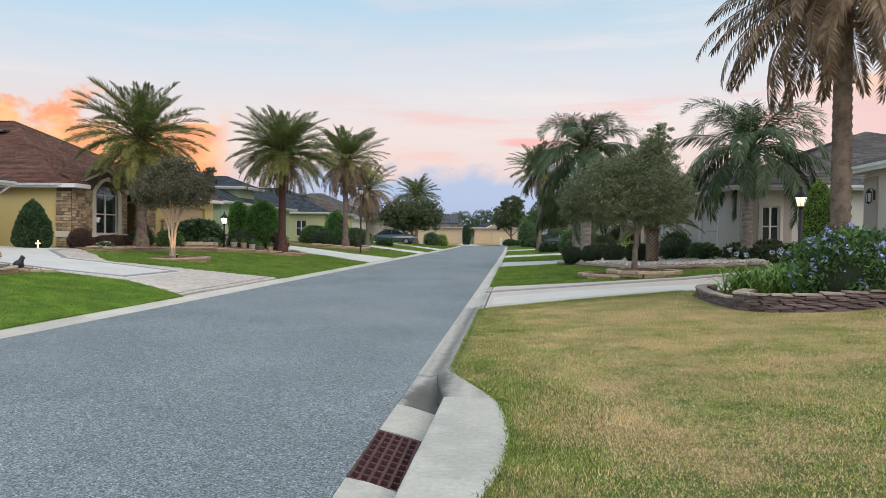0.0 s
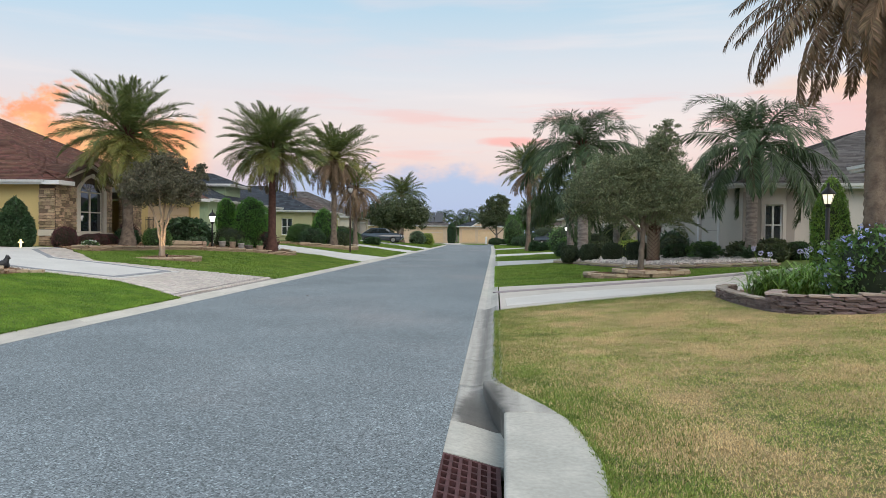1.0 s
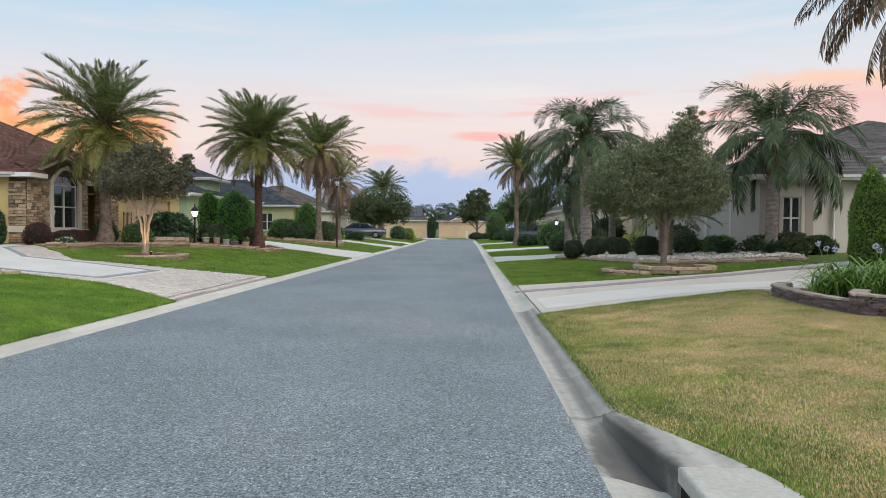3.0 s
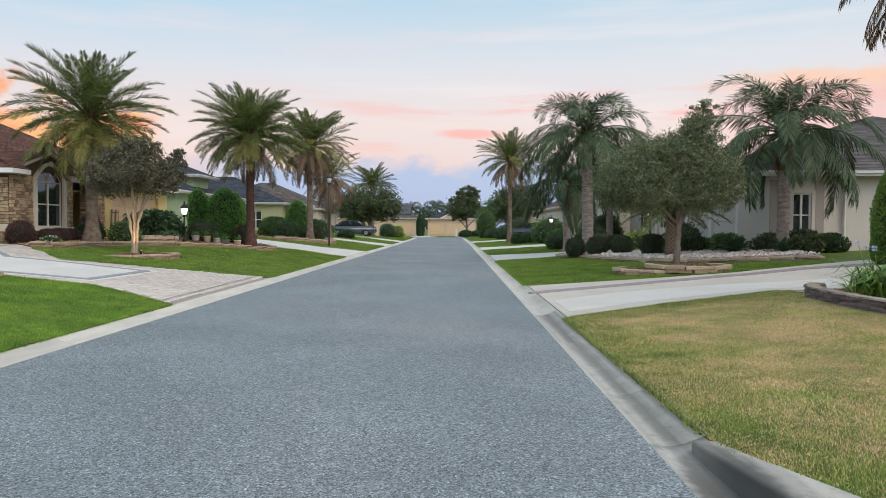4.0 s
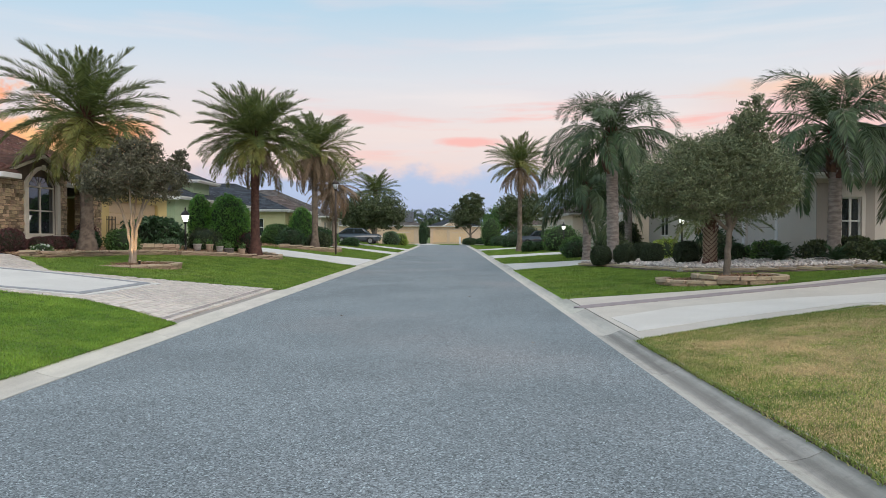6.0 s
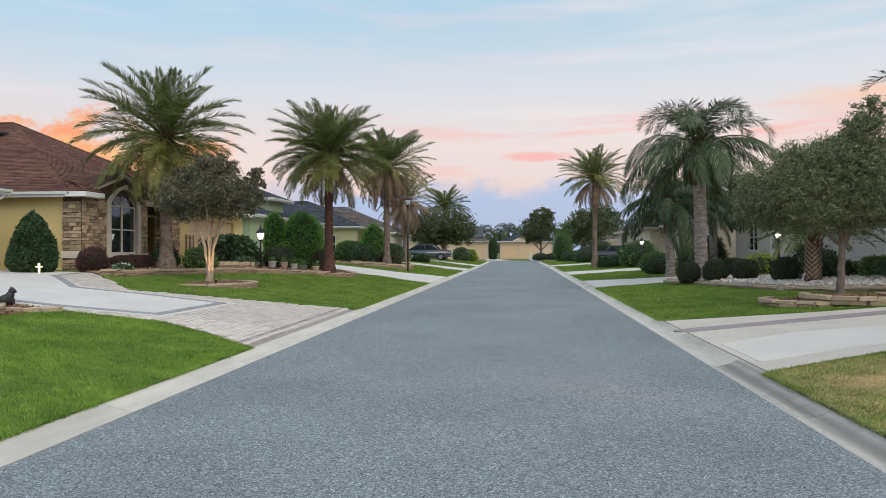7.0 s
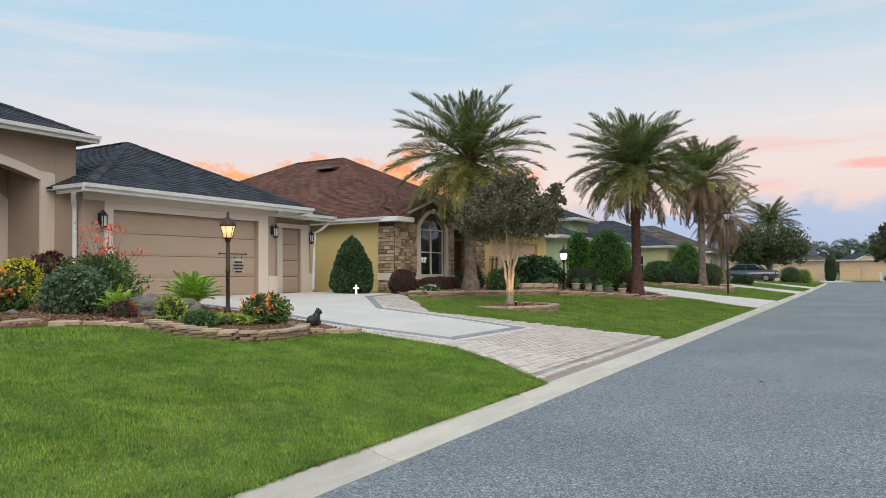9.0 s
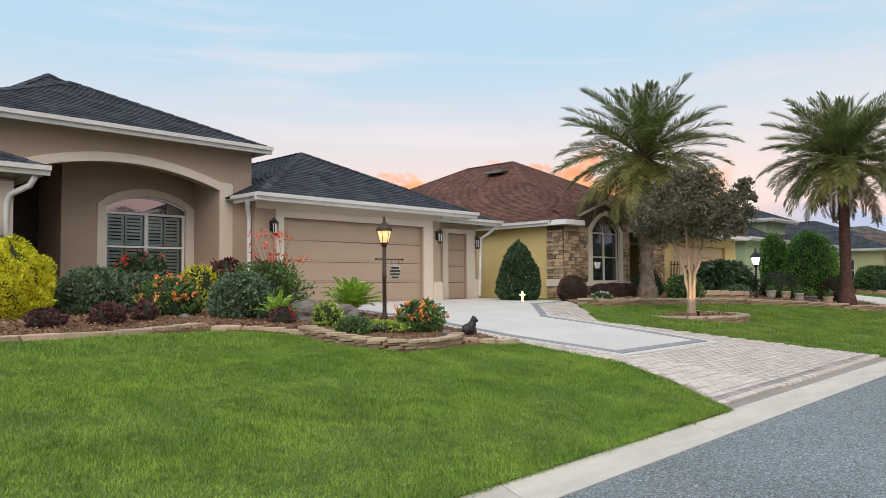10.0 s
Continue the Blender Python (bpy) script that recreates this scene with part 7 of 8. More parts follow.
shrub("croton_shrub", "dark green leafy shrub with red flowers", -15.6, 14.15, dome(.56, 1.2), 3400, .06, .026, LEAF_DARK, 6, flowers=(PETAL_RED, 34, .035, .4), lumpy=.2, fluff=.13)
shrub("croton_shrub", "dark red and green croton with red flowers", -15.3, 16.0, dome(.5, 1.1), 2900, .06, .026, LEAF_RED, 7, flowers=(PETAL_RED, 22, .03, .5), lumpy=.2, fluff=.13)
shrub("green_shrub", "small green shrub among flowers", -14.6, 14.5, dome(.45, .6), 2000, .05, .022, LEAF_GREEN, 8, lumpy=.2, fluff=.12)
shrub("lantana_shrub", "flowering shrub with orange blossom in mulch", -13.0, 13.65, dome(.52, .72), 2600, .045, .02, LEAF_GREEN, 9, flowers=(PETAL_ORANGE, 110, .026, .35), lumpy=.2, fluff=.12)
shrub("lantana_shrub", "flowering shrub with orange blossom beside the driveway", -9.05, 16.2, dome(.37, .52), 2800, .04, .018, LEAF_GREEN, 10, flowers=(PETAL_ORANGE, 80, .024, .4), lumpy=.2, fluff=.12)
shrub("golden_shrub", "small bright yellow shrub behind orange flowers", -14.6, 14.95, dome(.42, .95), 2000, .05, .018, LEAF_GOLD, 11, lumpy=.2, fluff=.13)
shrub("loropetalum_shrub", "low dark purple-red shrub in mulch", -11.7, 11.1, dome(.24, .30), 1200, .035, .016, LEAF_RED, 12, lumpy=.2, fluff=.12)
shrub("loropetalum_shrub", "low dark purple-red shrub in mulch", -11.8, 12.05, dome(.26, .34), 1300, .035, .016, LEAF_RED, 13, lumpy=.2, fluff=.12)
shrub("red_bedding_plant", "small red-leaved bedding plant in mulch", -12.1, 12.75, dome(.2, .34), 500, .05, .02, LEAF_RED, 14, lumpy=.25, fluff=.15)
shrub("rose_bush", "loose green rose bush", -13.7, 16.1, dome(.78, 1.05), 3800, .05, .02, LEAF_GREEN, 15, lumpy=.25, fluff=.16, core=.6)
shrub("creeping_juniper", "chartreuse creeping groundcover mat in mulch", -9.5, 15.6, dome(.6, .14), 1700, .05, .016, LEAF_LIME, 16, lumpy=.25, fluff=.12)
shrub("small_green_shrub", "small dark green shrub at the bed edge", -9.25, 14.9, dome(.28, .28), 900, .04, .016, LEAF_GREEN, 17, lumpy=.2, fluff=.1)
shrub("small_green_shrub", "small lime and green shrub at the bed", -10.1, 15.0, dome(.24, .42), 700, .05, .016, LEAF_LIME, 18, lumpy=.25, fluff=.15)
shrub("bedding_plant", "small red and green bedding plant", -10.75, 14.55, dome(.2, .3), 600, .035, .016, LEAF_RED, 181, flowers=(PETAL_RED, 10, .02, .3), lumpy=.25, fluff=.15)


def red_stems(x, y):
    """Thin stems with salmon-red new leaves above a rose bush."""
    z = gz(x, y)
    t = thing("red_leaf_shrub", "airy shrub with salmon-red new leaves on thin stems", "shrub", (x, y, z))
    r = np.random.default_rng(12)
    st, tips = [], []
    for k in range(26):
        a, q = r.uniform(0, 6.28), r.uniform(.1, .75)
        e = np.array([x + q * np.cos(a), y + q * np.sin(a), z + r.uniform(1.0, 1.75)])
        st.append(tube(np.array([[x + .1 * np.cos(a), y + .1 * np.sin(a), z], (e + [x, y, z]) / 2 + [0, 0, .15], e]), [.008, .006, .003], 4))
        tips.append(e + r.normal(0, .05, (9, 3)))
    v, f = merge(st)
    put("stems", np_mesh("stems", v, f, BARK_GREY), t, None, "", "stuff")
    v, f = leaves(np.concatenate(tips), .045, .02, r, .3)
    put("foliage", np_mesh("foliage", v, f, PETAL_SALMON), t, None, "", "stuff")


red_stems(-13.5, 16.15)


def sago(label, x, y, scale, seed, n=20, key="sago", spread=58):
    z = gz(x, y) + .03
    t = thing("sago_palm", label, "fern", (x, y, z))
    r = random.Random(seed)
    put("trunk", bm_mesh("trunk", lathe(bmesh.new(), [(.07 * scale, -.02), (.09 * scale, .06 * scale), (.03 * scale, .14 * scale)], 0, 0, 8), TRUNK_PALM), t, Matrix.Translation((x, y, z)))
    for k in range(n):
        q = k / n
        s = scale * r.uniform(.85, 1.1)
        M = Matrix.Translation((x, y, z + .1 * scale)) @ Matrix.Rotation(k * 2.39996, 4, "Z") @ Matrix.Rotation(radians(-(84 - spread * q + r.uniform(-6, 6))), 4, "Y") @ Matrix.Diagonal((s, s, s, 1))
        put("frond", FR[key, r.randrange(3)], t, M)


sago("bright green sago-like cycad beside the lamp post", -11.35, 16.55, .9, 1, 44)
sago("small bright green cycad in mulch", -10.95, 14.6, .6, 2, 18)
sago("dark green cycad below the grey house window", 11.2, 26.4, 1.0, 3, 24, "cycad", 60)
sago("dark green cycad below the grey house window", 12.0, 24.6, .8, 4, 24, "cycad", 60)


def rock(label, x, y, s, seed):
    b = bmesh.new()
    bmesh.ops.create_icosphere(b, subdivisions=3, radius=1)
    for v in b.verts:
        n = v.co.normalized()
        k = 1 + .28 * noise.noise(n * 1.7 + Vector((seed, 0, 0))) + .12 * noise.noise(n * 4 + Vector((0, seed, 0)))
        v.co = Vector((n.x * k * s[0], n.y * k * s[1], max(-.1, n.z * k * s[2])))
    ob = put("garden_rock", bm_mesh("garden_rock", b, STONE_GREY, False), None, Matrix.Translation((x, y, gz(x, y) + s[2] * .4)))
    tagged(ob, label, "rock")


rock("rough grey landscape boulder in mulch", -10.9, 15.15, (.28, .36, .27), 3)
rock("rough dark grey landscape boulder in mulch", -10.75, 15.85, (.24, .38, .22), 5)
rock("small pale rock in mulch", -8.45, 16.2, (.09, .1, .08), 8)
rock("small grey rock in mulch", -12.0, 13.4, (.1, .1, .08), 9)

# yellow house bed
shrub("cone_shrub", "tall dark green cone-shaped shrub against the yellow wall", -13.72, 24.85, [(.52, 0), (.66, .2), (.65, .6), (.50, 1.1), (.33, 1.45), (.14, 1.7), (.02, 1.8)], 9000, .05, .022, LEAF_DARK, 20, lumpy=.06, fluff=.05)
shrub("burgundy_shrub", "clipped dark burgundy ball shrub at the stone corner", -12.75, 26.3, dome(.46, .78), 3000, .03, .014, LEAF_RED, 21, lumpy=.05, group=S)
for k, (x, y, rd, hh) in enumerate([(-13.0, 28.4, .42, .5), (-13.05, 29.2, .42, .52), (-13.1, 30.0, .42, .5)]):
    shrub("burgundy_shrub", "low dark burgundy shrub below the arched window", x, y, dome(rd, hh), 1700, .03, .014, LEAF_RED, 22 + k, lumpy=.08, group=S)
shrub("green_shrub", "loose green shrub beside the palm trunk", -12.9, 31.2, dome(.55, .75), 2600, .05, .022, LEAF_DARK, 26, lumpy=.15, fluff=.1)
shrub("green_shrub", "loose green shrub beside the palm trunk", -11.2, 30.6, dome(.6, .85), 2600, .05, .022, LEAF_GREEN, 27, lumpy=.15, fluff=.1)
shrub("bougainvillea", "dark red flowering shrub at the entry", -13.2, 31.9, dome(.4, 1.1), 1500, .05, .02, LEAF_RED, 28, lumpy=.2, fluff=.15)
shrub("white_flower_plant", "low plant with small white flowers", -12.0, 26.7, dome(.32, .28), 900, .04, .016, LEAF_GREEN, 29, flowers=(PETAL_WHITE, 40, .02, .2), lumpy=.2, fluff=.12)
shrub("philodendron_shrub", "large dark spreading shrub before the garage", -11.9, 35.2, dome(1.25, 1.35, .4), 4200, .12, .045, LEAF_DARK, 30, lumpy=.16, fluff=.13, droop=.4)
shrub("low_green_shrub", "low blue-green shrub in the bed", -11.0, 34.4, dome(.55, .5), 1500, .06, .025, LEAF_BLUE, 31, lumpy=.15)
shrub("cypress_column", "clipped narrow bright green cypress shrub", -10.85, 37.9, [(.4, 0), (.5, .4), (.52, 1.6), (.42, 2.2), (.2, 2.5), (.02, 2.6)], 5200, .05, .016, LEAF_BRIGHT, 32, lumpy=.07, group="clipped cypress shrubs")
shrub("cypress_dome", "clipped broad bright green cypress shrub", -9.55, 38.2, [(.85, 0), (1.05, .5), (1.08, 1.2), (.9, 1.9), (.55, 2.45), (.02, 2.75)], 11000, .05, .016, LEAF_BRIGHT, 33, lumpy=.06, group="clipped cypress shrubs")
shrub("dark_shrub", "dark loose shrub under the cypress", -10.2, 36.6, dome(.75, 1.0), 2400, .06, .02, LEAF_OAK, 34, lumpy=.2, fluff=.14)
shrub("dark_shrub", "dark red-brown shrub behind the palm", -8.4, 37.6, dome(.5, 1.0), 1500, .06, .02, LEAF_RED, 35, lumpy=.2, fluff=.14)
shrub("cypress_dome", "clipped broad green cypress shrub beside a drive", -9.3, 54.2, [(.75, 0), (1.0, .5), (1.0, 1.2), (.8, 1.9), (.45, 2.5), (.02, 2.8)], 6000, .06, .02, LEAF_BRIGHT, 36, lumpy=.07, group="clipped cypress shrubs")
shrub("hedge_shrub", "low green hedge beside a drive", -10.6, 52.5, dome(1.1, 1.4), 4000, .07, .028, LEAF_GREEN, 37, lumpy=.1)
for k, (x, y, rd, hh, m) in enumerate([(-9.2, 50.2, .9, 1.2, LEAF_DARK), (-8.0, 53.4, .8, 1.1, LEAF_OAK), (-8.6, 56.6, 1.1, 1.3, LEAF_DARK), (-8.9, 62.0, 1.0, 1.2, LEAF_GREEN), (-10.4, 66, 1.2, 1.4, LEAF_OAK), (-7.4, 65.5, .8, .7, LEAF_DARK), (-9.5, 88, 1.3, 1.4, LEAF_DARK), (-6.2, 95, 1.1, 1.8, LEAF_BLUE), (-5.2, 98, 1.0, 1.6, LEAF_LIME), (-10, 97, 1.4, 1.5, LEAF_DARK)]):
    shrub("hedge_shrub", "rounded garden shrub along the street", x, y, dome(rd, hh), 2600, .08, .035, m, 40 + k, lumpy=.14, fluff=.1, group="shrubs along the street")
shrub("cone_shrub", "slim dark green cypress beside the end garage", -2.9, 119, [(.5, 0), (.68, .5), (.7, 2.2), (.5, 3.0), (.02, 3.5)], 3000, .09, .035, LEAF_DARK, 55)
shrub("round_tree_shrub", "tall rounded green shrub at the street end", 6.6, 96, [(.8, 0), (1.2, .8), (1.3, 2.2), (1.0, 3.1), (.4, 3.6), (.02, 3.7)], 5200, .09, .03, LEAF_GREEN, 56, lumpy=.1, fluff=.1)
# right-hand side
for k, (x, y, rd, hh) in enumerate([(6.97, 32.3, .42, .76), (7.77, 31.75, .45, .78), (8.67, 31.25, .45, .78), (9.35, 29.3, .48, .82), (9.2, 34.5, .45, .75)]):
    shrub("boxwood_ball", "clipped dark round boxwood ball in river rock", x, y, [(rd * .75, 0), (rd, hh * .3), (rd * .98, hh * .65), (rd * .7, hh * .92), (.02, hh)], 3200, .028, .013, LEAF_BALL, 60 + k, gz(x, y) + .12, lumpy=.03, fluff=.03, group="boxwood balls in the rock bed")
for k, (x, y, rd, hh, m, lab) in enumerate([(10.9, 29.0, .6, .7, LEAF_DARK, "dark green shrub in river rock"), (11.6, 27.9, .6, .75, LEAF_GREEN, "green leafy shrub in river rock"), (12.4, 26.2, .6, .7, LEAF_OAK, "dark leafy shrub below a window"), (13.4, 26.1, .6, .75, LEAF_OAK, "dark leafy shrub below a window"), (14.3, 26.1, .5, .6, LEAF_DARK, "dark leafy shrub below a window"), (12.9, 25.0, .5, .6, LEAF_OAK, "low dark shrub in river rock"), (11.3, 31.5, .7, 1.0, LEAF_OAK, "dark green shrub before the garage"), (9.8, 33.0, .7, .95, LEAF_LIME, "yellow-green spiky shrub in river rock"), (11.8, 33.6, .7, 1.2, LEAF_DARK, "dark green shrub before the garage"), (8.8, 36.4, .6, .9, LEAF_OAK, "dark green shrub beside a driveway"), (9.6, 42, 1.0, 1.3, LEAF_OAK, "dark green shrub near a palm"), (8.0, 43.2, .7, .9, LEAF_DARK, "dark green shrub near a palm")]):
    shrub("garden_shrub", lab, x, y, dome(rd, hh), 2200, .06, .026, m, 70 + k, lumpy=.2, fluff=.14, group="shrubs in the rock bed")
for k, (x, y, rd, hh, m) in enumerate([(7.2, 58.5, .6, .8, LEAF_DARK), (8.2, 60, .6, .7, LEAF_DARK), (9.4, 57, 1.4, 1.9, LEAF_GREEN), (9.8, 62, 1.0, 1.4, LEAF_RED), (8.6, 47.5, .8, 1.1, LEAF_GREEN), (10.4, 66, 1.4, 1.6, LEAF_DARK), (8, 80, 1.3, 1.5, LEAF_DARK), (10, 86, 1.8, 2.2, LEAF_OAK), (7.2, 90, 1.1, 1.2, LEAF_DARK), (4.4, 112.6, 1.2, 1.0, LEAF_DARK), (6.4, 113, 1.2, 1.0, LEAF_DARK), (11.4, 46.6, 1.0, 1.8, LEAF_OAK)]):
    shrub("hedge_shrub", "rounded garden shrub along the street", x, y, dome(rd, hh), 2400, .08, .035, m, 90 + k, lumpy=.14, fluff=.1, group="shrubs along the street")
shrub("cone_shrub", "tall bright green cone-shaped shrub at the garage corner", 12.47, 19.8, [(.42, 0), (.50, .4), (.49, 1.1), (.37, 1.8), (.19, 2.3), (.02, 2.5)], 11000, .036, .014, LEAF_CONE, 110, lumpy=.07)
shrub("plumbago_bush", "sprawling plumbago bush covered in pale blue flowers", 9.85, 12.15, dome(.9, 1.25, .35), 9000, .05, .018, LEAF_GREEN, 111, flowers=(PETAL_BLUE, 150, .030, .12), lumpy=.22, fluff=.13)
shrub("plumbago_bush", "sprawling plumbago bush covered in pale blue flowers", 11.2, 12.2, dome(1.0, 1.25, .35), 8000, .05, .018, LEAF_GREEN, 112, flowers=(PETAL_BLUE, 110, .030, .12), lumpy=.22, fluff=.13)


def lily(label, x, y, seed, n=240, tall=.72, stalks=3):
    """Strap leaves arching from a clump, with round lilac flower heads on stalks."""
    z = gz(x, y) + .03
    t = thing("agapanthus", label, "plant", (x, y, z), "agapanthus in the planter")
    r = np.random.default_rng(seed)
    vs, fs, o = [], [], 0
    for k in range(n):
        a, l = r.uniform(0, 6.28), tall * r.uniform(.7, 1.2)
        b = np.array([x + r.normal(0, .22), y + r.normal(0, .22), z])
        d, s = np.array([math.cos(a), math.sin(a), 0]), np.array([-math.sin(a), math.cos(a), 0])
        rise, out = r.uniform(.35, .85) * l, r.uniform(.45, 1.05) * l
        pts = [b, b + d * out * .25 + [0, 0, rise * .65], b + d * out * .65 + [0, 0, rise * .9], b + d * out * 1.1 + [0, 0, rise * .62]]
        w = [.014, .017, .014, .002]
        for p, ww in zip(pts, w):
            vs += [p - s * ww, p + s * ww]
        fs += [(o + 2 * i, o + 2 * i + 1, o + 2 * i + 3, o + 2 * i + 2) for i in range(3)]
        o += 8
    put("strap_leaves", np_mesh("strap_leaves", np.array(vs), np.array(fs), LEAF_LILY), t, None, "", "stuff")
    for k in range(stalks):
        a, q = r.uniform(0, 6.28), r.uniform(.05, .4)
        e = np.array([x + q * math.cos(a), y + q * math.sin(a), z + r.uniform(.75, 1.0)])
        v, f = tube(np.array([[x + q * .3 * math.cos(a), y + q * .3 * math.sin(a), z], e]), [.006, .005], 5)
        st = put("stalk", np_mesh("stalk", v, f, LEAF_LILY), t)
        v, f = leaves(e + unit(r.normal(size=(40, 3))) * .045, .018, .008, r, .1)
        put("flower_head", np_mesh("flower_head", v, f, PETAL_LILAC), st, None, "lilac blue flower head", "stuff")


lily("strap-leaved agapanthus clump with lilac flower heads", 8.9, 14.3, 1)
lily("strap-leaved agapanthus clump with lilac flower heads", 9.2, 13.65, 2)
lily("strap-leaved agapanthus clump with lilac flower heads", 9.6, 14.2, 3)
lily("strap-leaved agapanthus clump with lilac flower heads", 9.95, 13.3, 4, 150)

# ---- lamps, figure, cars ----
def lantern(t, x, y, z, s, metal, glass, bulb=None):
    """The head of a post lamp: collar, tapered glass, ribbed cage, domed roof, finial."""
    b = bmesh.new()
    lathe(b, [(.03 * s, z - .05 * s), (.06 * s, z - .03 * s), (.05 * s, z), (.085 * s, z + .02 * s), (.085 * s, z + .035 * s)], x, y, 12)
    head = put("lantern", bm_mesh("lantern", b, metal, True), t)
    put("glass", bm_mesh("glass", lathe(bmesh.new(), [(.075 * s, z + .036 * s), (.13 * s, z + .25 * s)], x, y, 12), glass, True), head, None, "glowing lamp glass")
    for k in range(6):
        a = k * math.pi / 3
        c, d = math.cos(a), math.sin(a)
        v, f = tube([(x + .082 * s * c, y + .082 * s * d, z + .03 * s), (x + .138 * s * c, y + .138 * s * d, z + .255 * s)], [.007 * s, .007 * s], 4)
        put("rib", np_mesh("rib", v, f, metal), head)
    put("cap", bm_mesh("cap", lathe(bmesh.new(), [(.155 * s, z + .25 * s), (.155 * s, z + .275 * s), (.125 * s, z + .33 * s), (.06 * s, z + .40 * s), (.03 * s, z + .42 * s), (.022 * s, z + .46 * s), (.03 * s, z + .49 * s), (.003 * s, z + .54 * s)], x, y, 12), metal, True), head)
    if bulb:
        put("bulb", bm_mesh("bulb", lathe(bmesh.new(), [(.02 * s, z + .07 * s), (.045 * s, z + .12 * s), (.04 * s, z + .17 * s), (.01 * s, z + .20 * s)], x, y, 10), bulb, True), head)
    return head


def lamp_post(label, x, y, z, top, metal, glass, s=1.0, bulb=None, name="lamp_post", rad=.04):
    t = thing(name, label, "lamp", (x, y, z))
    h = top - z - .54 * s
    b = lathe(bmesh.new(), [(rad * 1.8, -.02), (rad * 1.8, .06), (rad * 1.1, .12), (rad, .2), (rad, h * .55), (rad * 1.25, h * .56), (rad * 1.25, h * .58), (rad, h * .6), (rad * .95, h - .05)], x, y, 12)
    for v in b.verts:
        v.co.z += z
    put("post", bm_mesh("post", b, metal, True), t)
    lantern(t, x, y, z + h, s, metal, glass, bulb)
    return t


lm = lamp_post("bronze lamp post with a lit warm lantern and hanging sign", -10.22, 16.4, .83, 2.78, METAL_BRONZE, LAMP_WARM, 1.0, BULB_WARM, rad=.038)
v, f = tube([(-10.22, 16.2, 1.97), (-10.22, 16.86, 1.97)], [.011, .011], 6)
br = put("bracket", np_mesh("bracket", v, f, METAL_BRONZE), lm)
for yy in (16.2, 16.86):
    b = bmesh.new()
    bmesh.ops.create_icosphere(b, subdivisions=2, radius=.022)
    put("ball_end", bm_mesh("ball_end", b, METAL_BRONZE, True), br, Matrix.Translation((-10.22, yy, 1.97)))
b = prism(bmesh.new(), [(16.52, 1.64), (16.55, 1.60), (16.77, 1.60), (16.80, 1.64), (16.80, 1.80), (16.77, 1.86), (16.66, 1.89), (16.55, 1.86), (16.52, 1.80)], -10.235, -10.215, "x")
sg = put("hanging_sign", bm_mesh("hanging_sign", b, SIGN_PALE), lm, None, "small pale hanging sign with dark bars")
for zz, w in ((1.81, .10), (1.75, .13), (1.69, .12), (1.63, .09)):
    put("bar", bm_mesh("bar", box(bmesh.new(), -10.214, -10.21, 16.66 - w, 16.66 + w, zz - .017, zz + .017), METAL_BRONZE), sg)
for yy in (16.57, 16.75):
    v, f = tube([(-10.22, yy, 1.96), (-10.22, yy, 1.87)], [.005, .005], 4)
    put("chain", np_mesh("chain", v, f, METAL_BRONZE), sg)
lamp_post("black lamp post with a bright white lantern in a mulch bed", -10.45, 35.0, .85, 2.72, METAL_BLACK, LAMP_GLOW, 1.25)
lamp_post("black lamp post with a lit lantern in the planter", 9.75, 14.05, .45, 2.60, METAL_BLACK, LAMP_SOFT, .82)
lamp_post("black lamp post with a lit lantern in river rock", 9.74, 31.05, .5, 2.45, METAL_BLACK, LAMP_WHITE, 1.0)
lamp_post("black lamp post with a lit lantern far along the street", 9.3, 55.5, .42, 2.5, METAL_BLACK, LAMP_WHITE, 1.1)
lamp_post("tall slim dark street lamp on the lawn", -5.64, 46.0, .22, 4.9, METAL_BRONZE, LAMP_CLEAR, 1.35, name="street_lamp", rad=.055)
# flush pair of lit porch lamps far off
for x, y, z in ((-12.6, 69.2, 2.6),):
    lt = thing("porch_lamp", "small lit porch lamp on the olive house", "lamp", (x, y, z))
    put("glass", bm_mesh("glass", lathe(bmesh.new(), [(.09, z - .15), (.12, z + .12), (.02, z + .2)], x, y, 8), LAMP_WARM), lt)


def lit_cross(x, y):
    z = gz(x, y) + .02
    b = box(bmesh.new(), x - .02, x + .02, y - .025, y + .025, z, z + .28, .004)
    box(b, x - .019, x + .019, y - .085, y + .085, z + .165, z + .2, .004)
    bmesh.ops.rotate(b, verts=b.verts[:], cent=(x, y, z), matrix=Matrix.Rotation(radians(-42), 3, "Z"))
    tagged(put("garden_cross", bm_mesh("garden_cross", b, CROSS)), "small glowing solar garden cross beside the driveway", "garden light")


lit_cross(-13.0, 24.1)
# small lit spot on the tree and bed
sp = thing("garden_spotlight", "small black garden uplight below a tree", "lamp", (-7.92, 24.5, .66))
put("housing", bm_mesh("housing", lathe(bmesh.new(), [(.03, .64), (.035, .74), (.05, .78)], -7.92, 24.5, 10), METAL_BLACK, True), sp)
put("lens", bm_mesh("lens", lathe(bmesh.new(), [(.04, .781), (.042, .786)], -7.92, 24.5, 10), LAMP_WARM), sp)
ud = bpy.data.lights.new("uplight", "SPOT")
ud.energy, ud.color, ud.spot_size, ud.shadow_soft_size = 60, (1, .68, .34), radians(50), .04
uo = new("uplight", ud)
uo.matrix_world = look((-7.89, 24.45, .80), (-8.37, 25.1, 1.5))


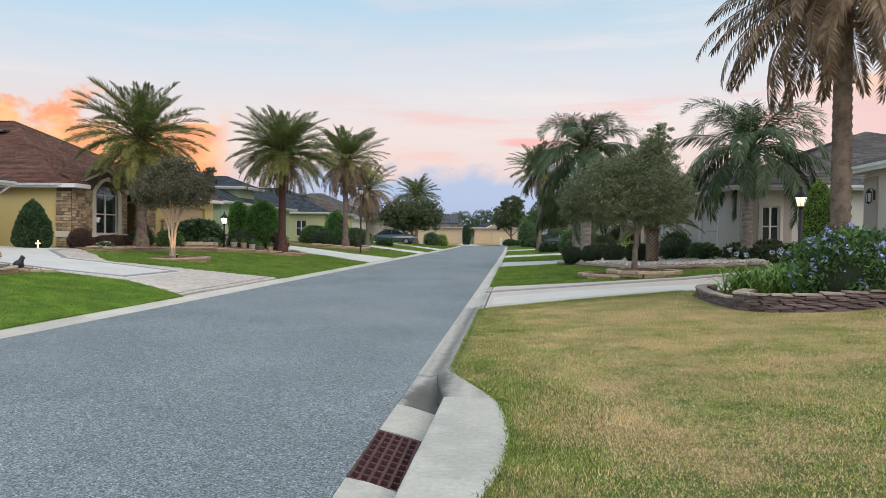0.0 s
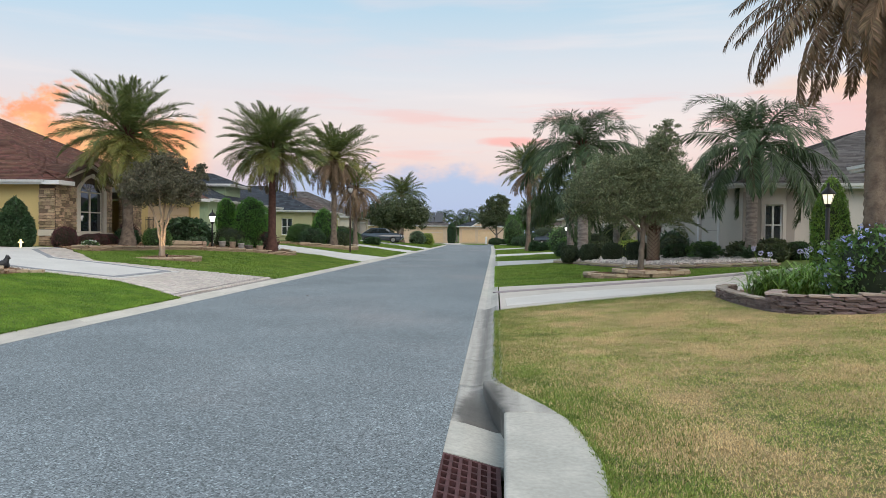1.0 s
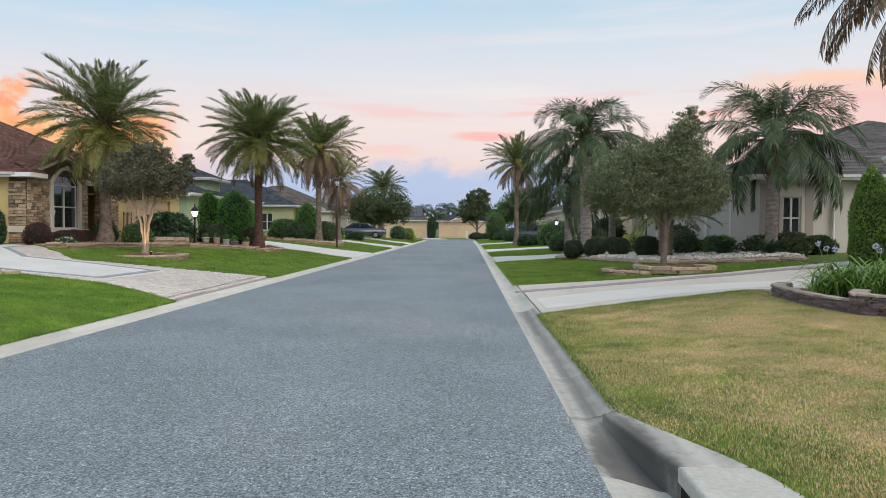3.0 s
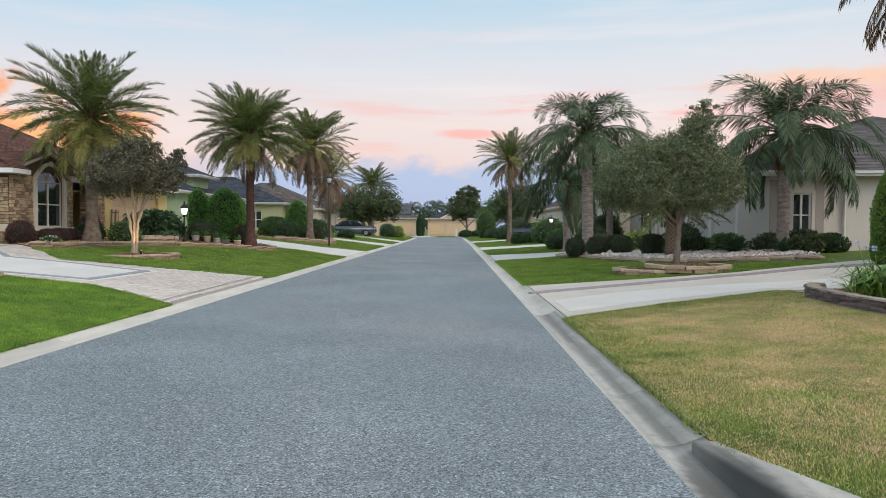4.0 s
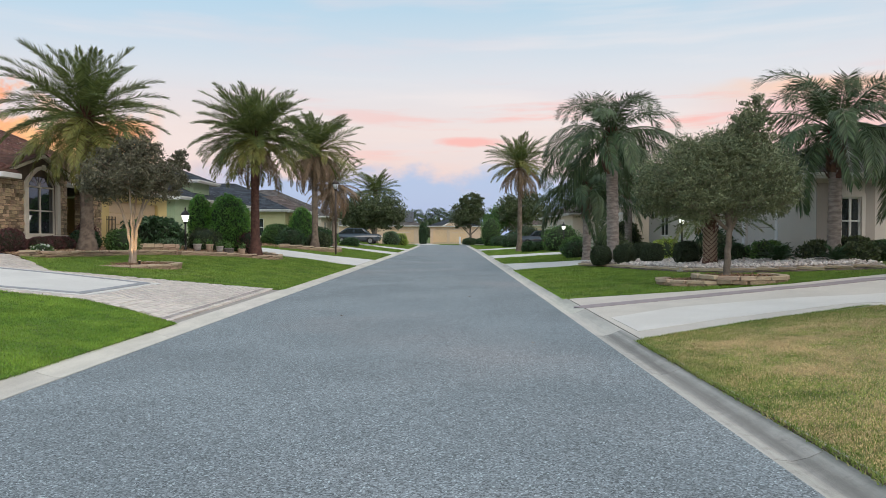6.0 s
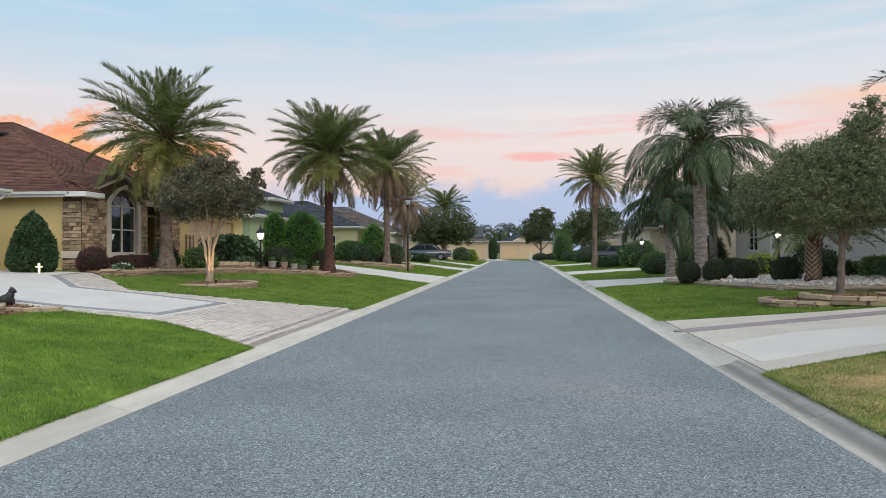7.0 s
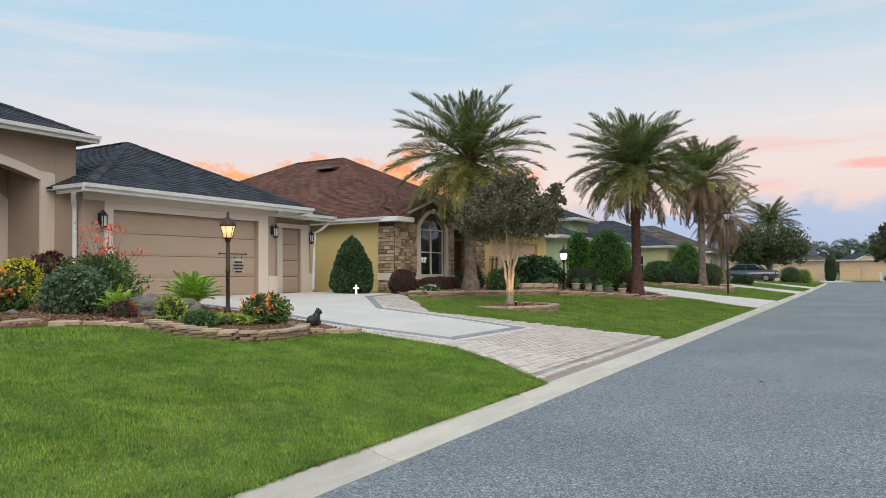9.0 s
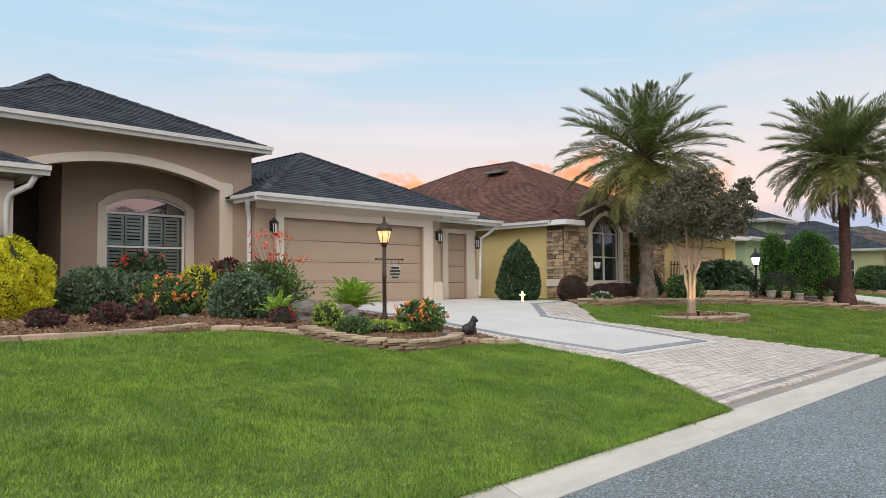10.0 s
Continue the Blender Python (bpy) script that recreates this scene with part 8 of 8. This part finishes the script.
def cat(x, y):
    """A sitting cat figure, one plain moulded shape."""
    z = gz(x, y) + .02
    b = bmesh.new()

    def blob(c, s, rot=0):
        m = Matrix.Translation(c) @ Matrix.Rotation(rot, 4, "X") @ Matrix.Diagonal((*s, 1))
        bmesh.ops.create_icosphere(b, subdivisions=3, radius=1, matrix=m)
    blob((0, -.02, .10), (.085, .12, .105))
    blob((0, .045, .16), (.07, .075, .11), -.5)
    blob((0, .095, .255), (.058, .062, .055))
    blob((.03, .085, .305), (.016, .012, .028))
    blob((-.03, .085, .305), (.016, .012, .028))
    blob((0, .15, .24), (.028, .025, .022))
    blob((.04, .09, .07), (.025, .03, .075))
    blob((-.04, .09, .07), (.025, .03, .075))
    blob((.05, -.14, .03), (.02, .09, .02), .2)
    ob = put("cat_statue", bm_mesh("cat_statue", b, CAT_BLACK, True), None, Matrix.Translation((x, y, z)) @ Matrix.Rotation(radians(-20), 4, "Z"))
    tagged(ob, "small black sitting cat statue at the edge of the mulch bed", "statue")


cat(-8.3, 16.6)


def car(label, x, y, z, heading, paint):
    """A parked car: body, glasshouse, windows, wheels."""
    t = thing("car", label, "car", (x, y, z))
    M = Matrix.Translation((x, y, z)) @ Matrix.Rotation(radians(heading), 4, "Z")
    side = [(-2.2, .35), (-2.25, .75), (-2.1, .95), (-1.1, 1.02), (1.9, 1.0), (2.2, .85), (2.25, .4), (1.9, .25), (-1.9, .25)]
    b = prism(bmesh.new(), side, -.88, .88, "y")
    bmesh.ops.recalc_face_normals(b, faces=b.faces[:])
    bmesh.ops.bevel(b, geom=b.edges[:], offset=.08, segments=2, affect="EDGES")
    put("body", bm_mesh("body", b, paint, True), t, M)
    b = prism(bmesh.new(), [(-1.25, .98), (-.55, 1.52), (1.0, 1.56), (1.9, 1.0)], -.74, .74, "y")
    bmesh.ops.recalc_face_normals(b, faces=b.faces[:])
    bmesh.ops.bevel(b, geom=b.edges[:], offset=.06, segments=2, affect="EDGES")
    put("cabin", bm_mesh("cabin", b, paint, True), t, M)
    for s in (-1, 1):
        for q in ([(-1.0, 1.05), (-.5, 1.45), (.2, 1.48), (.2, 1.05)], [(.28, 1.05), (.28, 1.48), (.95, 1.48), (1.5, 1.05)]):
            put("side_window", bm_mesh("side_window", prism(bmesh.new(), q, *sorted((s * .74, s * .752)), "y"), GLASS_DARK), t, M)
    for s in (-1, 1):
        for wx in (-1.4, 1.4):
            b = bmesh.new()
            bmesh.ops.create_cone(b, cap_ends=True, segments=20, radius1=.33, radius2=.33, depth=.22, matrix=Matrix.Translation((wx, s * .82, .33)) @ Matrix.Rotation(radians(90), 4, "X"))
            wh = put("tyre", bm_mesh("tyre", b, TYRE), t, M)
            b = bmesh.new()
            bmesh.ops.create_cone(b, cap_ends=True, segments=16, radius1=.21, radius2=.19, depth=.03, matrix=Matrix.Translation((wx, s * .94, .33)) @ Matrix.Rotation(radians(90 * s), 4, "X"))
            put("rim", bm_mesh("rim", b, RIM), wh, M)
    for s in (-1, 1):
        put("headlight", bm_mesh("headlight", box(bmesh.new(), -2.25, -2.2, s * .65 - .16, s * .65 + .16, .66, .8), LAMP_CLEAR), t, M)


car("blue-grey car parked on a driveway", -7.9, 74.6, gz(-7.9, 74.6) + .02, 176, CAR_BLUE)
car("black car parked on a driveway", 10.2, 74.2, gz(10.2, 74.2) + .02, -4, CAR_DARK)
# pots along the bed edge
for k, (x, y, rr, hh, m, lab) in enumerate([(-9.9, 34.9, .17, .26, SIGN_PALE, "pale round garden pot on mulch"), (-9.3, 34.7, .15, .3, CAPSTONE, "tan clay garden pot on mulch"), (-8.9, 34.8, .15, .26, SIGN_PALE, "pale garden pot on mulch"), (-8.35, 34.3, .2, .24, STONE_GREY, "grey garden pot with a small plant"), (-7.9, 34.6, .16, .26, CAPSTONE, "tan clay garden pot on mulch")]):
    z = gz(x, y) + .03
    p = thing("garden_pot", lab, "pot", (x, y, z), "pots in the mulch bed")
    b = lathe(bmesh.new(), [(rr * .65, 0), (rr * .95, hh * .6), (rr, hh), (rr * 1.1, hh + .01), (rr * 1.1, hh + .05), (rr * .9, hh + .05), (rr * .85, hh)], 0, 0, 16)
    put("pot_body", bm_mesh("pot_body", b, m, True), p, Matrix.Translation((x, y, z)))
    r = np.random.default_rng(k)
    v, f = leaves(np.array([x, y, z + hh + .12]) + r.normal(0, .08, (120, 3)), .05, .02, r, .4)
    put("plant", np_mesh("plant", v, f, LEAF_GREEN), p, None, "", "stuff")
# end-of-street marker post
mp = thing("marker_post", "short white marker post at the street end", "post", (2.9, 112.6, .1))
put("post_body", bm_mesh("post_body", lathe(bmesh.new(), [(.14, .1), (.14, 1.0), (.18, 1.02), (.18, 1.2), (.05, 1.3)], 2.9, 112.6, 12), WHITE), mp)
